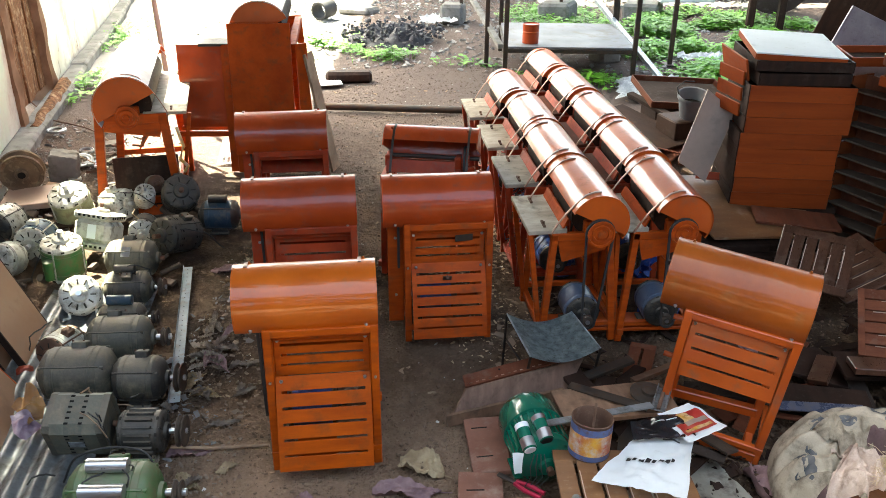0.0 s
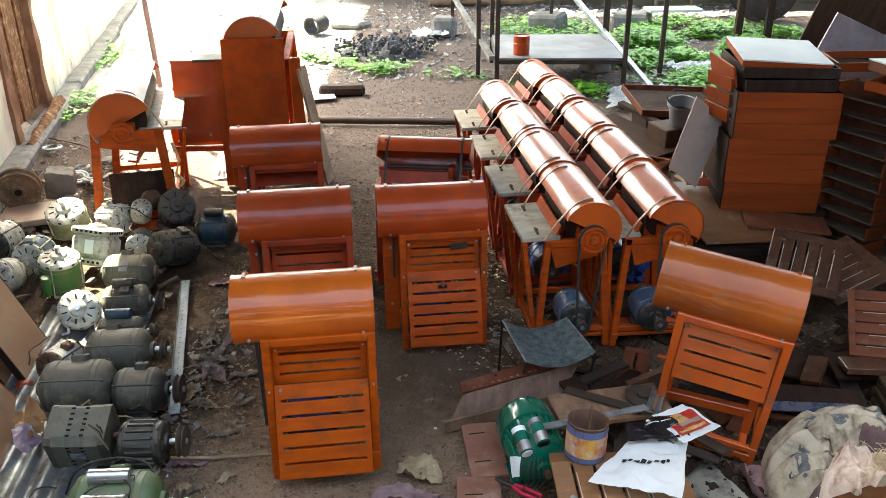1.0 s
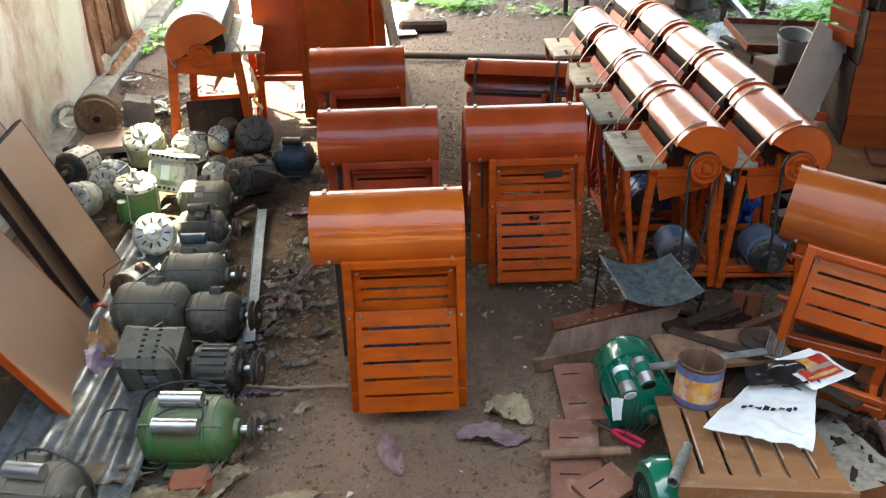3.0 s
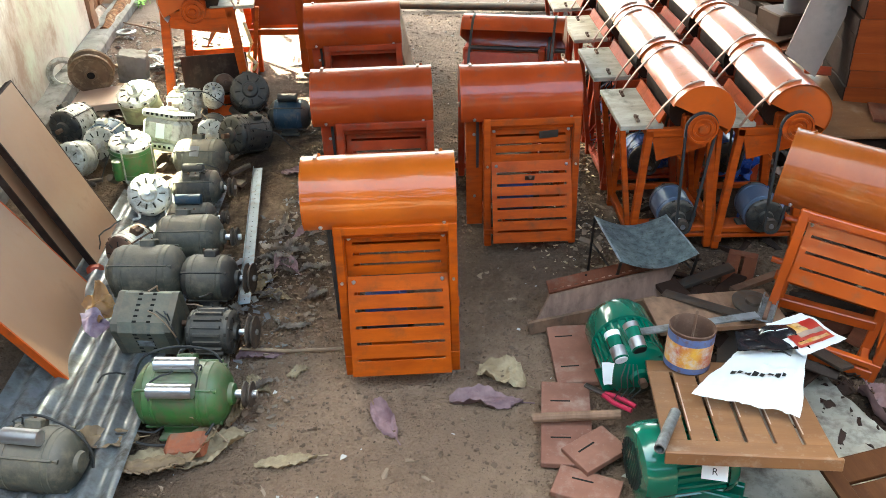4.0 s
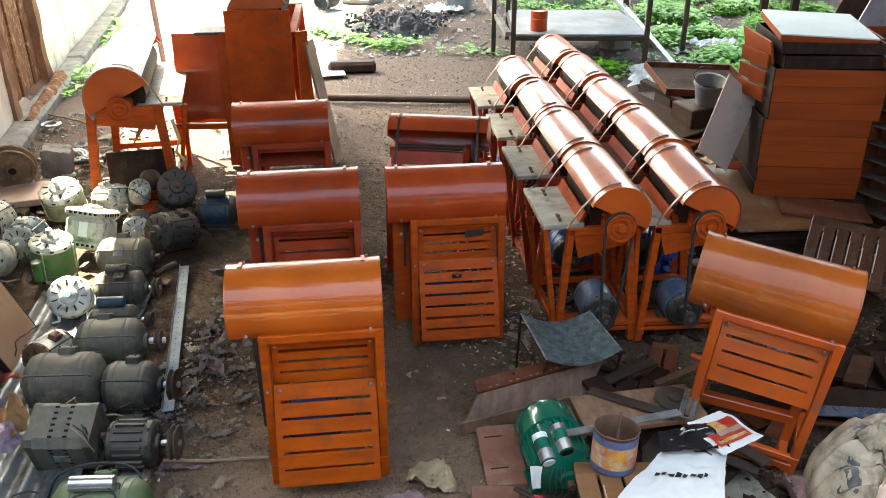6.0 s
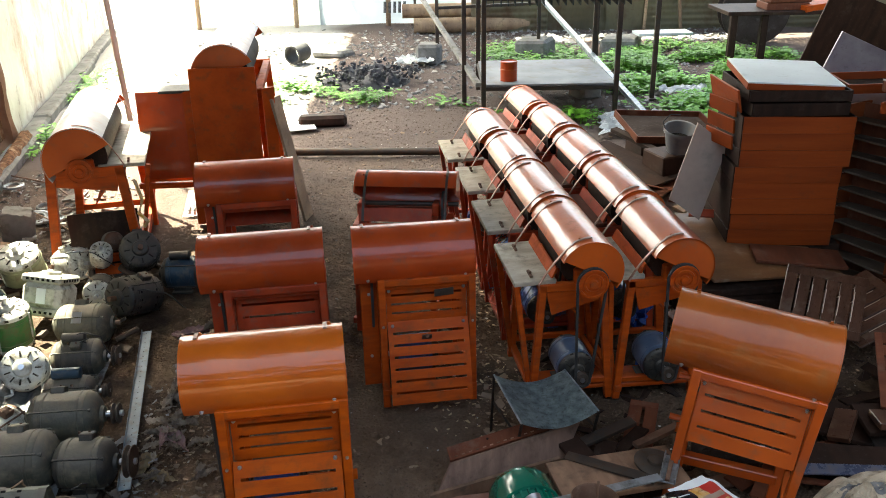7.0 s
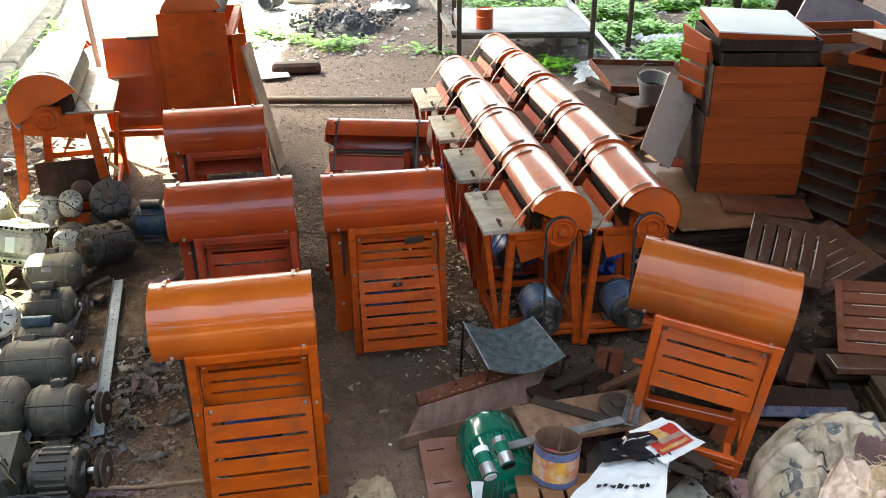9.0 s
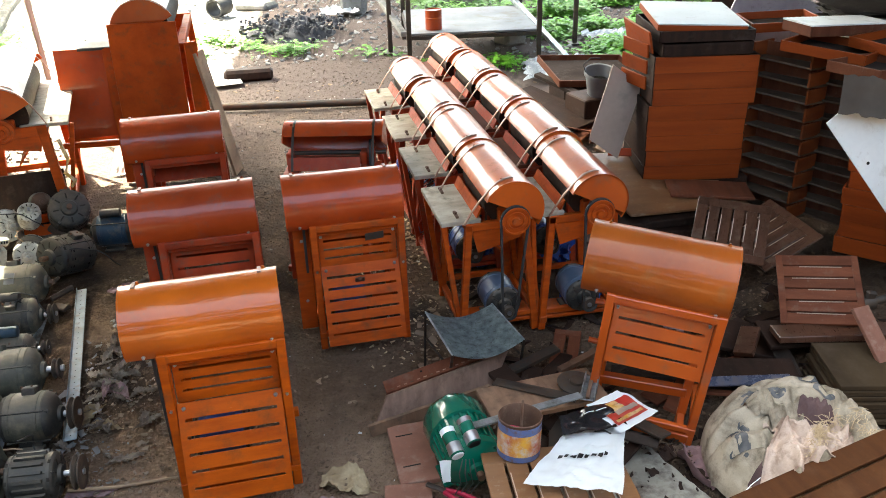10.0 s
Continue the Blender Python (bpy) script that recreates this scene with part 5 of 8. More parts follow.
for v in bm.verts:
    d = v.co / max(abs(v.co.x), abs(v.co.y), abs(v.co.z)) ** 0.82
    v.co = Vector((d.x * 0.105, d.y * 0.085, d.z * 0.115)) * (1 + 0.10 * noise.noise(d * 2.1) + 0.05 * noise.noise(d * 6.0))
solid("concrete_block", bm, concrete, "broken grey concrete block behind the pulley", "block", pose(-2.88, 5.64, 0.125, 4, 8, 18))
for x, y, r, a in ((-3.46, 6.76, 0.085, 0), (-2.93, 6.01, 0.095, 12), (-2.78, 5.95, 0.075, -8), (-2.98, 6.24, 0.06, 5)):
    solid("steel_ring", lathe(fresh(), [(0, r * 0.52), (0, r), (0.014, r * 0.98), (0.018, r * 0.84), (0.010, r * 0.70), (0.016, r * 0.56), (0.012, r * 0.52), (0, r * 0.52)], (0, 0, 0), (0, 0, 1), 28, False), zinc_dusty, "dusty grey steel ring lying in the rubble by the wall", "ring", pose(x, y, 0.035, a, a * 0.5, 0), group="steel rings by the wall")
solid("rubber_hose", tube(fresh(), curvy([(-4.00, 7.38, 0.14), (-3.90, 7.36, 0.06), (-3.69, 7.12, 0.03), (-3.44, 6.99, 0.025), (-3.16, 6.80, 0.03), (-2.80, 6.40, 0.03), (-2.45, 6.05, 0.03)]), 0.007, 8), rust, "thin brown hose running from the door sill", "hose")
solid("base_plank", box(fresh(), (0, 0, 0), (0.45, 0.32, 0.045), None, 0.004), grey_board, "dusty grey-brown plank under the pulley", "plank", pose(-2.86, 5.16, 0.075, 2, -3, 12))
solid("base_plank", box(fresh(), (0, 0, 0), (0.35, 0.1, 0.05), None, 0.004), dark_board, "dark timber offcut beside the motors", "plank", pose(-2.6, 4.72, 0.04, 2, -3, 8))

# board in place of the thresher's lower trough, coloured dark for its shade
quad_board("dark_sheet", (-2.28, 5.10, 0.02), (-1.87, 5.21, 0.02), (-2.30, 5.15, 0.37), 0.015, dark_board, "dark board standing in for the long thresher's shaded trough")
quad_board("orange_batten", (-2.30, 4.93, 0.03), (-1.86, 5.03, 0.03), (-2.30, 4.96, 0.09), 0.03, orange_wood, "orange batten on the ground by the motors")
solid("yellow_cord", tube(fresh(), [(-1.80, 5.08, 0.62), (-1.76, 5.05, 0.5), (-1.79, 5.04, 0.42), (-1.75, 5.06, 0.36), (-1.78, 5.07, 0.32)], 0.012, 8), yellow_print, "yellow cord tied to a thresher leg", "cord")
solid("loose_wire", tube(fresh(), [(-3.0, 6.0, 0.12), (-2.7, 5.8, 0.08), (-2.45, 5.6, 0.06), (-2.2, 5.5, 0.06), (-1.95, 5.6, 0.05)], 0.004, 6), pale_wood, "long pale wire on the ground", "wire")
rw = random.Random(8)
for k in range(7):
    x, y = -2.55 + rw.uniform(-0.3, 0.3), 5.5 + rw.uniform(-0.35, 0.4)
    solid("steel_washer", lathe(fresh(), [(0, 0.02), (0.001, 0.05), (0.02, 0.05), (0.021, 0.02), (0, 0.02)], (0, 0, 0), (0, 0, 1), 20), rust if k % 2 else motor_cream, "small round motor part on the ground", "motor part", pose(x, y, 0.03, rw.uniform(-20, 20), rw.uniform(-20, 20), 0), group="loose motor parts")
for k in range(4):
    pts = [(-2.35 + 0.05 * rw.uniform(-1, 1) + 0.07 * math.cos(t * 1.1 + k), 5.15 + 0.06 * math.sin(t * 1.3 + k) + 0.03 * k, 0.05 + 0.012 * t) for t in range(9)]
    solid("copper_wire", tube(fresh(), pts, 0.003, 5), motor_cream, "tangle of thin pale wire", "wire", group="wire tangle")


# ---- stacks of wooden trays on the right ----
def tray(name, m, w, d, h, material, label, inner=None, flare=0.03, t=0.012, group="stacked trays", top_sheet=None, back=True, side_mat=None):
    """A shallow hopper tray: bottom, front, back and two slanting sides."""
    th = thing(name, m, label, "tray", group)
    part("bottom", box(fresh(), (0, 0, t / 2), (w - 0.02, d - 0.02, t)), inner or material, th)
    part("front", box(fresh(), (0, -d / 2, h / 2), (w, t, h), (flare * 200, 0, 0), 0.0015), material, th)
    if back:
        part("back", box(fresh(), (0, d / 2, h / 2), (w, t, h), (-flare * 200, 0, 0), 0.0015), material, th)
    for s in (-1, 1):
        part("side", box(fresh(), (s * w / 2, 0, h / 2), (t, d, h), (0, s * flare * 200, 0), 0.0015), side_mat or material, th)
    if top_sheet:
        part("top_sheet", box(fresh(), (0, 0, h + 0.004), (w + 0.01, d + 0.01, 0.008), None, 0.001), top_sheet, th, "pale flat top sheet")
    return th


rnd = random.Random(11)
z = 0.30
for k in range(8):
    # dark side boards stand in for the shade along the stack's flank
    tray("hopper_tray", pose(2.03 + (0.012 if k > 4 else -0.01) + rnd.uniform(-0.005, 0.005), 4.92 + rnd.uniform(-0.004, 0.004), z, rnd.uniform(-0.4, 0.4), rnd.uniform(-0.4, 0.4), -3 + rnd.uniform(-0.5, 0.5)), 0.60 if k > 4 else 0.58, 0.5, 0.0935, tray_brown,
         "orange-brown wooden hopper tray in a neat stack", dull_board, 0.004, side_mat=dark_board)
    z += 0.094
solid("stack_base", box(fresh(), (0, 0, 0), (0.66, 0.52, 0.3), None, 0.006), dark_board, "dark wooden crate under the tray stack", "crate", pose(2.05, 4.94, 0.15, 0, 0, -3))
tray("dark_tray", pose(2.03, 4.96, z, 0, 0, 0), 0.52, 0.55, 0.07, dark_board, "dark upturned tray near the top of the stack", dark_board, 0.0)
tray("dark_tray", pose(2.04, 4.98, z + 0.075, 0, 0, -3), 0.54, 0.55, 0.06, dark_board, "dark upturned tray on the stack", dark_board, 0.0)
tray("covered_tray", pose(2.03, 5.0, z + 0.14, 3, 2, -6), 0.50, 0.55, 0.035, tray_brown, "tray with a pale grey-green sheet on top", dark_board, 0.0, top_sheet=white_board)
quad_board("loose_board", (1.74, 4.76, z + 0.005), (1.72, 5.2, z + 0.01), (1.71, 4.75, z + 0.13), 0.012, tray_brown, "loose orange tray side leaning on the stack")
for k in range(3):
    zz = 0.84 + 0.094 * k
    quad_board("tray_wing", (1.72, 4.78, zz), (1.64, 5.0, zz + 0.01), (1.71, 4.78, zz + 0.08), 0.012, tray_brown, "orange tray side wing sticking out of the stack")


vane_brown = mat("vane_brown", (0.20, 0.050, 0.014), (0.135, 0.034, 0.011), 0.5, 0, 3, 50, 0.08, 0.14, (0.4, 1, 5), dirt=(0.14, 0.07, 0.04), dirt_amount=0.15, spec=0.12)
shelf_dust = mat("dusty_grey_brown_shelf", (0.105, 0.074, 0.050), (0.062, 0.042, 0.028), 0.7, 0, 4, 50, 0.1, 0.2, dirt=(0.16, 0.12, 0.09), dirt_amount=0.25, spec=0.15)


def vane_column(p, ang, z0, n, w, d, pitch, tone, label):
    """Hoppers nested in a tall stack: a slanting web with a dark open shelf between each."""
    for k in range(n):
        th = thing("nested_hopper", pose(p[0] + rnd.uniform(-0.006, 0.006), p[1] + rnd.uniform(-0.006, 0.006), z0 + k * pitch, 0, 0, ang + rnd.uniform(-1.2, 1.2)), label, "hopper", "nested hoppers")
        part("shelf", box(fresh(), (0, 0, pitch * 0.1), (w, d, 0.012), (-5, 0, 0), 0.001), shelf_dust, th, "dusty inner board")
        part("web", box(fresh(), (w / 2 - 0.007, 0, pitch * 0.55), (0.014, d, pitch * 0.8), None, 0.001), tone, th)
        part("end_web", box(fresh(), (-w / 2 + 0.007, 0, pitch * 0.55), (0.014, d, pitch * 0.86), None, 0.001), tone, th)
        part("rear_web", box(fresh(), (0, d / 2 - 0.03, pitch * 0.55), (w - 0.03, 0.012, pitch * 0.8), (0, 0, 9), 0.001), brown_board, th)


vane_column((2.50, 4.62), -62, 0.10, 10, 0.40, 0.17, 0.1, vane_brown, "dark red-brown hopper nested in a tall stack")
vane_column((2.78, 4.42), -58, 0.10, 10, 0.36, 0.17, 0.1, vane_brown, "red-brown hopper nested in a tall stack")
for k in range(9):
    tray("hopper_tray", pose(2.95 + rnd.uniform(-0.012, 0.012), 3.95, 0.12 + 0.094 * k, 0, 0, -40 + rnd.uniform(-1.5, 1.5)), 0.6, 0.45, 0.092, tray_brown, "orange-brown hopper tray stacked by the wall of trays", dark_board, 0.012)
for k, (x, y, zz, a, w, d, mt) in enumerate([(2.64, 5.12, 1.11, -7, 0.42, 0.36, tray_brown), (2.63, 4.42, 1.10, -48, 0.44, 0.40, tray_brown), (2.66, 4.06, 1.085, 24, 0.36, 0.30, brown_board), (2.72, 4.60, 1.175, 8, 0.50, 0.26, brown_board), (2.95, 4.30, 1.14, 20, 0.42, 0.36, tray_brown)]):
    tray("loose_tray", pose(x, y, zz, rnd.uniform(-3, 3), rnd.uniform(-3, 3), a), w, d, 0.055, mt, "brown wooden tray thrown on top of the stacks", dull_board, 0.02, top_sheet=white_board if k == 3 else None)
for k in range(7):
    a, b = rnd.uniform(-0.03, 0.03), rnd.uniform(-0.03, 0.03)
    sheet_patch("crumpled_sheet", [(2.86 + a, 4.80 + b, 1.13 + 0.018 * k), (3.36 + a, 4.74 + b, 1.13 + 0.018 * k), (3.40 + b, 5.15 + a, 1.14 + 0.018 * k), (2.90 + b, 5.2 + a, 1.14 + 0.018 * k)], (dull_board, cb_mat, dull_board, dirty_sheet)[k % 4], "crumpled dark grey-green sheet in a pile on the trays", "sheet", 0.004, 0.02, 14, k + 40)
wp = quad_board("white_plastic_panel", (2.12, 3.5, 1.02), (2.90, 3.5, 0.08), (2.31, 3.52, 1.18), 0.006, white_board, "white plastic panel leaning with drilled holes")
for k in range(5):
    part("drilled_hole", cyl(fresh(), (-0.5 + 0.2 * k, 0.07 * (-1) ** k, 0.0025), (-0.5 + 0.2 * k, 0.07 * (-1) ** k, 0.0038), 0.008, 10), void_dark, wp, "dark drilled hole")

# dark board added where only shade lies between the stacks
solid("upright_plank", box(fresh(), (0, 0, 0.4), (0.22, 0.03, 0.8), None, 0.003), dark_board, "dark board added between the tray stacks for the shade there", "plank", pose(2.38, 5.12, 0, 0, 0, -6))
# loose boards round the stacks
pb = thing("pale_board", pose(1.431, 4.93, 0.50), "pale pinkish-grey board leaning on the stack", "board")

quad_board("flat_board", (1.50, 4.20, 0.30), (2.25, 4.35, 0.26), (1.62, 5.05, 0.34), 0.014, tan_brown, "wide tan board lying flat before the stack")
quad_board("flat_board", (1.80, 4.42, 0.315), (2.28, 4.36, 0.29), (1.85, 4.62, 0.33), 0.018, brown_board, "brown board lying on a wider tan one")
quad_board("edge_batten", (1.58, 5.0, 0.36), (2.2, 4.86, 0.36), (1.58, 5.03, 0.40), 0.02, red_paint, "red painted batten along the boards")
for k in range(5):
    solid("dark_plank", box(fresh(), (0, 0, 0), (0.62, 0.34, 0.045), None, 0.004), dark_board, "dark plank in a low pile", "plank", pose(1.72 + rnd.uniform(-.03, .03), 4.35 + rnd.uniform(-.03, .03), 0.03 + 0.05 * k, 0, 0, 5 + rnd.uniform(-5, 5)), group="low plank pile")
glossy_brown = mat("glossy_brown_board", (0.085, 0.039, 0.023), (0.055, 0.024, 0.014), 0.3, 0, 4, 45, 0.06, 0.16, (5, 1, 1), dirt=(0.14, 0.10, 0.07), dirt_amount=0.14, spec=0.2, coat=0.3, coat_rough=0.12)
slat_panel("slatted_panel", (1.71, 3.87, 0.22), (2.05, 3.71, 0.20), (1.81, 4.16, 0.42), 0.012, 5, glossy_brown, "dark slotted panel propped on planks", 0.009, 0.05, False, True)
slat_panel("slatted_panel", (1.98, 4.16, 0.19), (2.08, 3.74, 0.15), (2.30, 4.21, 0.34), 0.012, 5, glossy_brown, "glossy brown slotted panel propped at an angle", 0.010, 0.05, False, True)
slat_panel("slatted_panel", (2.00, 3.52, 0.36), (1.89, 3.17, 0.20), (2.35, 3.46, 0.42), 0.012, 5, brown_board, "brown slotted panel lying by the sack", 0.009, 0.03, False, True)
tray("shallow_tray", pose(2.05, 7.3, 0.28, 8, 4, 8), 0.8, 0.6, 0.06, brown_board, "large brown shallow tray behind the threshers", dull_board, 0.01)
solid("tray_prop", box(fresh(), (0, 0, 0), (0.6, 0.4, 0.26), None, 0.01), dark_board, "dark box under the shallow tray", "box", pose(2.05, 7.35, 0.13, 0, 0, 8))
quad_board("plank", (1.52, 7.2, 0.30), (1.58, 7.25, 0.30), (1.72, 6.25, 0.12), 0.03, dull_board, "dull grey-brown plank lying on scrap", "plank")
quad_board("flat_board", (1.60, 6.2, 0.12), (1.95, 6.4, 0.16), (1.50, 7.1, 0.22), 0.016, dark_board, "dark brown board in the scrap heap")
quad_board("flat_board", (1.36, 6.3, 0.04), (1.62, 6.05, 0.06), (1.60, 6.9, 0.1), 0.016, brown_board, "brown board half buried in scrap")
pot = thing("plastic_bucket", pose(1.92, 6.55, 0.315, 14, 0, 0), "grey plastic bucket with a wire handle", "bucket")
part("pail", lathe(fresh(), [(0, 0.080), (0.002, 0.084), (0.165, 0.116), (0.165, 0.126), (0.195, 0.130), (0.2, 0.128), (0.195, 0.120), (0.02, 0.078), (0.018, 0.001)], (0, 0, 0), (0, 0, 1), 28), grey_plastic, pot)
# flat disc paints in the shade inside the bucket
part("mix_rest", lathe(fresh(), [(0.10, 0.001), (0.101, 0.095), (0.102, 0.099)], (0, 0, 0), (0, 0, 1), 24, False), void_dark, pot, "dark disc standing in for the shaded inside")
part("handle", tube(fresh(), [(-0.12, 0, 0.19), (-0.14, 0.02, 0.25), (-0.08, 0.05, 0.29), (0.0, 0.06, 0.28)], 0.005, 6), rubber, pot)
solid("bucket_stand", box(fresh(), (0, 0, 0), (0.4, 0.3, 0.30), None, 0.01), dark_board, "dark box under the bucket", "box", pose(1.92, 6.6, 0.15, 0, 0, 20))


# ---- foreground scrap on the right ----
# sheet-metal hopper on thin legs
st = thing("sheet_metal_hopper", pose(0.50, 3.19, 0), "grey galvanised sheet hopper standing on thin legs", "hopper")
corners = [(-0.21, 0.14, 0.285), (0.10, 0.19, 0.275), (0.20, -0.10, 0.255), (-0.12, -0.19, 0.26)]
bm = fresh()
n = 16
gv = [[bm.verts.new(Vector(corners[0]).lerp(Vector(corners[1]), i / n).lerp(Vector(corners[3]).lerp(Vector(corners[2]), i / n), j / n) + Vector((0, 0, -0.05 * math.sin(math.pi * i / n)))) for i in range(n + 1)] for j in range(n + 1)]
for j in range(n):
    for i in range(n):
        bm.faces.new((gv[j][i], gv[j][i + 1], gv[j + 1][i + 1], gv[j + 1][i]))
bmesh.ops.solidify(bm, geom=bm.faces[:], thickness=0.003)
part("top_sheet", bm, mat("spangled_zinc", (0.34, 0.41, 0.40), (0.16, 0.20, 0.20), 0.33, 0.3, 30, 110, 0.12, 0.2, dirt=(0.10, 0.09, 0.08), dirt_amount=0.24), st, "sagging galvanised sheet")
for a, b in ((1, 2), (3, 0)):
    part("rim", beam(fresh(), corners[a], corners[b], 0.006, 0.006, 0), galv, st)
for c in corners:
    part("leg", beam(fresh(), (c[0], c[1], c[2]), (c[0] * 1.05, c[1] * 1.1 if c[1] > 0 else c[1] + 0.17, -0.02), 0.012, 0.004, 0), dark_steel, st)
for sx in (0, 1):
    lo, hi = corners[3 - sx], corners[sx]
    part("brace", beam(fresh(), (lo[0], lo[1] + 0.08, 0.13), (hi[0], hi[1] + 0.01, 0.14), 0.010, 0.004, 0), dark_steel, st)

# V-shaped wooden trough
dusty_red = mat("dusty_red_board", (0.25, 0.115, 0.075), (0.17, 0.072, 0.046), 0.6, 0, 6, 50, 0.1, 0.15, dirt=(0.30, 0.21, 0.16), dirt_amount=0.22, spec=0.3)
scuffed_board = mat("scuffed_board", (0.25, 0.15, 0.105), (0.15, 0.088, 0.062), 0.6, 0, 5, 50, 0.1, 0.15, (5, 1, 1), dirt=(0.10, 0.065, 0.045), dirt_amount=0.3, spec=0.3)
pale_brown = mat("worn_brown_board", (0.21, 0.12, 0.07), (0.13, 0.07, 0.04), 0.6, 0, 5, 50, 0.15, 0.15, (5, 1, 1), dirt=(0.09, 0.06, 0.04), dirt_amount=0.3, spec=0.3)
tr = thing("wooden_trough", Matrix.Identity(4), "open V-shaped wooden trough lying on the ground", "trough")


def slab(name, a, b, c, t, material, parent, label=""):
    """A board with corners a, b, c and a fourth one opposite a, t thick."""
    a, b, c = Vector(a), Vector(b), Vector(c)
    nn = (b - a).cross(c - a).normalized() * t / 2
    bm = fresh()
    quad = (a, b, b + c - a, c)
    lo, hi = [bm.verts.new(p - nn) for p in quad], [bm.verts.new(p + nn) for p in quad]
    bm.faces.new(lo[::-1])
    bm.faces.new(hi)
    for k in range(4):
        bm.faces.new((lo[k], lo[(k + 1) % 4], hi[(k + 1) % 4], hi[k]))
    return part(name, bm, material, parent, label)


slab("back_flange", (0.095, 2.925, 0.142), (0.632, 3.17, 0.157), (0.082, 2.99, 0.156), 0.014, brown_board, tr)
slab("inner_board", (0.03, 2.852, 0.012), (0.57, 3.092, 0.03), (0.097, 2.917, 0.142), 0.012, scuffed_board, tr, "pale scuffed inner board")
slab("front_lip", (0.022, 2.83, 0.008), (0.546, 3.02, 0.03), (0.013, 2.822, 0.068), 0.014, pale_brown, tr, "worn brown front lip")
for k in range(18):
    u = 0.05 + 0.053 * k
    part("stitch", box(fresh(), (0.093 + 0.537 * u, 2.934 + 0.245 * u, 0.1525 + 0.015 * u), (0.014, 0.004, 0.003), (0, 0, 24.5)), strap_metal if k % 3 else rust, tr)
for u in (0.3, 0.86):
    part("hole", cyl(fresh(), (0.086 + 0.537 * u, 2.968 + 0.245 * u, 0.158 + 0.015 * u), (0.086 + 0.537 * u, 2.968 + 0.245 * u, 0.1615 + 0.015 * u), 0.005, 8), void_dark, tr)


slab("face_sheet", (0, 0, 0), (0.19, 0, -0.14), (0.129, 0.02, 0.455), 0.012, grey_board, pb)

# slotted panel on the motors, with what lies on it
slat_panel("slatted_panel", (0.42, 1.885, 0.315), (0.895, 1.885, 0.325), (0.44, 2.42, 0.225), 0.014, 5, tan_brown, "light brown slotted panel lying over green motors", 0.011, 0.075, True, True)
tm = motor(0.385, 2.55, 0.15, (0.22, -0.95, -0.06), 0.112, 0.16, TEAL, TEAL, "glossy teal motor with two silver capacitors", feet=True, fins=24, vents=False, cowl=0.125)
tm2 = motor(0.53, 2.075, 0.125, (0.94, 0.24, 0.0), 0.115, 0.2, TEAL, TEAL, "glossy teal motor with fan cowl and feet", fins=24, vents=False, cowl=0.10)
for a, b, end in (((-0.075, -0.04, 0.115), (-0.045, -0.135, 0.075), cloth_white), ((-0.012, -0.025, 0.145), (0.018, -0.115, 0.105), void_dark)):
    d = Vector(b) - Vector(a)
    ln = d.length
    cc = part("capacitor", lathe(fresh(), [(0, 0.012), (0.003, 0.027), (ln - 0.003, 0.027), (ln, 0.020)], a, d, 20), TEAL, tm, "green capacitor can with silver band")
    part("band", lathe(fresh(), [(ln * 0.55, 0.0272), (ln * 0.56, 0.028), (ln * 0.93, 0.028), (ln * 0.94, 0.0272)], a, d, 20, False), bright_steel, cc, "silver band")
    part("band", lathe(fresh(), [(-0.004, 0.012), (-0.003, 0.028), (ln * 0.16, 0.028), (ln * 0.17, 0.0272)], a, d, 20, False), end if end is cloth_white else bright_steel, cc, "pale end band")
    part("end_cap", lathe(fresh(), [(ln, 0.0235), (ln + 0.002, 0.0225), (ln + 0.0025, 0.001)], a, d, 20, False), end, cc)
for sx, sy in ((0.09, -0.10), (0.09, -0.04)):
    part("foot_rail", box(fresh(), (sx, sy, -0.075), (0.17, 0.022, 0.05), (0, 0, -14), 0.003), TEAL, tm2, "teal cast foot")
    part("foot_bolt", cyl(fresh(), (sx - 0.06, sy + 0.015, -0.055), (sx - 0.06, sy + 0.015, -0.045), 0.007, 8), dark_steel, tm2)
part("paper_slip", sheet_bm([(-0.105, -0.155, 0.075), (-0.065, -0.165, 0.085), (-0.07, -0.205, 0.02), (-0.10, -0.20, 0.012)], 0.002, 0.03, 10, 21), cloth_white, tm, "crumpled white paper slip")
for k in range(4):
    part("lead_wire", tube(fresh(), [(-0.03 + 0.012 * k, -0.15, 0.07), (-0.045 + 0.02 * k, -0.175, 0.03), (-0.04 + 0.022 * k, -0.175, -0.02), (-0.06 + 0.018 * k, -0.17, -0.07)], 0.002, 6), rubber, tm, "loose black lead")
stub = lathe(fresh(), [(0, 0.013), (0, 0.0165), (0.195, 0.0165), (0.195, 0.013), (0.16, 0.012), (0.16, 0.001)], (0.466, 2.06, 0.318), (-0.082, -0.211, 0.024), 20)
solid("steel_pipe", stub, zinc_dusty, "short grey-blue pipe lying over the slotted panel", "pipe")
tin = thing("paint_tin", pose(0.555, 2.40, 0.235, -4, 3, 10) @ Matrix.Scale(0.95, 4), "old open paint tin with blue and yellow label", "tin")
part("can", lathe(fresh(), [(0, 0.001), (0.001, 0.076), (0.004, 0.08), (0.155, 0.08), (0.16, 0.083), (0.163, 0.08), (0.155, 0.075), (0.04, 0.075), (0.038, 0.001)], (0, 0, 0), (0, 0, 1), 36), rust, tin, "rusty tin inside and rim")
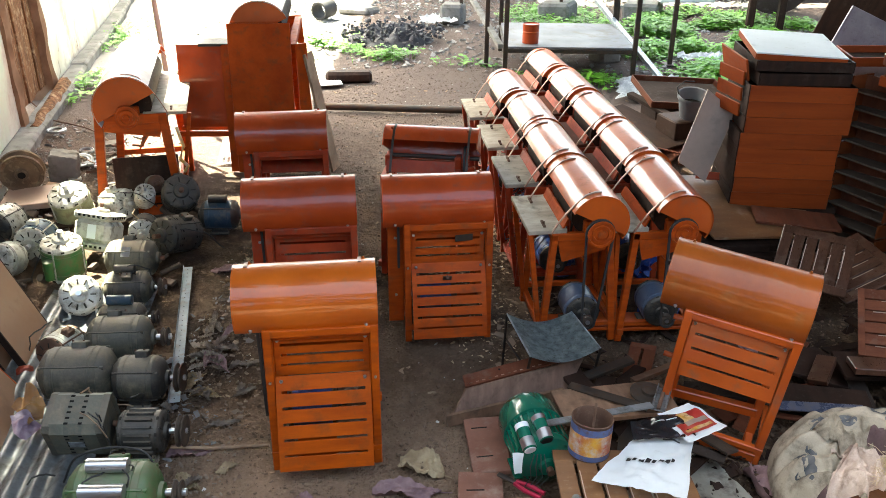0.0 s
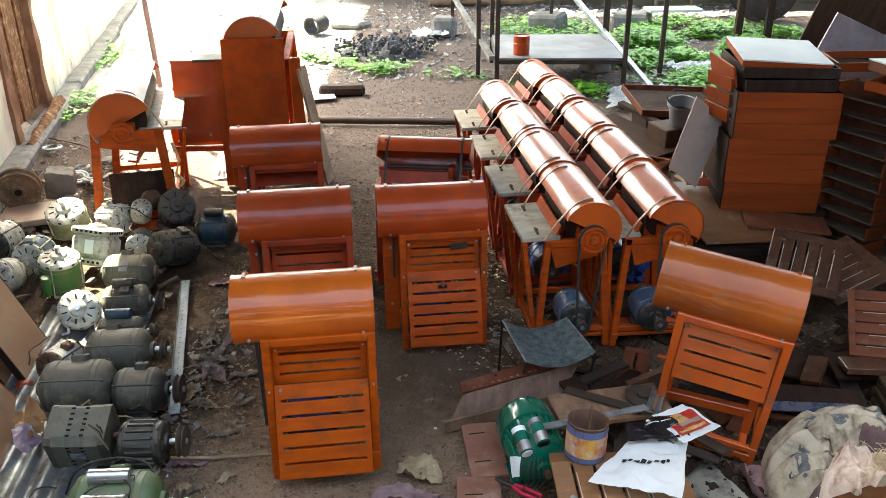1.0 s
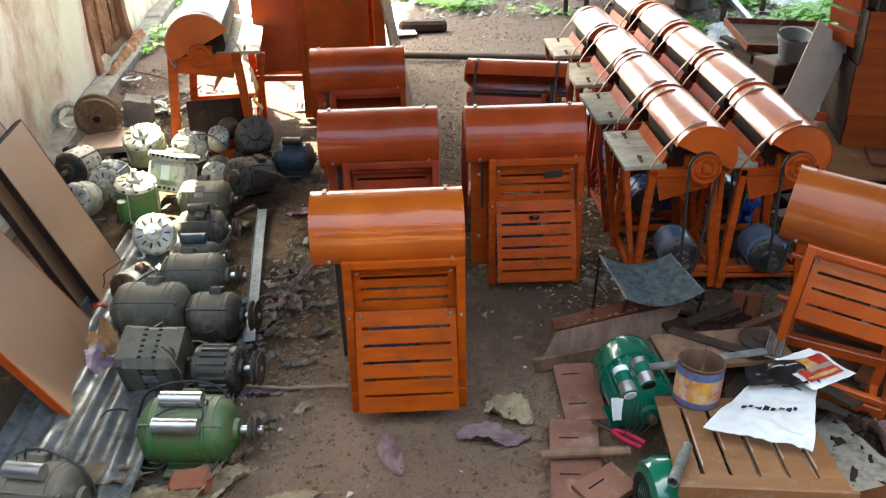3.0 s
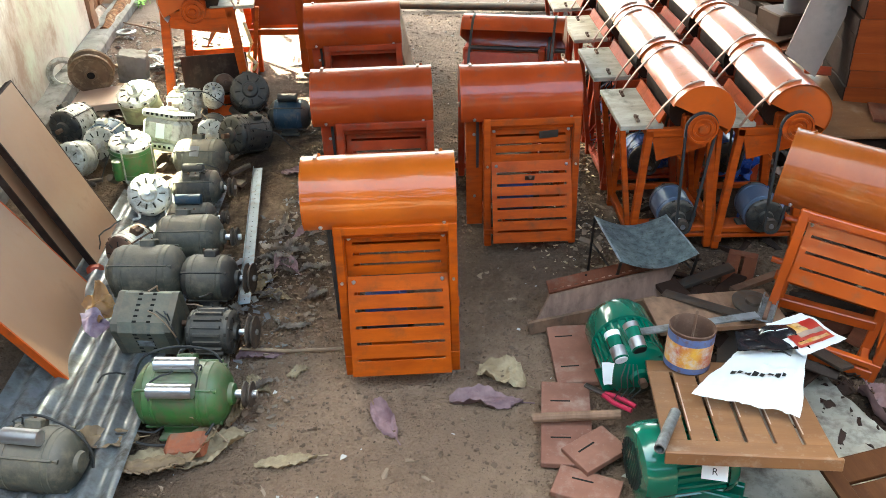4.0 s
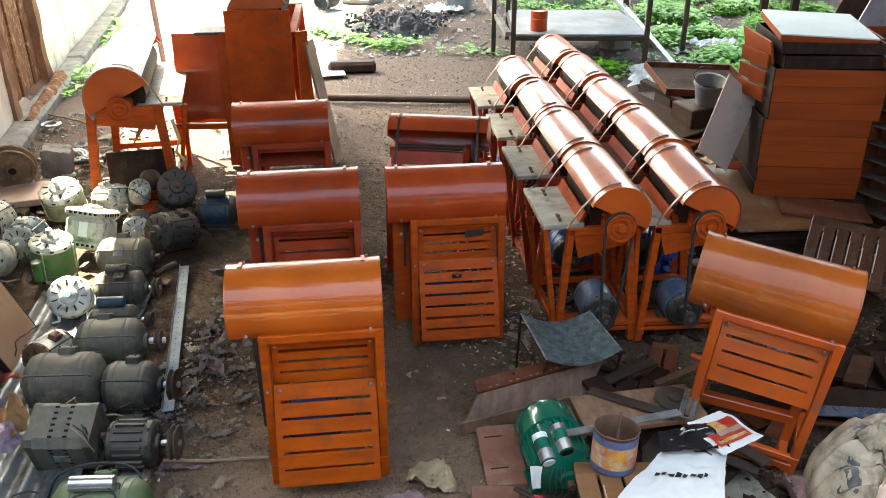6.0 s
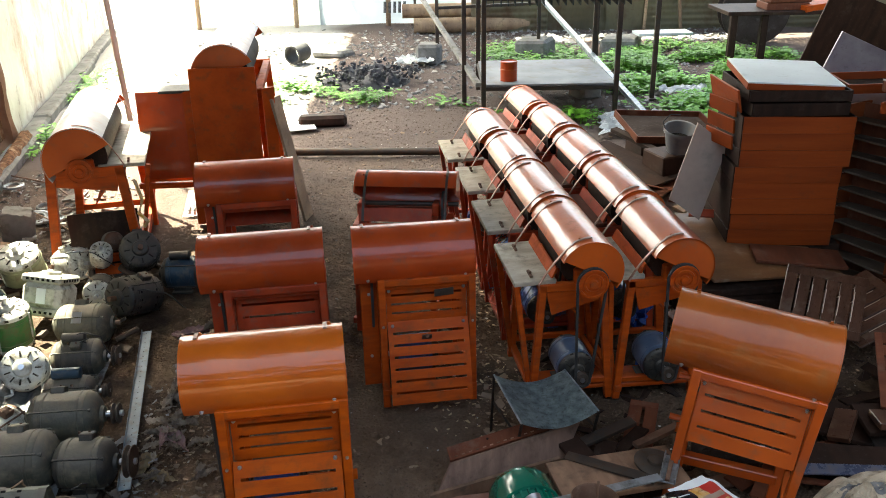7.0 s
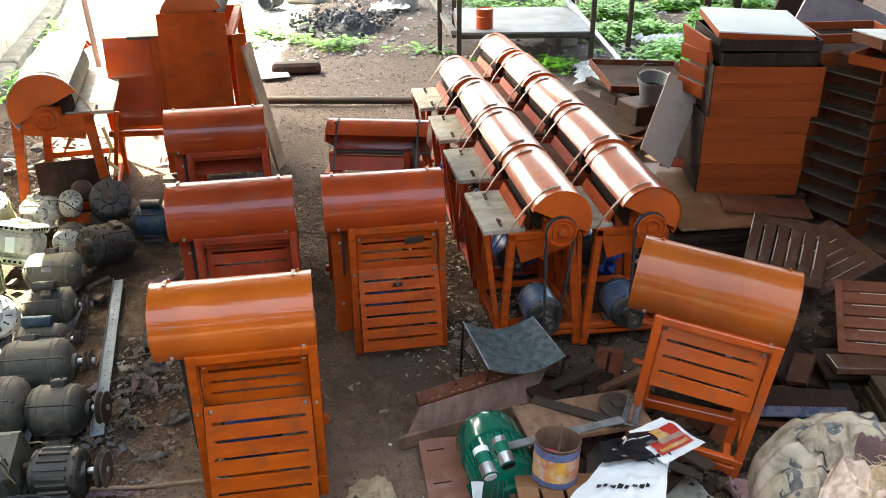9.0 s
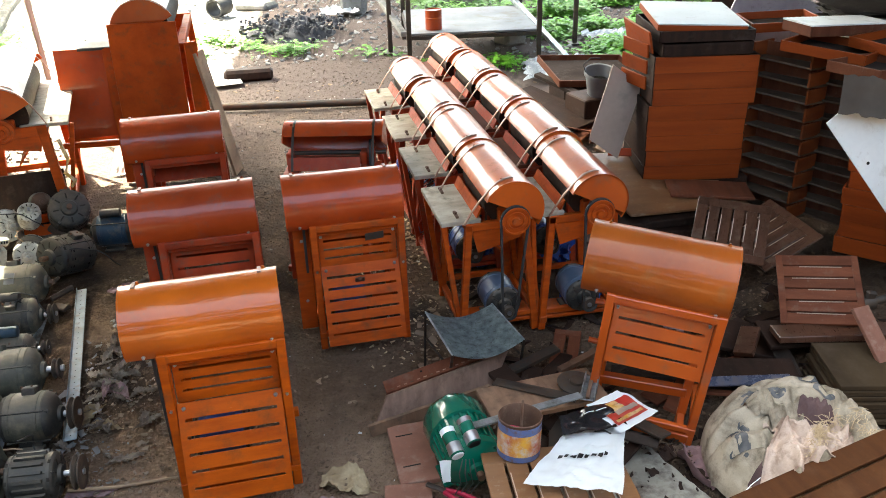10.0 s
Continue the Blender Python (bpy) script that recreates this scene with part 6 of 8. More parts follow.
for z0, z1, mt, nm in ((0.008, 0.03, blue_print, "blue band"), (0.03, 0.118, mat("printed_tin_label", (0.66, 0.36, 0.045), (0.42, 0.09, 0.045), 0.4, 0, 16, 60, 0.08, 0.12, dirt=(0.52, 0.46, 0.40), dirt_amount=0.42), "yellow and red printed label, worn pale"), (0.118, 0.148, blue_print, "blue band")):
    bm = lathe(fresh(), [(z0, 0.0803), (z0, 0.0812), (z1, 0.0812), (z1, 0.0803)], (0, 0, 0), (0, 0, 1), 36, False)
    part("label_band", bm, mt, tin, nm)
part("stirrer", beam(fresh(), (0.01, 0.01, 0.03), (0.02, 0.03, 0.205), 0.010, 0.004), rust, tin, "flat steel stirrer")
part("rag", box(fresh(), (-0.02, 0.0, 0.10), (0.06, 0.03, 0.03), (20, 30, 20), 0.008), red_handle, tin, "red scrap in the tin")


BAG = [(0.525, 2.14, 0.325), (0.83, 2.055, 0.325), (0.925, 2.37, 0.34), (0.79, 2.46, 0.325)]
bag = thing("plastic_bag", Matrix.Identity(4), "flat white plastic carrier bag with a line of black print", "bag")
part("sheet", sheet_bm(BAG, 0.003, 0.02, 28, 2), cloth_white, bag)
for k in range(8):
    u, v = 0.16 + 0.078 * k, 0.36 + 0.013 * k
    part("print_bar", sheet_bm(BAG, 0.0008, 0.02, 6, 2, (u, u + 0.062 - 0.014 * (k % 3 == 1), v, v + 0.045 + 0.008 * (k % 2)), 0.0045), black_ink, bag, "bold black print")
for u0, u1, v in ((0.40, 0.62, 0.86), (0.45, 0.75, 0.80)):
    part("print_bar", sheet_bm(BAG, 0.0008, 0.02, 8, 2, (u0, u1, v, v + 0.02), 0.003), ink, bag, "small grey print")
PRN = [(0.81, 2.47, 0.36), (0.89, 2.30, 0.365), (1.055, 2.40, 0.365), (0.945, 2.535, 0.37)]
prn = thing("printed_bag", Matrix.Identity(4), "white paper bag with red and yellow print", "bag")
part("sheet", sheet_bm(PRN, 0.003, 0.012, 12, 4), cloth_white, prn)
part("print_field", sheet_bm(PRN, 0.0008, 0.012, 12, 4, (0.22, 0.84, 0.1, 0.9), 0.003), red_print, prn, "red printed field")
part("print_shape", sheet_bm(PRN, 0.0008, 0.012, 8, 4, (0.24, 0.5, 0.15, 0.6), 0.0045), yellow_print, prn, "yellow printed shape")
part("print_shape", sheet_bm(PRN, 0.0008, 0.012, 8, 4, (0.50, 0.62, 0.30, 0.86), 0.0045), grey_board, prn, "pale printed shape")
part("print_shape", sheet_bm(PRN, 0.0008, 0.012, 8, 4, (0.70, 0.78, 0.16, 0.84), 0.0045), yellow_print, prn, "yellow printed line")
FLM = [(0.70, 2.33, 0.352), (0.925, 2.335, 0.365), (0.90, 2.47, 0.37), (0.70, 2.42, 0.358)]
flm = thing("film_bag", Matrix.Identity(4), "crumpled black and clear plastic film", "bag")
part("sheet", sheet_bm(FLM, 0.002, 0.014, 24, 6), mat("black_film", (0.012, 0.012, 0.014), (0.03, 0.03, 0.035), 0.18, 0, 8, 60, 0.2, 0.1, coat=0.6, coat_rough=0.05), flm)
for u0, u1, v in ((0.44, 0.60, 0.70), (0.63, 0.82, 0.70)):
    part("print_bar", sheet_bm(FLM, 0.0008, 0.014, 8, 6, (u0, u1, v, v + 0.03), 0.003), cloth_white, flm, "white print")
# flat bars and boards behind the tin
for a, b, w, mt, nm in [((0.40, 2.50, 0.285), (0.84, 2.655, 0.27), 0.035, zinc_dusty, "flat steel bar across the scrap"), ((0.54, 2.88, 0.20), (0.84, 2.70, 0.22), 0.05, dark_steel, "wide dark steel bar on the scrap")]:
    solid("flat_bar", beam(fresh(), a, b, w, 0.006, 0), mt, nm, "steel bar")
quad_board("rough_board", (0.50, 2.62, 0.20), (0.98, 2.72, 0.20), (0.48, 2.84, 0.20), 0.02, pale_brown, "worn brown board under the steel bars")
flt = thing("float_tool", pose(0.90, 2.74, 0.235, 4, 0, -22), "rusty steel channel block on the board", "tool")
part("web", box(fresh(), (0, 0, 0), (0.055, 0.15, 0.006), None, 0.002), zinc_dusty, flt)
for s in (-1, 1):
    part("flange", box(fresh(), (s * 0.0265, 0, 0.010), (0.005, 0.15, 0.026), None, 0.001), zinc_dusty, flt)
part("rib", box(fresh(), (0, 0.0, 0.008), (0.016, 0.14, 0.012), None, 0.002), rust, flt)
ftp = thing("disc_plate", pose(0.86, 2.80, 0.215, 3, 4, 0), "dark round steel plate on the board", "plate")
part("plate", lathe(fresh(), [(0, 0.012), (0, 0.075), (0.010, 0.078), (0.013, 0.07), (0.013, 0.03), (0.024, 0.028), (0.024, 0.012)], (0, 0, 0), (0, 0, 1), 30), dark_steel, ftp)
for k, (p0, p1, p2, mt) in enumerate([((0.07, 2.10, 0.03), (0.245, 2.10, 0.03), (0.06, 2.50, 0.04), brown_board), ((0.13, 2.52, 0.02), (0.29, 2.54, 0.02), (0.13, 2.86, 0.03), brown_board), ((0.10, 1.98, 0.03), (0.30, 1.92, 0.03), (0.14, 2.10, 0.03), dusty_red), ((0.22, 2.05, 0.05), (0.36, 2.16, 0.06), (0.18, 2.18, 0.05), dusty_red)]):
    ob = quad_board("offcut_board", p0, p1, p2, 0.022, dusty_red if mt is brown_board else mt, "dusty red-brown board offcut with a cut slot, on the ground")
    for yy in (-0.08, 0.10) if k < 2 else (0.02,):
        part("slot", box(fresh(), (-0.02, yy, 0.0108), (0.07, 0.007, 0.001), (0, 0, 3)), void_dark, ob, "dark sawn slot")
solid("stick", cyl(fresh(), (0.04, 2.28, 0.06), (0.34, 2.30, 0.08), 0.017, 10), pale_brown, "rough wooden stick across the offcuts", "stick")
plr = thing("pliers", pose(0.29, 2.40, 0.08, 0, 0, -35), "pliers with red plastic grips", "tool")
for s in (-1, 1):
    part("grip", tube(fresh(), [(0.0, s * 0.006, 0), (0.05, s * 0.018, 0), (0.12, s * 0.014, 0.0)], 0.009, 8), red_handle, plr)
part("jaw", box(fresh(), (-0.04, 0, 0), (0.08, 0.02, 0.012), None, 0.003), dark_steel, plr)
tag = thing("paper_tag", pose(0.575, 1.925, 0.215, 62, 0, -6), "small white paper tag on the teal motor", "tag")
part("card", box(fresh(), (0, 0, 0), (0.075, 0.05, 0.001)), cloth_white, tag)
txt = bpy.data.curves.new("letter", "FONT")
txt.body, txt.size, txt.align_x, txt.align_y = "R", 0.03, "CENTER", "CENTER"
lt = new("letter", txt)
lt.data.materials.append(black_ink)
lt.parent, lt.matrix_basis = tag, pose(0, 0, 0.0015)


# sack
CREASES = [(random.Random(k * 7 + 2).uniform(-0.9, 0.9), random.Random(k * 7 + 3).uniform(-0.9, 0.9), random.Random(k * 7 + 4).uniform(0, 3.14), random.Random(k * 7 + 5).uniform(0.25, 0.6), random.Random(k * 7 + 6).uniform(0.035, 0.075)) for k in range(40)]


def sack_point(x, y):
    """The slumped sack's surface over the unit disc point x, y."""
    r, a = math.hypot(x, y), math.atan2(y, x)
    rim = 1.0 + 0.06 * noise.noise((math.cos(a) * 1.6, math.sin(a) * 1.6, 3.0))
    q = Vector((x, y, 0))
    body = 0.288 * max(1 - r ** 3.0, 0) ** 0.5 * (1 + 0.12 * noise.noise(q * 1.7 + Vector((4, 1, 0))))
    mouth = math.exp(-((x + 0.02) ** 2 / 0.16 + (y + 0.0) ** 2 / 0.02)) + 0.45 * math.exp(-((x - 0.15) ** 2 / 0.16 + (y + 0.38) ** 2 / 0.10))
    dent = 0.0
    for cx, cy, an, ln, dp in CREASES:
        dx, dy = x - cx, y - cy
        u, v = dx * math.cos(an) + dy * math.sin(an), -dx * math.sin(an) + dy * math.cos(an)
        v += 0.12 * math.sin(u * 5 + cx * 9)
        if abs(u) < ln and abs(v) < 0.3:
            s = (1 - (u / ln) ** 2)
            dent += dp * s * (math.exp(-(v / 0.05) ** 2) - 0.55 * math.exp(-((v - 0.09) / 0.06) ** 2))
    mx, my = x - 0.15, y + 0.32
    md, mp = math.hypot(mx, my), math.atan2(my, mx)
    gather = 0.055 * math.sin(mp * 4.0 + 2.6 * noise.noise(q * 1.6)) ** 2 * math.exp(-(md / 0.75) ** 2) * min(md / 0.15, 1)
    gather += 0.020 * math.sin(mp * 7 + 4 * noise.noise(q * 2.1 + Vector((3, 3, 3)))) ** 2 * math.exp(-(md / 0.8) ** 2) * min(md / 0.2, 1)
    front = 1 / (1 + math.exp((y - 0.12) * 9))
    gather *= 0.12 + 0.88 * front
    dent *= 0.35 + 0.65 * front
    fine = 0.8 * gather + 0.026 * (0.3 + 0.7 * front) * (1 - abs(noise.noise(q * 2.4 + Vector((1, 7, 0))))) ** 5 + 0.014 * abs(noise.noise(q * 5)) + 0.005 * abs(noise.noise(q * 12))
    z = body - 0.12 * mouth - dent * 0.62 * min(body / 0.15, 1) - fine
    return Vector((0.355 * rim * x, 0.365 * rim * y, max(z, -0.03)))


def sack_sheet():
    bm = fresh()
    nr, na = 130, 260
    gv = [[bm.verts.new(sack_point((0.005 + 0.995 * i / nr) * math.cos(2 * math.pi * j / na), (0.005 + 0.995 * i / nr) * math.sin(2 * math.pi * j / na))) for j in range(na)] for i in range(nr + 1)]
    for i in range(nr):
        for j in range(na):
            bm.faces.new((gv[i][j], gv[i][(j + 1) % na], gv[i + 1][(j + 1) % na], gv[i + 1][j]))
    return bm


def stroke(pts, w, gap=0.0):
    """Print along points of the unit disc, as a skin on the bag's own faces; gap leaves worn holes."""
    bm = fresh()
    seen = {}
    nr, na = 260, 520
    xs, ys = [p[0] for p in pts], [p[1] for p in pts]
    box4 = (min(xs) - w, max(xs) + w, min(ys) - w, max(ys) + w)

    def vert(i, j):
        j %= na
        if (i, j) not in seen:
            r, an = 0.005 + 0.995 * i / nr, 2 * math.pi * j / na
            x, y = r * math.cos(an), r * math.sin(an)
            p = sack_point(x, y)
            nrm = (sack_point(x + 0.01, y) - p).cross(sack_point(x, y + 0.01) - p).normalized()
            seen[i, j] = bm.verts.new(p + nrm * 0.0022)
        return seen[i, j]

    for i in range(20, nr - 6):
        for j in range(na):
            r, an = 0.005 + 0.995 * (i + 0.5) / nr, 2 * math.pi * (j + 0.5) / na
            x, y = r * math.cos(an), r * math.sin(an)
            if not (box4[0] < x < box4[1] and box4[2] < y < box4[3]):
                continue
            if noise.noise((x * 21, y * 21, 4.0)) < gap - 0.45:
                continue
            near = 9.0
            for (ax, ay), (bx, by) in zip(pts, pts[1:]):
                dx, dy = bx - ax, by - ay
                t = max(0.0, min(1.0, ((x - ax) * dx + (y - ay) * dy) / (dx * dx + dy * dy + 1e-9)))
                near = min(near, math.hypot(x - ax - dx * t, y - ay - dy * t))
            if near < w / 2:
                bm.faces.new((vert(i, j), vert(i + 1, j), vert(i + 1, j + 1), vert(i, j + 1)))
    return bm


def lining(seed, cols=200, rows=44):
    """The sack's lining folded outwards: folds that fan out from the mouth and lie on the bag."""
    bm = fresh()
    hub = Vector((-0.06, 0.0))
    rim = [(150, 0.12), (175, 0.22), (200, 0.40), (226, 0.94), (240, 0.80), (262, 0.62), (300, 0.50), (340, 0.46), (375, 0.24)]
    gv = []
    for i in range(cols + 1):
        deg = 150 + 225 * i / cols
        for (d0, r0), (d1, r1) in zip(rim, rim[1:]):
            if d0 <= deg <= d1:
                reach = r0 + (r1 - r0) * (0.5 - 0.5 * math.cos(math.pi * (deg - d0) / (d1 - d0)))
        an = radians(deg)
        reach *= 1 + 0.04 * noise.noise((an * 4, seed, 0.0))
        row = []
        for j in range(rows + 1):
            s = 0.06 + 0.94 * j / rows
            bend = an + 0.35 * (1 - s) * noise.noise((an * 2.0, s * 2, seed))
            x, y = hub.x + reach * s * math.cos(bend), hub.y + reach * s * math.sin(bend)
            flat = sum((sack_point(x + dx, y + dy) for dx, dy in ((0.07, 0), (-0.07, 0), (0, 0.07), (0, -0.07))), sack_point(x, y)) / 5
            ph = an * 4.2 + 1.5 * noise.noise((an * 1.6, s * 1.3, seed + 2)) + 0.5 * s
            fold = (1 - abs(math.sin(ph))) ** 1.4 * (0.55 + 0.45 * noise.noise((an * 3, 1.0, seed)))
            small = (1 - abs(math.sin(ph * 2.7 + s * 1.5))) ** 2
            wide = min(s * 2.2, 1.0)
            top = max(flat.z, sack_point(x, y).z)
            lift = 0.010 + (0.062 * fold + 0.014 * small) * wide * (1 - 0.75 * s ** 3) + 0.010 * noise.noise((x * 7, y * 7, seed)) + 0.004 * noise.noise((x * 22, y * 22, seed))
            row.append(bm.verts.new((flat.x, flat.y, top + max(lift, 0.006))))
        gv.append(row)
    for i in range(cols):
        for j in range(rows):
            bm.faces.new((gv[i][j], gv[i + 1][j], gv[i + 1][j + 1], gv[i][j + 1]))
    bmesh.ops.recalc_face_normals(bm, faces=bm.faces[:])
    bmesh.ops.solidify(bm, geom=bm.faces[:], thickness=0.003)
    return bm


def draped_fold(pts, width, height, seed, n=50, m=14):
    """A crumpled ridge of cloth along points of the unit disc, lying on the bag."""
    bm = fresh()
    pts = [Vector(p) for p in pts]
    gv = []
    for i in range(n + 1):
        u = i / n * (len(pts) - 1)
        k = min(int(u), len(pts) - 2)
        c, d = pts[k].lerp(pts[k + 1], u - k), (pts[k + 1] - pts[k]).normalized()
        side = Vector((-d.y, d.x))
        w = width * (0.55 + 0.45 * math.sin(math.pi * i / n)) * (1 + 0.35 * noise.noise((i * 0.19, seed, 0)))
        row = []
        for j in range(m + 1):
            v = 2 * j / m - 1
            q = c + side * (w * v + 0.03 * noise.noise((i * 0.15, v * 1.5, seed)))
            p = sack_point(q.x, q.y)
            crest = math.cos(v * 1.5) * (0.6 + 0.4 * noise.noise((i * 0.12, v * 2.0, seed + 1))) + 0.25 * (1 - abs(noise.noise((i * 0.3, v * 3.0, seed + 2)))) ** 3
            row.append(bm.verts.new(p + Vector((0, 0, 0.004 + max(height * crest * math.sin(math.pi * min(max(i / n, 0.03), 0.97)) ** 0.5, 0)))))
        gv.append(row)
    for i in range(n):
        for j in range(m):
            bm.faces.new((gv[i][j], gv[i + 1][j], gv[i + 1][j + 1], gv[i][j + 1]))
    bmesh.ops.recalc_face_normals(bm, faces=bm.faces[:])
    return bm


def build_sack():
    th = thing("grain_sack", pose(1.64, 2.43, 0.03, 0, 0, 0), "crumpled dirty woven grain sack with faded grey lettering", "sack")
    part("bag", sack_sheet(), sack_mat, th)
    part("lining", lining(8.0), sack_inner, th, "pinkish lining folded out of the sack's mouth")
    part("mouth_fold", draped_fold([(-0.62, 0.20), (-0.42, 0.20), (-0.24, 0.06), (0.02, -0.04)], 0.11, 0.055, 2.0), sack_mat, th, "dirty gathered mouth of the sack")
    part("mouth_fold", draped_fold([(-0.50, -0.04), (-0.30, -0.08), (-0.14, -0.22), (0.10, -0.34)], 0.07, 0.05, 6.0), sack_inner, th, "pinkish fold across the lining")
    # next mauve fold takes a dark colour for the pit's shade
    part("mouth_fold", draped_fold([(-0.02, 0.20), (0.10, 0.12), (0.24, 0.06), (0.38, 0.02)], 0.085, 0.03, 4.0), mauve_cloth, th, "fold coloured dark for the shade in the mouth")
    part("mouth_fold", draped_fold([(-0.74, -0.44), (-0.72, -0.58), (-0.66, -0.74)], 0.085, 0.012, 9.0), mauve_cloth, th, "mauve stained fold low on the sack")
    c_shape = [(0.30 + 0.085 * math.cos(0.9 + t * 0.4), 0.30 + 0.085 * math.sin(0.9 + t * 0.4)) for t in range(13)]
    o_shape = [(0.25 + 0.075 * math.cos(t * 0.45), 0.54 + 0.095 * math.sin(t * 0.45)) for t in range(15)]
    for shape in (c_shape, o_shape):
        part("letter", stroke(shape, 0.055), ink, th, "large faded grey letter")
    m_shape = [(-0.46, 0.36), (-0.42, 0.48), (-0.38, 0.38), (-0.33, 0.47), (-0.30, 0.34)]
    b_shape = [(-0.22 + 0.055 * math.sin(t * 0.7), 0.34 + 0.065 * math.cos(t * 0.35)) for t in range(19)]
    for shape in (m_shape, b_shape):
        part("letter", stroke(shape, 0.045), ink, th, "faded grey letter")
    for a, b, w in (((-0.56, 0.36), (-0.44, 0.46), 0.03), ((-0.44, 0.46), (-0.36, 0.40), 0.025), ((-0.58, 0.28), (-0.50, 0.34), 0.03), ((-0.80, -0.04), (-0.74, -0.20), 0.09), ((-0.84, 0.02), (-0.72, -0.02), 0.03), ((-0.70, 0.10), (-0.62, 0.04), 0.025), ((-0.86, -0.16), (-0.78, -0.30), 0.03)):
        part("print_bar", stroke([a, b], w, 0.25), ink, th, "faded grey print")
    # frayed fibre along the mouth
    bm = fresh()
    r2 = random.Random(3)
    ring = [Vector(p) for p in ((-0.24, -0.56), (-0.12, -0.42), (-0.06, -0.27), (0.06, -0.14), (0.22, -0.11), (0.42, -0.16), (0.52, -0.36))]
    for k in range(260):
        u = r2.uniform(0, len(ring) - 1.001)
        c = ring[int(u)].lerp(ring[int(u) + 1], u % 1)
        a = sack_point(c.x, c.y) + Vector((r2.uniform(-.02, .02), r2.uniform(-.02, .02), r2.uniform(0.03, 0.065)))
        d = Vector((r2.uniform(-1, 1), r2.uniform(-1, 1), r2.uniform(-0.3, 0.7))) * r2.uniform(0.02, 0.05)
        tube(bm, [a, a + d * 0.6 + Vector((0, 0, 0.006)), a + d + Vector((r2.uniform(-.01, .01), 0, -0.004))], 0.0011, 4)
    tagged(part("straw", bm, pale_straw, th, "tuft of pale fibre"), kind="stuff")
    part("frayed_hem", draped_fold(ring[1:5], 0.045, 0.065, 12.0), pale_straw, th, "pale frayed hem of the sack")


build_sack()
slat_panel("slatted_panel", (0.90, 2.03, 0.17), (0.98, 1.75, 0.15), (1.90, 2.31, 0.315), 0.016, 2, mat("shiny_brown_board", (0.066, 0.024, 0.007), (0.044, 0.015, 0.005), 0.6, 0, 4, 45, 0.1, 0.18, (1, 5, 1), dirt=(0.085, 0.04, 0.018), dirt_amount=0.16, spec=0.12), "brown slotted board lying over the sack", 0.012, 0.05, False)
sheet_patch("dirty_paper", [(0.33, 2.07, 0.02), (0.70, 1.72, 0.02), (1.30, 2.22, 0.02), (1.06, 2.74, 0.02)], dirty_sheet, "large dirty pale sheet spread under the scrap", "sheet", 0.003, 0.014, 30, 9)
olive_board = mat("dusty_olive_board", (0.05, 0.033, 0.017), (0.032, 0.021, 0.012), 0.75, 0, 3, 30, 0.12, 0.2, (4, 1, 1), dirt=(0.07, 0.05, 0.033), dirt_amount=0.2, spec=0.12)
for p0, p1, p2, mt, nm in [((1.46, 2.925, 0.10), (1.86, 2.87, 0.10), (1.49, 3.07, 0.11), dark_board, "dark brown board on the ground behind the sack"), ((1.82, 3.03, 0.215), (2.36, 2.99, 0.215), (1.83, 3.15, 0.205), glossy_brown, "long brown board lying across the pile"),
                          ((1.80, 3.06, 0.15), (2.35, 3.05, 0.16), (1.84, 3.24, 0.17), dark_board, "dark brown board lying on others"), ((1.72, 3.06, 0.12), (1.80, 3.18, 0.18), (1.66, 3.12, 0.10), glossy_brown, "brown offcut leaning in the scrap"),
                          ((1.55, 3.2, 0.10), (1.85, 3.1, 0.06), (1.62, 3.42, 0.12), dark_board, "dark board leaning in the scrap"), ((2.2, 2.6, 0.02), (2.28, 2.62, 0.02), (2.12, 3.0, 0.36), dusty_red, "faded red batten leaning")]:
    quad_board("flat_board", p0, p1, p2, 0.03 if mt is glossy_brown else 0.02, mt, nm)
for k in range(7):
    dx, dy = rnd.uniform(-0.012, 0.012) - 0.004 * (6 - k), rnd.uniform(-0.012, 0.012)
    quad_board("flat_board", (1.90 + dx, 2.67 + dy, 0.045 + 0.026 * k), (2.23 + dx, 2.63 + dy, 0.045 + 0.026 * k), (1.93 + dx, 2.99 + dy, 0.045 + 0.026 * k), 0.022, olive_board, "dusty olive-brown board in a small stack")
slat_panel("slatted_panel", (0.80, 3.10, 0.02), (0.92, 3.06, 0.02), (0.98, 3.46, 0.05), 0.014, 1, brown_board, "brown slotted board half under the thresher", 0.014, 0.04, False)


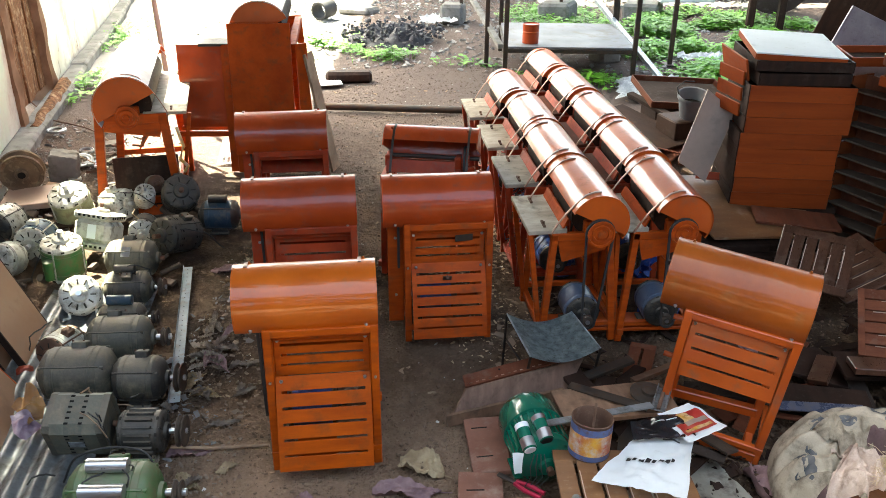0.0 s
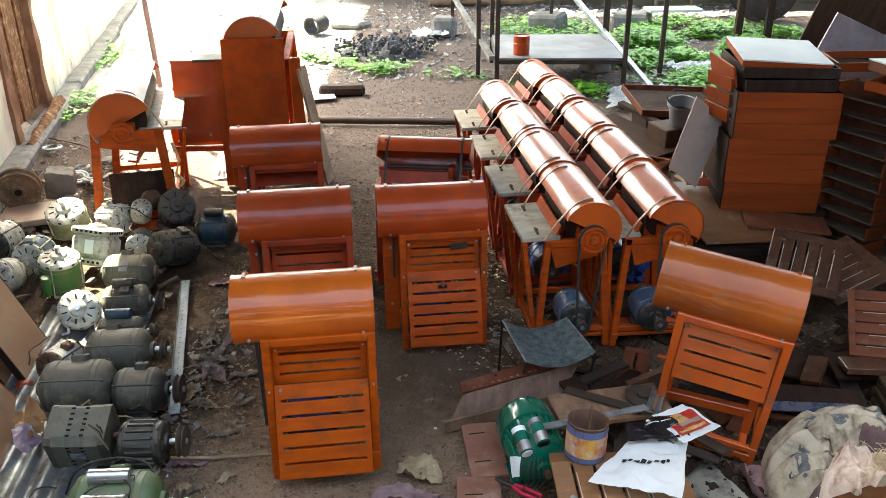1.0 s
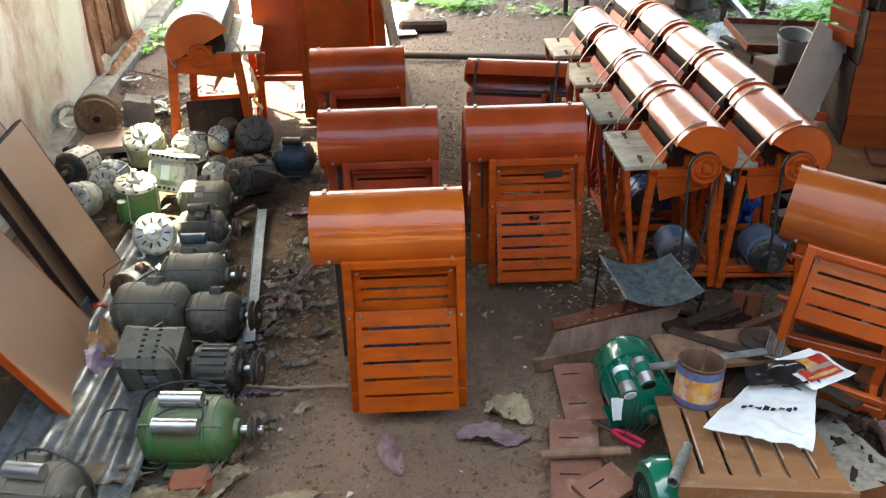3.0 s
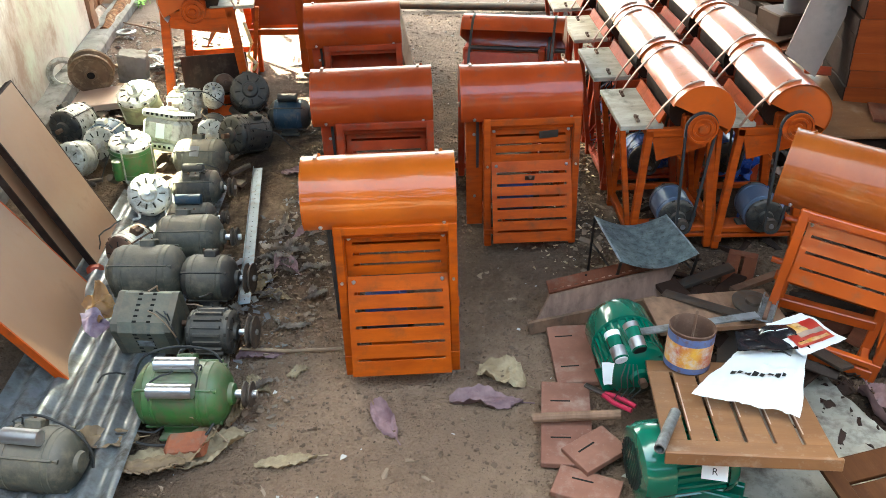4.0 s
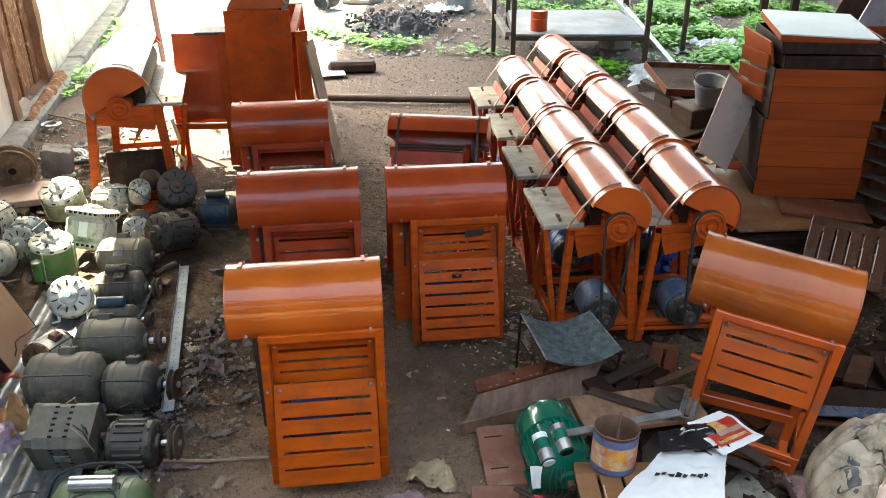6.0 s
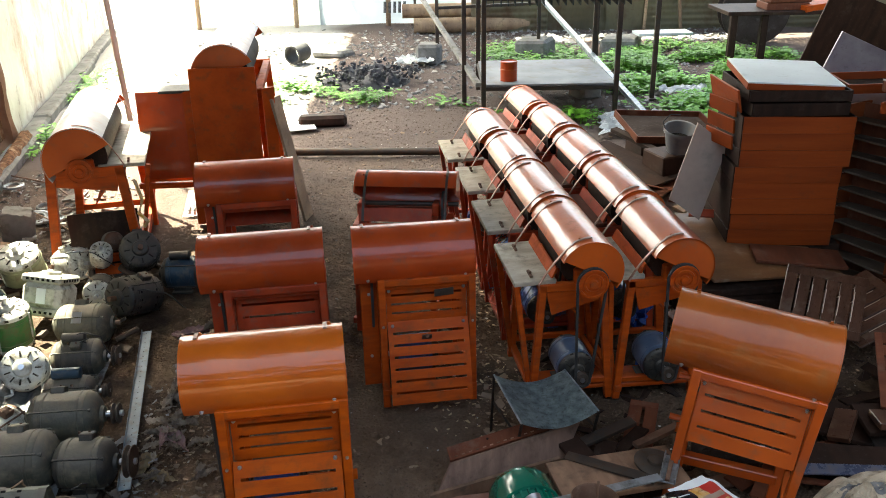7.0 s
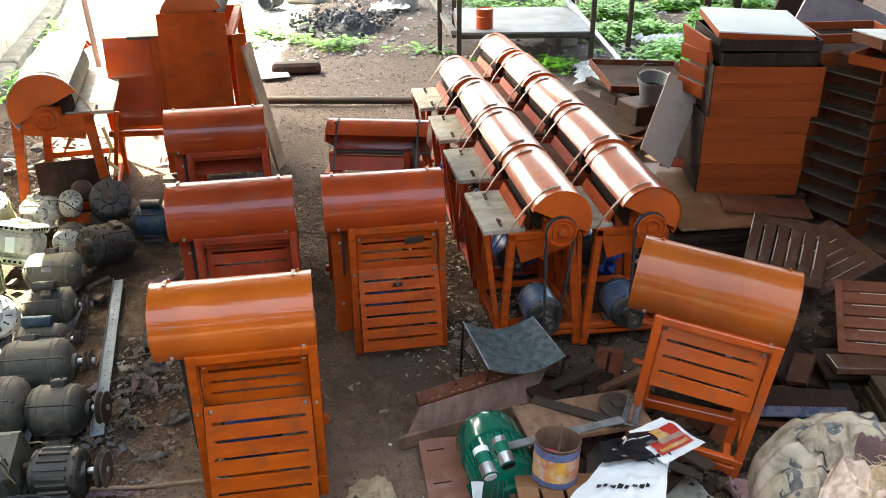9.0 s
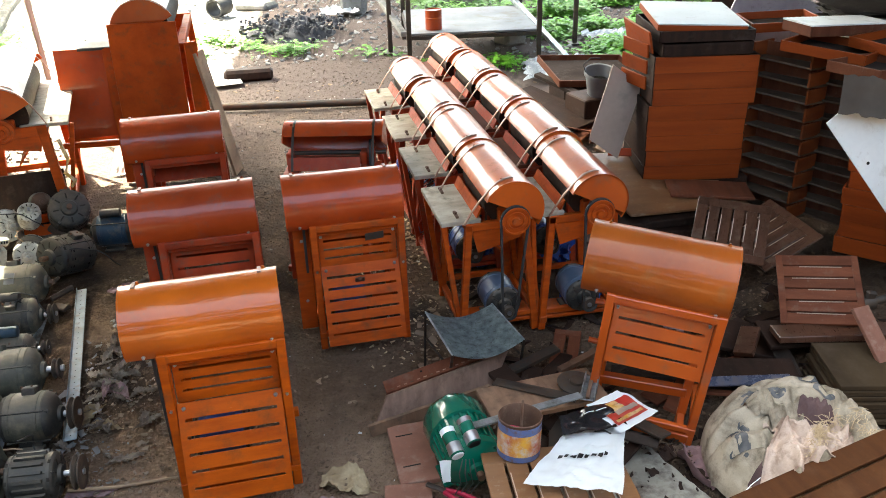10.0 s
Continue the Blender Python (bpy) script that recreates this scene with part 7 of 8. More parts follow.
# ---- leaves and litter ----
grey_leaf = mat("grey_dry_leaf", (0.27, 0.22, 0.17), (0.12, 0.09, 0.068), 0.8, 0, 14, 80, 0.4, 0.3)
brown_leaf = mat("brown_dry_leaf", (0.22, 0.145, 0.07), (0.10, 0.062, 0.035), 0.7, 0, 14, 80, 0.4, 0.25)
def leaf(name, p, ln, w, ang, material, curl, label, seed=0):
    """A dry crumpled leaf: ragged outline, a raised midrib, ribs and a curled rim."""
    bm = fresh()
    n, k = 22, 7
    rows = []
    for i in range(n + 1):
        u = i / n
        ww = w * math.sin(math.pi * min(u * 0.93 + 0.04, 1)) ** 0.75
        row = []
        for j in range(-k, k + 1):
            s = j / k
            edge = 1 + 0.12 * noise.noise((u * 6 + seed, 3.0 * (s > 0), seed)) * abs(s)
            rib = 0.0035 * math.sin(u * 42 + abs(s) * 9) * (0.3 + abs(s))
            crumple = min(0.030, 0.3 * w) * noise.noise((u * 3.4 + seed * 3.1, s * 1.5, seed)) + min(0.014, 0.12 * w) * noise.noise((u * 9 + seed, s * 4, 1 + seed))
            zz = 0.45 * curl * abs(s) ** 1.6 * ww * (1 + 0.6 * math.sin(u * 4 + seed)) + crumple + rib
            row.append(bm.verts.new((ln * (u - 0.5), ww * s * 0.55 * edge + 0.16 * w * math.sin(u * 3 + seed), max(zz, -0.002) + 0.006)))
        rows.append(row)
    for a, b in zip(rows, rows[1:]):
        for j in range(2 * k):
            bm.faces.new((a[j], a[j + 1], b[j + 1], b[j]))
    cyl(bm, (ln * 0.48, 0.16 * w * math.sin(3 + seed), 0.008), (ln * 0.66, 0.2 * w * math.sin(3 + seed), 0.004), 0.0025, 5)
    return solid(name, bm, material, label, "leaf", pose(*p, 0, 0, ang), group="dry leaves")


for k, (x, y, ln, w, a, mt, c) in enumerate([(-0.08, 2.55, 0.22, 0.15, -20, dry_leaf, 0.5), (-0.13, 2.42, 0.30, 0.10, 8, purple_leaf, 0.6), (-0.49, 2.30, 0.24, 0.08, -52, purple_leaf, 0.7), (-0.79, 2.07, 0.24, 0.06, 18, dry_leaf, 0.7),
                                            (-0.87, 2.53, 0.1, 0.05, 30, dry_leaf, 0.6), (-1.05, 2.10, 0.26, 0.1, 40, dry_leaf, 0.6), (-1.25, 2.02, 0.3, 0.1, 0, dry_leaf, 0.5), (1.28, 2.50, 0.27, 0.15, 100, purple_leaf, 1.2), (-1.68, 2.72, 0.16, 0.12, 20, dry_leaf, 0.9),
                                            (-1.70, 2.66, 0.15, 0.12, 70, purple_leaf, 0.7), (-1.32, 4.28, 0.22, 0.08, 10, purple_leaf, 0.7), (-1.18, 3.12, 0.16, 0.07, 60, dry_leaf, 0.8), (-1.12, 3.28, 0.18, 0.07, -40, purple_leaf, 0.8), (-1.10, 3.02, 0.15, 0.06, 0, dry_leaf, 0.8),
                                            (-1.05, 2.62, 0.2, 0.07, 20, purple_leaf, 0.8), (-1.0, 2.45, 0.16, 0.06, -30, dry_leaf, 0.8), (1.42, 3.3, 0.18, 0.09, 40, dry_leaf, 0.8), (1.5, 3.45, 0.16, 0.08, 90, purple_leaf, 0.8)]):
    leaf("dry_leaf", (x, y, ground_height(x, y)), ln * 0.9, w * 0.9, a, mt, c, "curled dry " + ("brown" if mt is dry_leaf else "purplish") + " leaf on the earth", k)
rl = random.Random(61)
for k in range(44):
    x, y = -1.24 + 0.34 * rl.random() ** 1.6, rl.uniform(2.3, 4.4)
    leaf("dry_leaf", (x, y, ground_height(x, y) + rl.uniform(0, 0.03)), rl.uniform(0.06, 0.15), rl.uniform(0.018, 0.042), rl.uniform(0, 360), grey_leaf, rl.uniform(0.6, 1.3), "small curled grey-brown leaf beside the motors", 30 + k)
for k in range(8):
    x, y = rl.gauss(-1.18, 0.05), rl.gauss(3.42, 0.12)
    leaf("dry_leaf", (x, y, ground_height(x, y) + rl.uniform(0, 0.05)), rl.uniform(0.08, 0.18), rl.uniform(0.03, 0.055), rl.uniform(0, 360), (grey_leaf, grey_leaf, purple_leaf)[k % 3], rl.uniform(0.8, 1.5), "curled grey dry leaf in a small heap", 90 + k)
for x, y, ln, w, a in ((-1.10, 2.10, 0.24, 0.08, 62), (-1.22, 1.98, 0.22, 0.07, 12), (-1.42, 2.06, 0.22, 0.10, 30), (-1.02, 2.28, 0.2, 0.09, 80)):
    leaf("dry_leaf", (x, y, 0.03), ln, w, a, brown_leaf, 0.8, "large curled brown leaf lying round the motors", int(x * 10) + 9)
solid("thin_stick", tube(fresh(), [(-1.12, 2.62, 0.03), (-0.95, 2.63, 0.02), (-0.72, 2.66, 0.02)], 0.007, 6), pale_wood, "thin pale stick on the ground", "stick")
solid("iron_pipe", cyl(fresh(), (-1.35, 7.63, 0.04), (0.35, 7.52, 0.05), 0.035, 14), dark_steel, "long dark iron pipe across the yard", "pipe")
solid("cut_log", box(fresh(), (0, 0, 0), (0.5, 0.16, 0.12), None, 0.03), dark_board, "dark weathered timber block on the earth", "timber", pose(-1.17, 8.75, 0.05, 0, 0, 6))
quad_board("white_sheet", (-1.48, 8.42, 0.03), (-1.2, 8.5, 0.03), (-1.75, 9.4, 0.04), 0.01, white_board, "flat white sheet lying on the ground")


def scatter(name, n, region, size, material, label, category, seed, flat=0.5, dens=None, lift=0.0):
    """Many small broken pieces on the ground, in one mesh."""
    r2 = random.Random(seed)
    verts, faces = [], []
    k = 0
    while k < n:
        x, y = r2.uniform(region[0], region[1]), r2.uniform(region[2], region[3])
        if dens and r2.random() > dens(x, y):
            n -= 0.2
            continue
        s = size[0] + (size[1] - size[0]) * r2.random() ** 2.5
        z = ground_height(x, y) + s * flat * 0.25 + lift * r2.random()
        m = pose(x, y, z, r2.uniform(-25, 25), r2.uniform(-25, 25), r2.uniform(0, 360))
        base = len(verts)
        asp = r2.uniform(0.25, 1.0)
        for dx, dy, dz in ((-1, -1, -1), (1, -1, -1), (1, 1, -1), (-1, 1, -1), (-1, -1, 1), (1, -1, 1), (1, 1, 1), (-1, 1, 1)):
            verts.append(m @ Vector((dx * s * r2.uniform(0.1, 0.65), dy * s * asp * r2.uniform(0.08, 0.6), dz * s * flat * r2.uniform(0.2, 0.5))))
        for f in ((0, 3, 2, 1), (4, 5, 6, 7), (0, 1, 5, 4), (1, 2, 6, 5), (2, 3, 7, 6), (3, 0, 4, 7)):
            faces.append([base + i for i in f])
        k += 1
    me = bpy.data.meshes.new(name)
    me.from_pydata(verts, [], faces)
    me.materials.append(material)
    return tagged(new(name, me), label, category, kind="stuff")


soil = mat("loose_soil", (0.11, 0.074, 0.048), (0.17, 0.115, 0.078), 0.95, 0, 3, 30, 0.4, 0.2)
chip = mat("wood_chips", (0.34, 0.25, 0.17), (0.22, 0.15, 0.1), 0.9, 0, 3, 30, 0.3, 0.2)
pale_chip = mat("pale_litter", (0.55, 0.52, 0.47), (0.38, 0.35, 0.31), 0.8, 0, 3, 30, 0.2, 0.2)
ash = mat("grey_rubble", (0.30, 0.29, 0.27), (0.16, 0.15, 0.14), 0.95, 0, 2, 30, 0.4, 0.2)
scatter("soil_crumbs", 9000, (-1.3, 2.6, 1.7, 4.6), (0.003, 0.022), soil, "fine loose crumbs of soil near the machines", "soil", 31, 0.7)
scatter("grit", 14000, (-1.3, 2.4, 1.6, 3.6), (0.002, 0.009), soil, "fine grit on the earth near the machines", "grit", 77, 0.8)
scatter("soil_crumbs", 4200, (-1.3, 2.6, 3.2, 6.2), (0.003, 0.016), soil, "loose crumbs of dark soil on the floor", "soil", 1, 0.7)
scatter("straw_litter", 420, (0.02, 0.50, 3.3, 5.4), (0.006, 0.032), pale_straw, "pale straw and paper bits littered under the row", "litter", 17, 0.25)
scatter("wood_chips", 900, (-1.25, 2.4, 1.7, 8.5), (0.008, 0.05), chip, "scattered wood chips and straw on the floor", "wood chips", 2, 0.2)
scatter("lane_pebbles", 7000, (-1.3, 1.4, 4.0, 9.6), (0.004, 0.020), mat("lane_clods", (0.125, 0.095, 0.074), (0.088, 0.066, 0.051), 0.95, 0, 3, 30, 0.4, 0.2), "small clods and pebbles trodden into the lane", "pebbles", 91, 0.7)
scatter("lane_stones", 420, (-1.3, 1.4, 3.6, 9.6), (0.006, 0.03), ash, "grey stones and chips on the lane", "stones", 92, 0.6)
scatter("grey_flakes", 200, (-1.36, -0.95, 2.5, 4.4), (0.01, 0.05), mat("grey_flakes", (0.26, 0.245, 0.235), (0.10, 0.09, 0.082), 0.7, 0, 5, 40, 0.3, 0.2), "grey flakes and broken bits beside the metal strip", "debris", 93, 0.12, lambda x, y: 0.35 + 0.65 * (noise.noise((x * 3, y * 3, 2)) > 0), 0.03)
scatter("wood_shavings", 420, (0.22, 0.62, 3.1, 4.9), (0.01, 0.06), chip, "pale wood shavings on the earth beside the row", "wood shavings", 33, 0.15, None, 0.01)
scatter("pale_litter", 380, (-1.25, 2.3, 1.8, 9), (0.006, 0.026), pale_chip, "small pale bits of litter on the floor", "litter", 3, 0.3)
scatter("leaf_litter", 700, (-1.28, -0.85, 2.2, 4.4), (0.008, 0.035), mat("dark_leaf_litter", (0.17, 0.125, 0.09), (0.26, 0.20, 0.15), 0.9, 0, 4, 40, 0.3, 0.2), "dark leaf litter beside the motors", "leaf litter", 4, 0.4)
scatter("sheet_debris", 260, (0.88, 1.28, 2.0, 2.7), (0.008, 0.06), dark_board, "dark bits lying on the dirty sheet", "debris", 14, 0.2, None, 0.03)
scatter("wood_scrap", 260, (0.55, 2.6, 2.2, 4.2), (0.02, 0.14), dark_board, "dark broken wood scrap under the machines", "wood scrap", 5, 0.25)
scatter("wall_rubble", 1100, (-3.6, -2.3, 4.4, 7.2), (0.010, 0.045), ash, "grey rubble and bits along the wall", "rubble", 6, 0.5)

# ---- back yard ----
def back_dens(x, y):
    return min(max(0.5 + 0.9 * noise.noise((x * 0.5, y * 0.5, 2)), 0.05), 1) * (0.25 if x < -1.4 else 1.0)


scatter("yard_rubble", 6500, (-4.0, 5.0, 9.3, 15.5), (0.012, 0.08), ash, "grey rubble, ash and broken stone in the back yard", "rubble", 7, 0.5, back_dens)
scatter("fence_litter", 420, (1.3, 5.4, 13.75, 14.5), (0.03, 0.22), pale_chip, "pale sunlit litter along the foot of the fence", "litter", 18, 0.2)
scatter("yard_litter", 420, (-3.2, 3.2, 10.2, 15.3), (0.015, 0.13), pale_chip, "pale paper and plastic litter in the back yard", "litter", 8, 0.15, lambda x, y: 0.25 + 0.75 * (x < 0))


def weeds(name, n, dens, seed, region, label):
    """Low leafy weeds: short stems with several leaf blades each, in one mesh."""
    r2 = random.Random(seed)
    verts, faces = [], []
    made = 0
    tries = 0
    while made < n and tries < n * 30:
        tries += 1
        x, y = r2.uniform(region[0], region[1]), r2.uniform(region[2], region[3])
        d = dens(x, y)
        if r2.random() > d:
            continue
        made += 1
        h = r2.uniform(0.04, 0.16) * (0.6 + 0.6 * d)
        for k in range(r2.randint(4, 7)):
            a = r2.uniform(0, 6.28)
            zz = ground_height(x, y) + h * r2.uniform(0.4, 1.0)
            s = r2.uniform(0.018, 0.042)
            c = Vector((x + math.cos(a) * s * 1.3, y + math.sin(a) * s * 1.3, zz))
            u = Vector((math.cos(a), math.sin(a), r2.uniform(-0.3, 0.4))).normalized() * s
            v = Vector((-math.sin(a), math.cos(a), r2.uniform(-0.3, 0.3))).normalized() * s * 0.62
            b = len(verts)
            verts.extend((c - u, c + v, c + u, c - v))
            faces.append((b, b + 1, b + 2, b + 3))
        b = len(verts)
        verts.extend(((x - 0.003, y, ground_height(x, y) - 0.01), (x + 0.003, y, ground_height(x, y) - 0.01), (x, y, ground_height(x, y) + h)))
        faces.append((b, b + 1, b + 2))
    me = bpy.data.meshes.new(name)
    me.from_pydata(verts, [], faces)
    me.materials.append(weed_mat)
    return tagged(new(name, me), label, "weeds", kind="stuff")


weed_mat = mat("weed_leaves", (0.15, 0.37, 0.022), (0.065, 0.20, 0.010), 0.5, 0, 2.5, 30, 0.0, 0.25)
weed_mat.node_tree.nodes["Principled BSDF"].inputs["Transmission Weight"].default_value = 0.0


def blob(x, y, cx, cy, rx, ry):
    return max(0.0, 1 - ((x - cx) / rx) ** 2 - ((y - cy) / ry) ** 2)


def right_patch(x, y):
    return min(1, blob(x, y, 3.6, 11.0, 1.9, 2.6) * (0.30 + 2.1 * noise.noise((x * 1.6, y * 1.6, 9))) * 1.8)


def left_patch(x, y):
    return min(1, max((0.5 + 1.4 * noise.noise((x * 2.2, y * 2.2, 3))) * blob(x, y, -0.95, 9.95, 0.6, 0.42), (0.3 + 1.4 * noise.noise((x * 2.2, y * 2.2, 3))) * blob(x, y, -1.75, 10.6, 0.65, 1.0), 0.25 * blob(x, y, 0.1, 9.6, 0.5, 0.3), 0.5 * blob(x, y, 1.3, 8.8, 0.9, 0.4), 0.6 * blob(x, y, 1.4, 12.6, 0.9, 1.2)))


def wall_patch(x, y):
    return 0.4 * max(blob(x, y, -3.85, 8.4, 0.25, 0.9), 0.8 * blob(x, y, -4.5, 11.0, 0.3, 2.0))


weeds("weed_patch", 5200, right_patch, 21, (1.6, 5.6, 8.3, 13.8), "bright green low weeds in the back yard")
weeds("weed_patch", 1000, left_patch, 22, (-2.3, 2.4, 8.2, 13.9), "green weeds round a heap of black ash")
weeds("weed_patch", 240, wall_patch, 23, (-5.0, -3.4, 6.8, 13.0), "sparse weeds at the foot of the wall")


def heap(name, cx, cy, rx, ry, h, material, label, category, seed):
    bm = fresh()
    n = 26
    gv = []
    for j in range(n + 1):
        row = []
        for i in range(n + 1):
            u, v = 2 * i / n - 1, 2 * j / n - 1
            d = max(0, 1 - u * u - v * v)
            x, y = cx + u * rx, cy + v * ry
            z = ground_height(x, y) - 0.02 + h * d * (0.7 + 0.7 * noise.noise((x * 5 + seed, y * 5, seed))) + 0.05 * d * noise.noise((x * 16, y * 16, seed))
            row.append(bm.verts.new((x, y, z)))
        gv.append(row)
    for j in range(n):
        for i in range(n):
            bm.faces.new((gv[j][i], gv[j][i + 1], gv[j + 1][i + 1], gv[j + 1][i]))
    return solid(name, bm, material, label, category, kind="stuff")


heap("ash_heap", -0.92, 10.95, 0.62, 0.55, 0.26, mat("black_ash", (0.02, 0.02, 0.024), (0.05, 0.05, 0.056), 0.7, 0, 9, 40, 0.8, 0.2), "heap of black charred rubbish among weeds", "heap", 3)
solid("broken_pipe", lathe(fresh(), [(0, 0.13), (0.3, 0.14), (0.3, 0.115), (0.0, 0.105), (0, 0.13)], (-2.05, 12.2, 0.13), (0.4, 1, 0.05), 24), rubber, "short black pipe end in the rubble", "pipe")
for x, y, s, mt in [(-0.1, 12.2, (0.34, 0.34, 0.3), concrete), (1.45, 12.6, (0.5, 0.4, 0.28), concrete), (2.75, 12.8, (0.55, 0.4, 0.26), concrete), (1.75, 9.9, (0.3, 0.3, 0.2), concrete), (-1.55, 12.9, (0.55, 0.4, 0.12), concrete), (2.0, 10.3, (0.35, 0.3, 0.18), concrete)]:
    solid("stone_block", box(fresh(), (0, 0, 0), s, None, 0.04), mt, "rough grey stone block in the yard", "stone", pose(x, y, s[2] / 2 - 0.03, random.uniform(-4, 4), random.uniform(-4, 4), random.uniform(-30, 30)))

# tables with pipe posts
def pipe_table(x0, x1, y0, y1, z, post_top):
    th = thing("steel_rack", pose(0, 0, 0), "rusty steel rack table with tall posts and flat top", "table")
    part("top", box(fresh(), ((x0 + x1) / 2, (y0 + y1) / 2, z), (x1 - x0, y1 - y0, 0.02), None, 0.004), rack_top, th, "dusty grey sheet top")
    for a, b in (((x0, y0), (x1, y0)), ((x1, y0), (x1, y1)), ((x1, y1), (x0, y1)), ((x0, y1), (x0, y0))):
        part("rail", beam(fresh(), (*a, z - 0.035), (*b, z - 0.035), 0.04, 0.04), dark_steel, th)
    for x, y in ((x0, y0), (x1, y0), (x1, y1), (x0, y1)):
        part("post", beam(fresh(), (x, y, -0.03), (x, y, post_top), 0.05, 0.05), dark_steel, th)
    return th


rack = pipe_table(0.52, 1.92, 9.0, 10.4, 0.33, 1.9)
for y in (9.0, 10.4):
    part("upper_rail", beam(fresh(), (0.52, y, 1.22), (1.92, y, 1.22), 0.05, 0.05), dark_steel, rack)
for x in (0.52, 1.92):
    part("upper_rail", beam(fresh(), (x, 9.0, 1.22), (x, 10.4, 1.22), 0.05, 0.05), dark_steel, rack)
channel_dark = mat("dark_zinc_channel", (0.045, 0.055, 0.050), (0.018, 0.020, 0.018), 0.6, 0.0, 5, 40, 0.1, 0.35, (1, 0.2, 1), dirt=(0.12, 0.13, 0.12), dirt_amount=0.14, spec=0.12)
def channel(x, y, z, turn, ln=2.3, w=0.062):
    bm = box(fresh(), (0, 0, 0.03), (w, ln, 0.004))
    for s in (-1, 1):
        box(bm, (s * w / 2, 0, 0), (0.004, ln, 0.062))
    solid("metal_channel", bm, channel_dark, "dark zinc channel stacked on the rack", "metal channel", pose(x, y, z, 0, 0, turn), group="channels on the rack")


for k in range(20):
    channel(0.60 + 0.0665 * k, 9.25 + random.uniform(-0.02, 0.02), 1.276, -3.4 + random.uniform(-0.15, 0.15))
for x, turn in ((0.78, -7), (1.02, -1.5), (1.20, -2.5), (1.62, -4), (1.70, -4.5), (1.86, -3.4)):
    channel(x, 9.28, 1.34, turn)
can = thing("red_tin", pose(0.80, 9.2, 0.342), "red-brown paint tin on the rack table", "tin")
part("can", lathe(fresh(), [(0, 0.001), (0.001, 0.09), (0.2, 0.09), (0.205, 0.093), (0.21, 0.088), (0.2, 0.084), (0.19, 0.001)], (0, 0, 0), (0, 0, 1), 28), red_paint, can)
part("band", lathe(fresh(), [(0.12, 0.09), (0.125, 0.093), (0.13, 0.09)], (0, 0, 0), (0, 0, 1), 28, False), orange, can)
for x, y, top in [(0.33, 9.6, 2.4), (2.48, 9.68, 3.4), (0.02, 12.2, 2.4), (1.49, 12.55, 2.4), (-0.40, 16.0, 3), (2.2, 11.8, 2.6)]:
    th = thing("steel_post", pose(x, y, -0.03), "dark rusty steel post set in the yard", "post")
    part("post", box(fresh(), (0, 0, top / 2), (0.05, 0.05, top), None, 0.004), dark_steel, th)
    part("foot_plate", box(fresh(), (0, 0, 0.04), (0.16, 0.16, 0.02), None, 0.003), dark_steel, th)
solid("slanting_rail", beam(fresh(), (0.46, 8.9, 0.36), (-0.5, 15.5, 0.9), 0.06, 0.05), concrete, "long pale slanting timber on the racks", "rail")
solid("slanting_rail", beam(fresh(), (2.15, 8.6, 0.1), (1.35, 14.0, 1.0), 0.06, 0.05), galv, "long grey slanting pipe rail", "rail")
solid("cross_rail", beam(fresh(), (0.0, 12.2, 0.75), (1.5, 12.55, 0.75), 0.04, 0.04), dark_steel, "thin steel cross rail between posts", "rail")
sheet_patch("white_bag", [(2.6, 9.7, 0.05), (3.1, 9.65, 0.05), (3.15, 9.95, 0.08), (2.65, 10.0, 0.06)], cloth_white, "white plastic bag on the weeds", "bag", 0.004, 0.09, 12, 12)
sheet_patch("clear_sheet", [(1.6, 8.0, 0.05), (2.2, 8.0, 0.05), (2.3, 8.6, 0.1), (1.7, 8.7, 0.06)], clear_film, "crumpled cloudy plastic film on the ground", "plastic film", 0.003, 0.12, 14, 14)
sheet_patch("white_bag", [(-0.55, 11.8, 0.05), (0.0, 11.8, 0.05), (-0.05, 12.3, 0.08), (-0.6, 12.2, 0.06)], cloth_white, "pale torn plastic bag in the rubble", "bag", 0.004, 0.09, 12, 15)

# far fence, tarpaulin
def wavy_wall(name, x0, x1, y, z1, material, label, category, amp, pitch, skew=0.0, sag=0.0):
    bm = fresh()
    n = int((x1 - x0) / pitch * 8)
    nz = 10
    gv = [[bm.verts.new((x0 + (x1 - x0) * i / n, y + skew * i / n + amp * math.sin(2 * math.pi * i / 8) + sag * noise.noise((i * 0.02, j * 0.3, 5)), z1 * j / nz)) for i in range(n + 1)] for j in range(nz + 1)]
    for j in range(nz):
        for i in range(n):
            bm.faces.new((gv[j][i], gv[j][i + 1], gv[j + 1][i + 1], gv[j + 1][i]))
    bmesh.ops.solidify(bm, geom=bm.faces[:], thickness=0.01)
    return solid(name, bm, material, label, category, kind="structure")


def level_ribs(x0, x1, y, z1, amp=0.012, pitch=0.1):
    """A corrugated sheet on its side: the ribs run level."""
    bm = fresh()
    nz, nx = int(z1 / pitch * 8), 12
    gv = [[bm.verts.new((x0 + (x1 - x0) * i / nx, y + amp * math.sin(2 * math.pi * j / 8) + 0.05 * noise.noise((x0 + i * 0.2, j * 0.03, 2)), z1 * j / nz)) for i in range(nx + 1)] for j in range(nz + 1)]
    for j in range(nz):
        for i in range(nx):
            bm.faces.new((gv[j][i], gv[j][i + 1], gv[j + 1][i + 1], gv[j + 1][i]))
    bmesh.ops.solidify(bm, geom=bm.faces[:], thickness=0.004)
    return bm


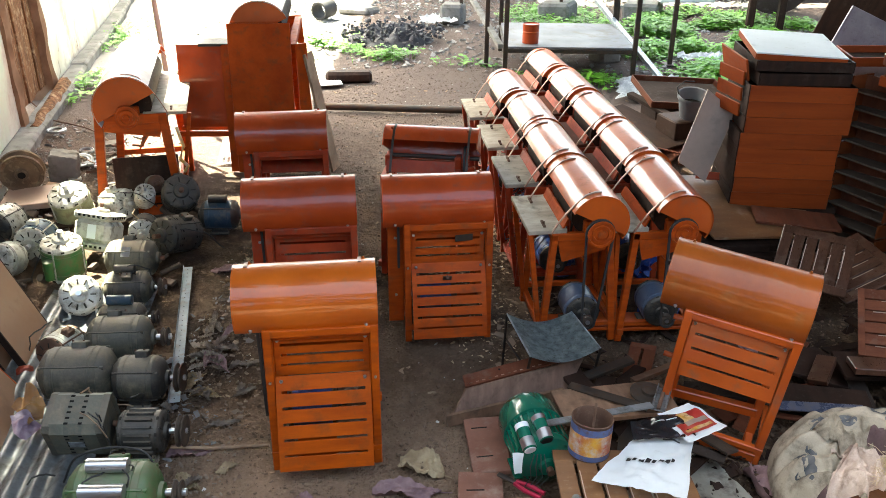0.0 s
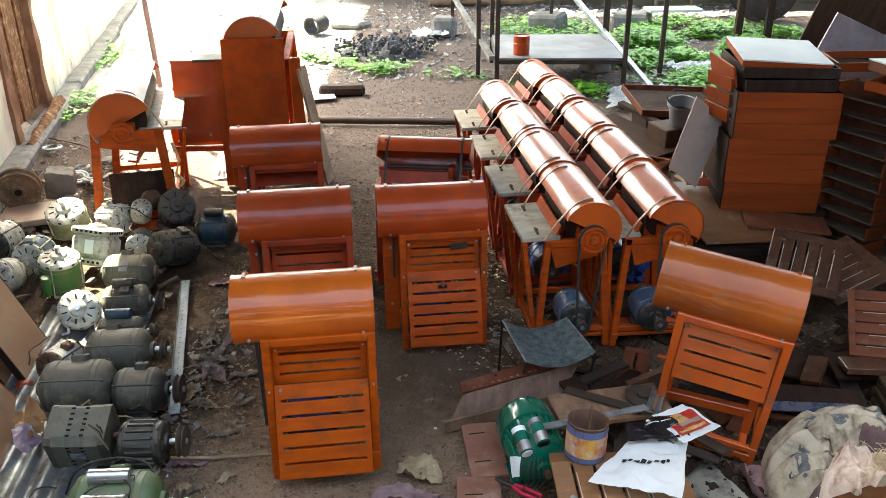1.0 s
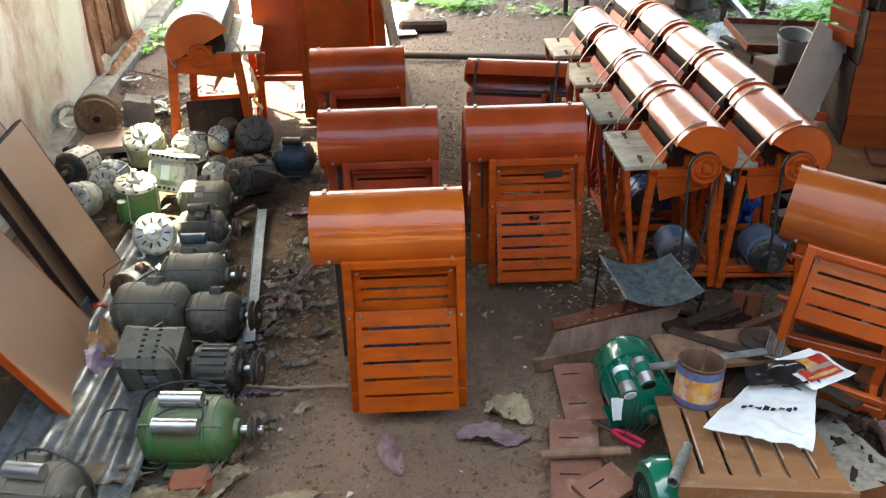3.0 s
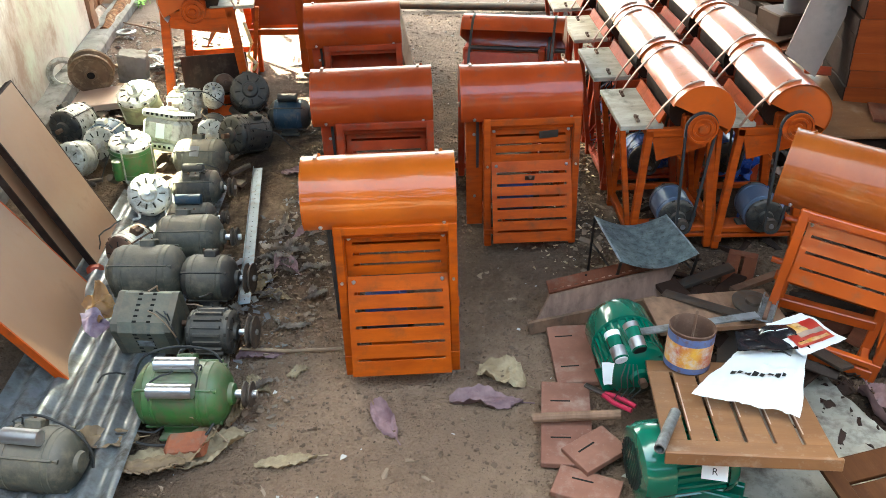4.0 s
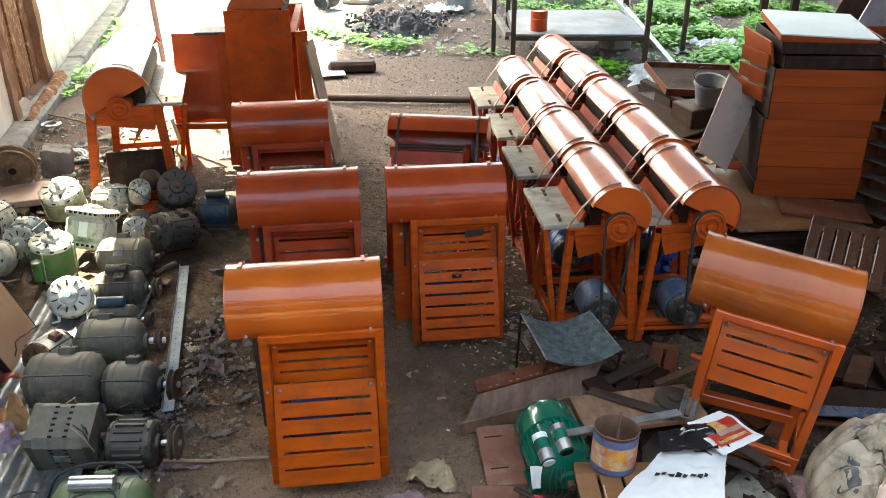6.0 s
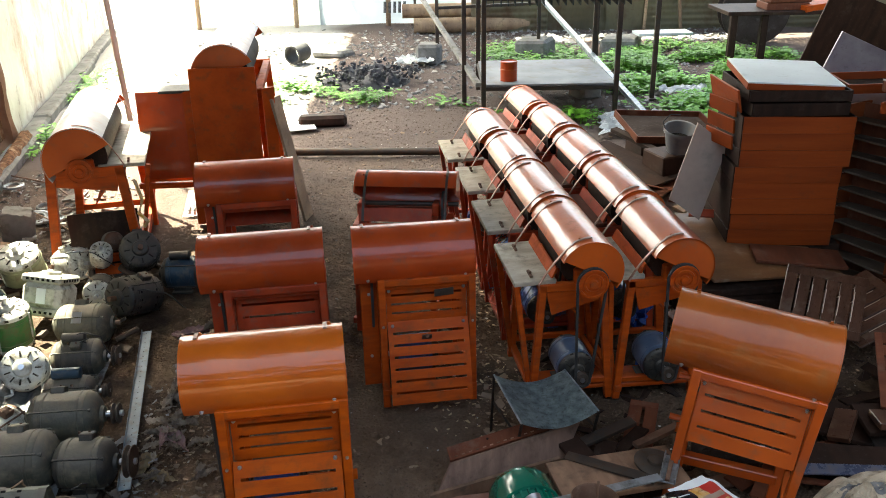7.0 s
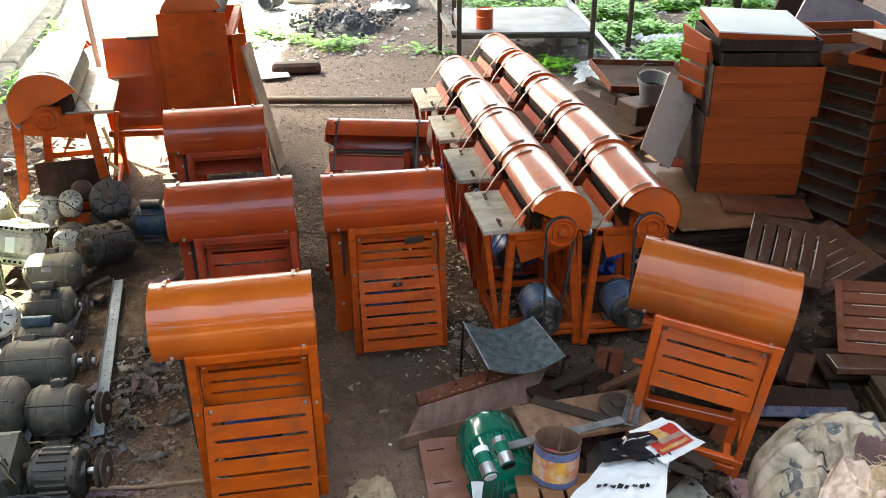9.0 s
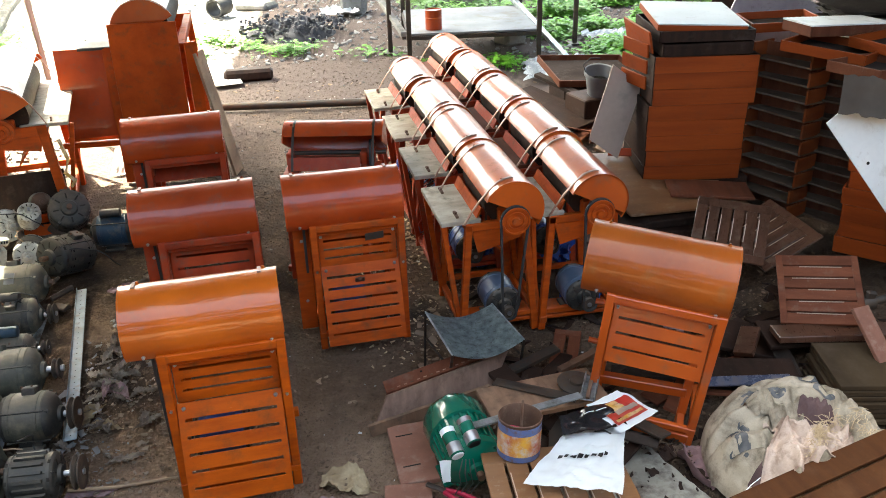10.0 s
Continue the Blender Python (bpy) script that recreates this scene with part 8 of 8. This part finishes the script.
bm = box(fresh(), (0, 0, 0.62), (12.0, 0.04, 1.34))
solid("fence", bm, fence_metal, "weathered olive sheet fence at the back", "fence", pose(6.6, 15.08, 0), "structure")
for k, (x0, x1, ribs) in enumerate([(0.7, 1.9, 0.007), (1.92, 2.9, 0.0015), (2.92, 3.55, 0.0015), (3.57, 5.2, 0.006), (5.22, 7.4, 0.007), (7.42, 9.6, 0.006)]):
    solid("fence_sheet", level_ribs(x0, x1, 14.98 + 0.02 * (k % 2), 1.33 - 0.03 * (k % 3), ribs), fence_metal, "weathered olive and rust zinc fence sheet", "fence sheet", kind="structure")
for x, tilt in ((3.56, 2), (4.2, -9), (5.2, 3)):
    solid("fence_pole", cyl(fresh(), (x, 14.85, -0.05), (x + 0.02 * tilt, 14.9, 1.5), 0.028, 8), pale_wood, "thin crooked pole against the fence", "pole")
tarp = wavy_wall("tarpaulin", -2.2, 0.7, 16.2, 2.4, tarp_mat, "grey-white tarpaulin screen hung across the yard", "tarpaulin", 0.04, 0.9, 0.0, 0.35)
# added white screen, put in for the sunlit glare beside the tarpaulin
wavy_wall("tarpaulin", -4.8, -2.15, 16.3, 2.4, white_board, "white sheet added to stand in for glaring daylight", "tarpaulin", 0.03, 0.9, 0.0, 0.2)
for x0, x1, z0, z1, lb in ((-1.62, -0.35, 1.02, 1.9, "grey patch sewn to the tarpaulin"), (-0.32, 0.55, 0.55, 1.7, "pale loose flap over the tarpaulin")):
    solid("tarp_flap", sheet_bm([(x0, 16.0, z0), (x1, 15.98, z0), (x1, 16.0, z1), (x0, 16.02, z1)], 0.004, 0.06, 20, x0), tarp_mat, lb, "tarpaulin flap")
for k in range(5):
    part("print_bar", box(fresh(), (-0.95 + 0.09 * k, 15.93, 0.33), (0.05, 0.004, 0.20), (0, 3, 0)), ink, tarp, "dark printed bar")
for x in (-4.4, -2.6, -0.9):
    solid("tarp_post", cyl(fresh(), (x, 16.0, -0.05), (x + 0.05, 16.0, 2.6), 0.045, 10), pale_wood, "rough wooden pole before the tarpaulin", "post")
solid("leaning_pole", cyl(fresh(), (-2.72, 7.6, -0.02), (-2.95, 7.9, 3.2), 0.026, 12), grey_board, "grey weathered wooden pole leaning by the wall side", "pole")
for x0, x1, y, z, s in [(-0.4, 1.6, 15.0, 0.12, 0.26), (-0.6, 1.2, 15.15, 0.35, 0.24)]:
    solid("timber_log", cyl(fresh(), (x0, y, z), (x1, y + 0.1, z), s / 2, 14), pale_wood, "thick pale log lying at the back", "log")

# work table with boards at the far right
wt = thing("work_table", pose(4.65, 11.75, 0, 0, 0, 0), "rough wooden work table loaded with boards", "table")
part("top", box(fresh(), (0, 0, 0.72), (1.7, 0.9, 0.05), None, 0.006), dark_board, wt)
for x in (-0.75, -0.35, 0.75):
    part("leg", box(fresh(), (x, -0.38, 0.35), (0.09, 0.09, 0.74), None, 0.006), dark_board, wt)
for k in range(3):
    solid("wood_block", box(fresh(), (0, 0, 0), (0.55, 0.4, 0.09), None, 0.006), brown_board, "brown wood board stacked on the work table", "board", pose(4.6 + 0.02 * k, 11.6, 0.79 + 0.095 * k, 0, 0, 4 * k), group="boards on the work table")
solid("wood_block", box(fresh(), (0, 0, 0), (0.7, 0.3, 0.08), None, 0.006), orange_wood, "orange-brown board on the work table", "board", pose(5.1, 11.5, 0.80, 0, -6, 12))
solid("cable_drum", lathe(fresh(), [(0, 0.12), (0.001, 0.5), (0.05, 0.5), (0.051, 0.2), (0.4, 0.2), (0.401, 0.5), (0.45, 0.5), (0.451, 0.12)], (4.85, 13.2, 0.5), (0.15, 1, 0), 40), dull_board, "large dark wooden cable drum on its rim", "drum")
quad_board("dark_board_sheet", (2.75, 7.0, 0.25), (3.35, 6.95, 0.02), (3.2, 7.15, 1.5), 0.02, dark_board, "large dark panel leaning on the stacks")
quad_board("plastic_wrapped_panel", (2.28, 5.75, 0.25), (2.85, 5.7, 0.0), (2.74, 5.9, 1.32), 0.02, mat("cloudy_mauve_film", (0.40, 0.36, 0.37), (0.28, 0.23, 0.25), 0.3, 0, 6, 40, 0.4, 0.1), "panel wrapped in cloudy plastic film")
solid("far_bench", box(fresh(), (0, 0, 0), (0.8, 0.35, 0.04), None, 0.005), white_board, "low pale bench top near the fence", "bench", pose(3.3, 12.6, 0.3, 0, 0, 5))


# ---- loose offcuts, bundles and bits ----
def offcuts(n, region, size, mats, seed, label, group, tilt=14, lift=0.12):
    r2 = random.Random(seed)
    for k in range(n):
        x, y = r2.uniform(region[0], region[1]), r2.uniform(region[2], region[3])
        ln, w = r2.uniform(*size), r2.uniform(0.03, 0.10)
        bm = box(fresh(), (0, 0, 0), (ln, w, r2.uniform(0.008, 0.022)), None, 0.0015)
        solid("wood_offcut", bm, r2.choice(mats), label, "offcut", pose(x, y, 0.02 + lift * r2.random() ** 2, r2.uniform(-tilt, tilt), r2.uniform(-tilt, tilt), r2.uniform(0, 180)), group=group)


offcuts(34, (1.25, 2.35, 2.85, 3.75), (0.12, 0.36), (dark_board, dark_board, brown_board, dull_board), 41, "dark broken board offcut in the scrap heap", "dark offcuts")
offcuts(22, (0.62, 1.25, 2.55, 3.2), (0.10, 0.30), (dark_board, dull_board, rust, dark_steel), 42, "dark offcut under the askew thresher", "dark offcuts", 10, 0.1)
offcuts(30, (1.35, 2.2, 5.6, 7.4), (0.15, 0.5), (dark_board, brown_board, dark_board, grey_board, pale_wood), 43, "mixed board offcut behind the threshers", "mixed offcuts", 16, 0.14)
offcuts(12, (1.3, 1.7, 4.1, 5.3), (0.15, 0.4), (dark_board, dull_board, brown_board), 44, "dark offcut beside the row of threshers", "dark offcuts", 12, 0.15)
offcuts(14, (-3.1, -2.4, 5.4, 6.6), (0.08, 0.25), (dull_board, rust, concrete, pale_wood), 45, "small offcut by the wall", "wall offcuts", 16, 0.06)


def bundle(p, s, material, label, seed):
    """A crumpled plastic bundle."""
    bm = fresh()
    bmesh.ops.create_icosphere(bm, subdivisions=4, radius=1.0)
    for v in bm.verts:
        q = v.co * 2.2 + Vector((seed, seed * 2, 0))
        k = 1 + 0.35 * noise.noise(q) - 0.35 * abs(noise.noise(q * 2.3)) - 0.12 * abs(noise.noise(q * 6))
        v.co = Vector((v.co.x * s[0], v.co.y * s[1], v.co.z * s[2])) * k
    solid("crumpled_bag", bm, material, label, "bag", pose(*p), group="bags under the threshers")


blue_sheet = mat("blue_plastic", (0.02, 0.09, 0.42), (0.015, 0.05, 0.25), 0.35, 0, 6, 40, 0.2, 0.15, dirt=(0.55, 0.6, 0.66), dirt_amount=0.12)
for k, (x, y, sc) in enumerate([(0.66, 4.35, 0.13), (0.56, 4.95, 0.12), (0.34, 5.6, 0.12), (1.10, 4.35, 0.14), (1.02, 4.9, 0.13), (0.78, 5.0, 0.10), (1.12, 3.78, 0.11), (0.92, 5.7, 0.12)]):
    bundle((x, y, sc * 0.85), (sc, sc * 1.2, sc), blue_sheet, "crumpled blue plastic bag under the threshers", 3.0 + k * 1.7)
for k, (x, y) in enumerate([(0.50, 4.35), (0.52, 4.75), (0.40, 5.25)]):
    bundle((x, y, 0.07), (0.06, 0.1, 0.08), red_print if k % 2 == 0 else cloth_white, "small crumpled wrapper under the threshers", 9.0 + k)
r3 = random.Random(77)
for k in range(12):
    x, y = r3.uniform(0.35, 0.75), r3.uniform(3.9, 5.6)
    pts = [(x + 0.1 * math.sin(1.7 * t + k), y + 0.07 * t - 0.2, 0.25 + 0.16 * math.cos(t * 1.2 + k)) for t in range(7)]
    solid("hanging_cable", tube(fresh(), pts, 0.004, 6), (red_print, rubber, blue_print)[k % 3], "loose cable hanging under the threshers", "cable", group="hanging cables")
sheet_patch("grey_cardboard", [(2.13, 3.44, 1.07), (2.42, 3.44, 1.03), (2.40, 3.48, 1.20), (2.15, 3.48, 1.24)], cb_mat, "crumpled grey-brown cardboard hung over the trays", "cardboard", 0.004, 0.03, 16, 21)
solid("grinding_disc", lathe(fresh(), [(0, 0.012), (0.001, 0.07), (0.008, 0.07), (0.009, 0.012), (0, 0.012)], (0, 0, 0), (0, 0, 1), 30), dark_steel, "worn dark grinding disc on the scrap", "disc", pose(0.83, 2.92, 0.12, 8, -5, 0))
solid("grinding_disc", lathe(fresh(), [(0, 0.012), (0.001, 0.085), (0.010, 0.085), (0.011, 0.012), (0, 0.012)], (0, 0, 0), (0, 0, 1), 30), motor_green, "dusty green disc on the dirty sheet", "disc", pose(0.84, 1.86, 0.05, 3, 4, 0))
solid("thin_wire", tube(fresh(), [(1.20, 2.08, 0.14), (1.26, 2.14, 0.18), (1.32, 2.18, 0.20), (1.36, 2.20, 0.21)], 0.0016, 6), cloth_white, "white cord lying over the sack", "cord")
heap("ash_lumps", -0.75, 10.75, 0.34, 0.3, 0.30, bpy.data.materials["black_ash"], "black charred lumps on the ash heap", "heap", 8)
scatter("charred_bits", 900, (-1.6, -0.2, 10.3, 11.6), (0.012, 0.08), bpy.data.materials["black_ash"], "black charred bits round the heap", "char", 51, 0.8, lambda x, y: blob(x, y, -0.9, 10.9, 0.75, 0.65), 0.2)

solid("brick_piece", box(fresh(), (0, 0, 0), (0.14, 0.09, 0.06), (0, 0, 0), 0.014), mat("broken_brick", (0.30, 0.10, 0.05), (0.20, 0.07, 0.04), 0.9, 0, 9, 60, 0.5, 0.2, dirt=(0.2, 0.14, 0.1), dirt_amount=0.3), "broken red brick piece beside the green motor", "brick", pose(-1.14, 2.085, 0.03, 3, -4, 8))
# wires that trail over the motors
r4 = random.Random(91)
for k, (x, y, z) in enumerate([(-1.2, 2.35, 0.24), (-1.45, 2.62, 0.29), (-1.55, 2.30, 0.1), (-1.3, 2.72, 0.2), (-1.75, 3.8, 0.22), (-1.9, 4.5, 0.22), (-1.95, 3.4, 0.15), (-2.15, 4.75, 0.28), (-1.62, 4.4, 0.2), (-1.25, 2.15, 0.12), (-1.40, 2.1, 0.05), (-2.4, 4.2, 0.2)]):
    pts, p, d = [], Vector((x, y, z)), Vector((r4.uniform(-1, 1), r4.uniform(-1, 1), 0.3)).normalized()
    for t in range(10):
        pts.append(tuple(p))
        d = (d + Vector((r4.uniform(-.7, .7), r4.uniform(-.7, .7), r4.uniform(-.6, .15)))).normalized()
        p = p + d * 0.035
        p.z = max(p.z, 0.03)
    solid("lead_wire", tube(fresh(), pts, 0.0035, 6), (rubber, pale_wood, rubber, rubber)[k % 4], "thin loose wire trailing over the motors", "wire", group="loose motor wires")

# bits by the sack and the leaning door
# strip's blue-grey colour paints in a bluish reflection on the dark board
solid("shiny_strip", box(fresh(), (0, 0, 0), (0.36, 0.05, 0.012), None, 0.003), mat("blue_grey_gloss", (0.07, 0.08, 0.12), (0.04, 0.045, 0.07), 0.25, 0, 5, 50, 0.05, 0.1, dirt=(0.12, 0.09, 0.07), dirt_amount=0.25), "blue-grey strip standing in for a reflection on the boards", "strip", pose(1.62, 2.87, 0.118, 18, -1, -5))
cl = thing("pipe_fitting", pose(2.28, 3.2, 0.24), "grey cast pipe fitting lying on the boards", "fitting")
part("pipe", cyl(fresh(), (-0.11, 0, 0.0), (0.14, 0.02, 0.02), 0.020, 16), dark_steel, cl)
part("collar", cyl(fresh(), (-0.01, 0, 0.01), (0.05, 0.005, 0.014), 0.036, 16), dark_steel, cl)
part("lug", box(fresh(), (0.03, 0.0, 0.05), (0.05, 0.03, 0.05), (0, 12, 0), 0.008), dark_steel, cl)
wrap_brown = mat("brown_wrapper", (0.55, 0.30, 0.10), (0.28, 0.13, 0.05), 0.4, 0, 12, 70, 0.2, 0.15)
wrap_pale = mat("purple_white_wrapper", (0.55, 0.45, 0.50), (0.20, 0.11, 0.17), 0.5, 0, 18, 70, 0.2, 0.15)
sheet_patch("torn_wrapper", [(-1.79, 2.70, 0.14), (-1.69, 2.63, 0.09), (-1.66, 2.74, 0.13), (-1.74, 2.80, 0.21)], wrap_brown, "crumpled brown paper wrapper on the zinc sheet", "paper", 0.002, 0.06, 18, 33)
sheet_patch("torn_wrapper", [(-1.80, 2.65, 0.13), (-1.70, 2.57, 0.07), (-1.65, 2.63, 0.10), (-1.75, 2.69, 0.15)], wrap_pale, "crumpled purple-white wrapper on the zinc sheet", "paper", 0.002, 0.04, 18, 37)
solid("power_cable", tube(fresh(), curvy([(-1.42, 2.32, 0.10), (-1.34, 2.30, 0.235), (-1.22, 2.33, 0.262), (-1.10, 2.34, 0.235), (-1.045, 2.27, 0.19), (-1.05, 2.17, 0.10), (-1.10, 2.10, 0.045), (-1.25, 2.07, 0.035), (-1.40, 2.10, 0.035)]), 0.0045, 8), rubber, "black power cable looped over the green motor", "cable")
solid("power_cable", tube(fresh(), curvy([(-1.62, 1.98, 0.23), (-1.54, 1.97, 0.24), (-1.43, 1.95, 0.20), (-1.39, 1.94, 0.12), (-1.40, 1.93, 0.045)]), 0.0045, 8), rubber, "black cable hanging from the grey motor", "cable")
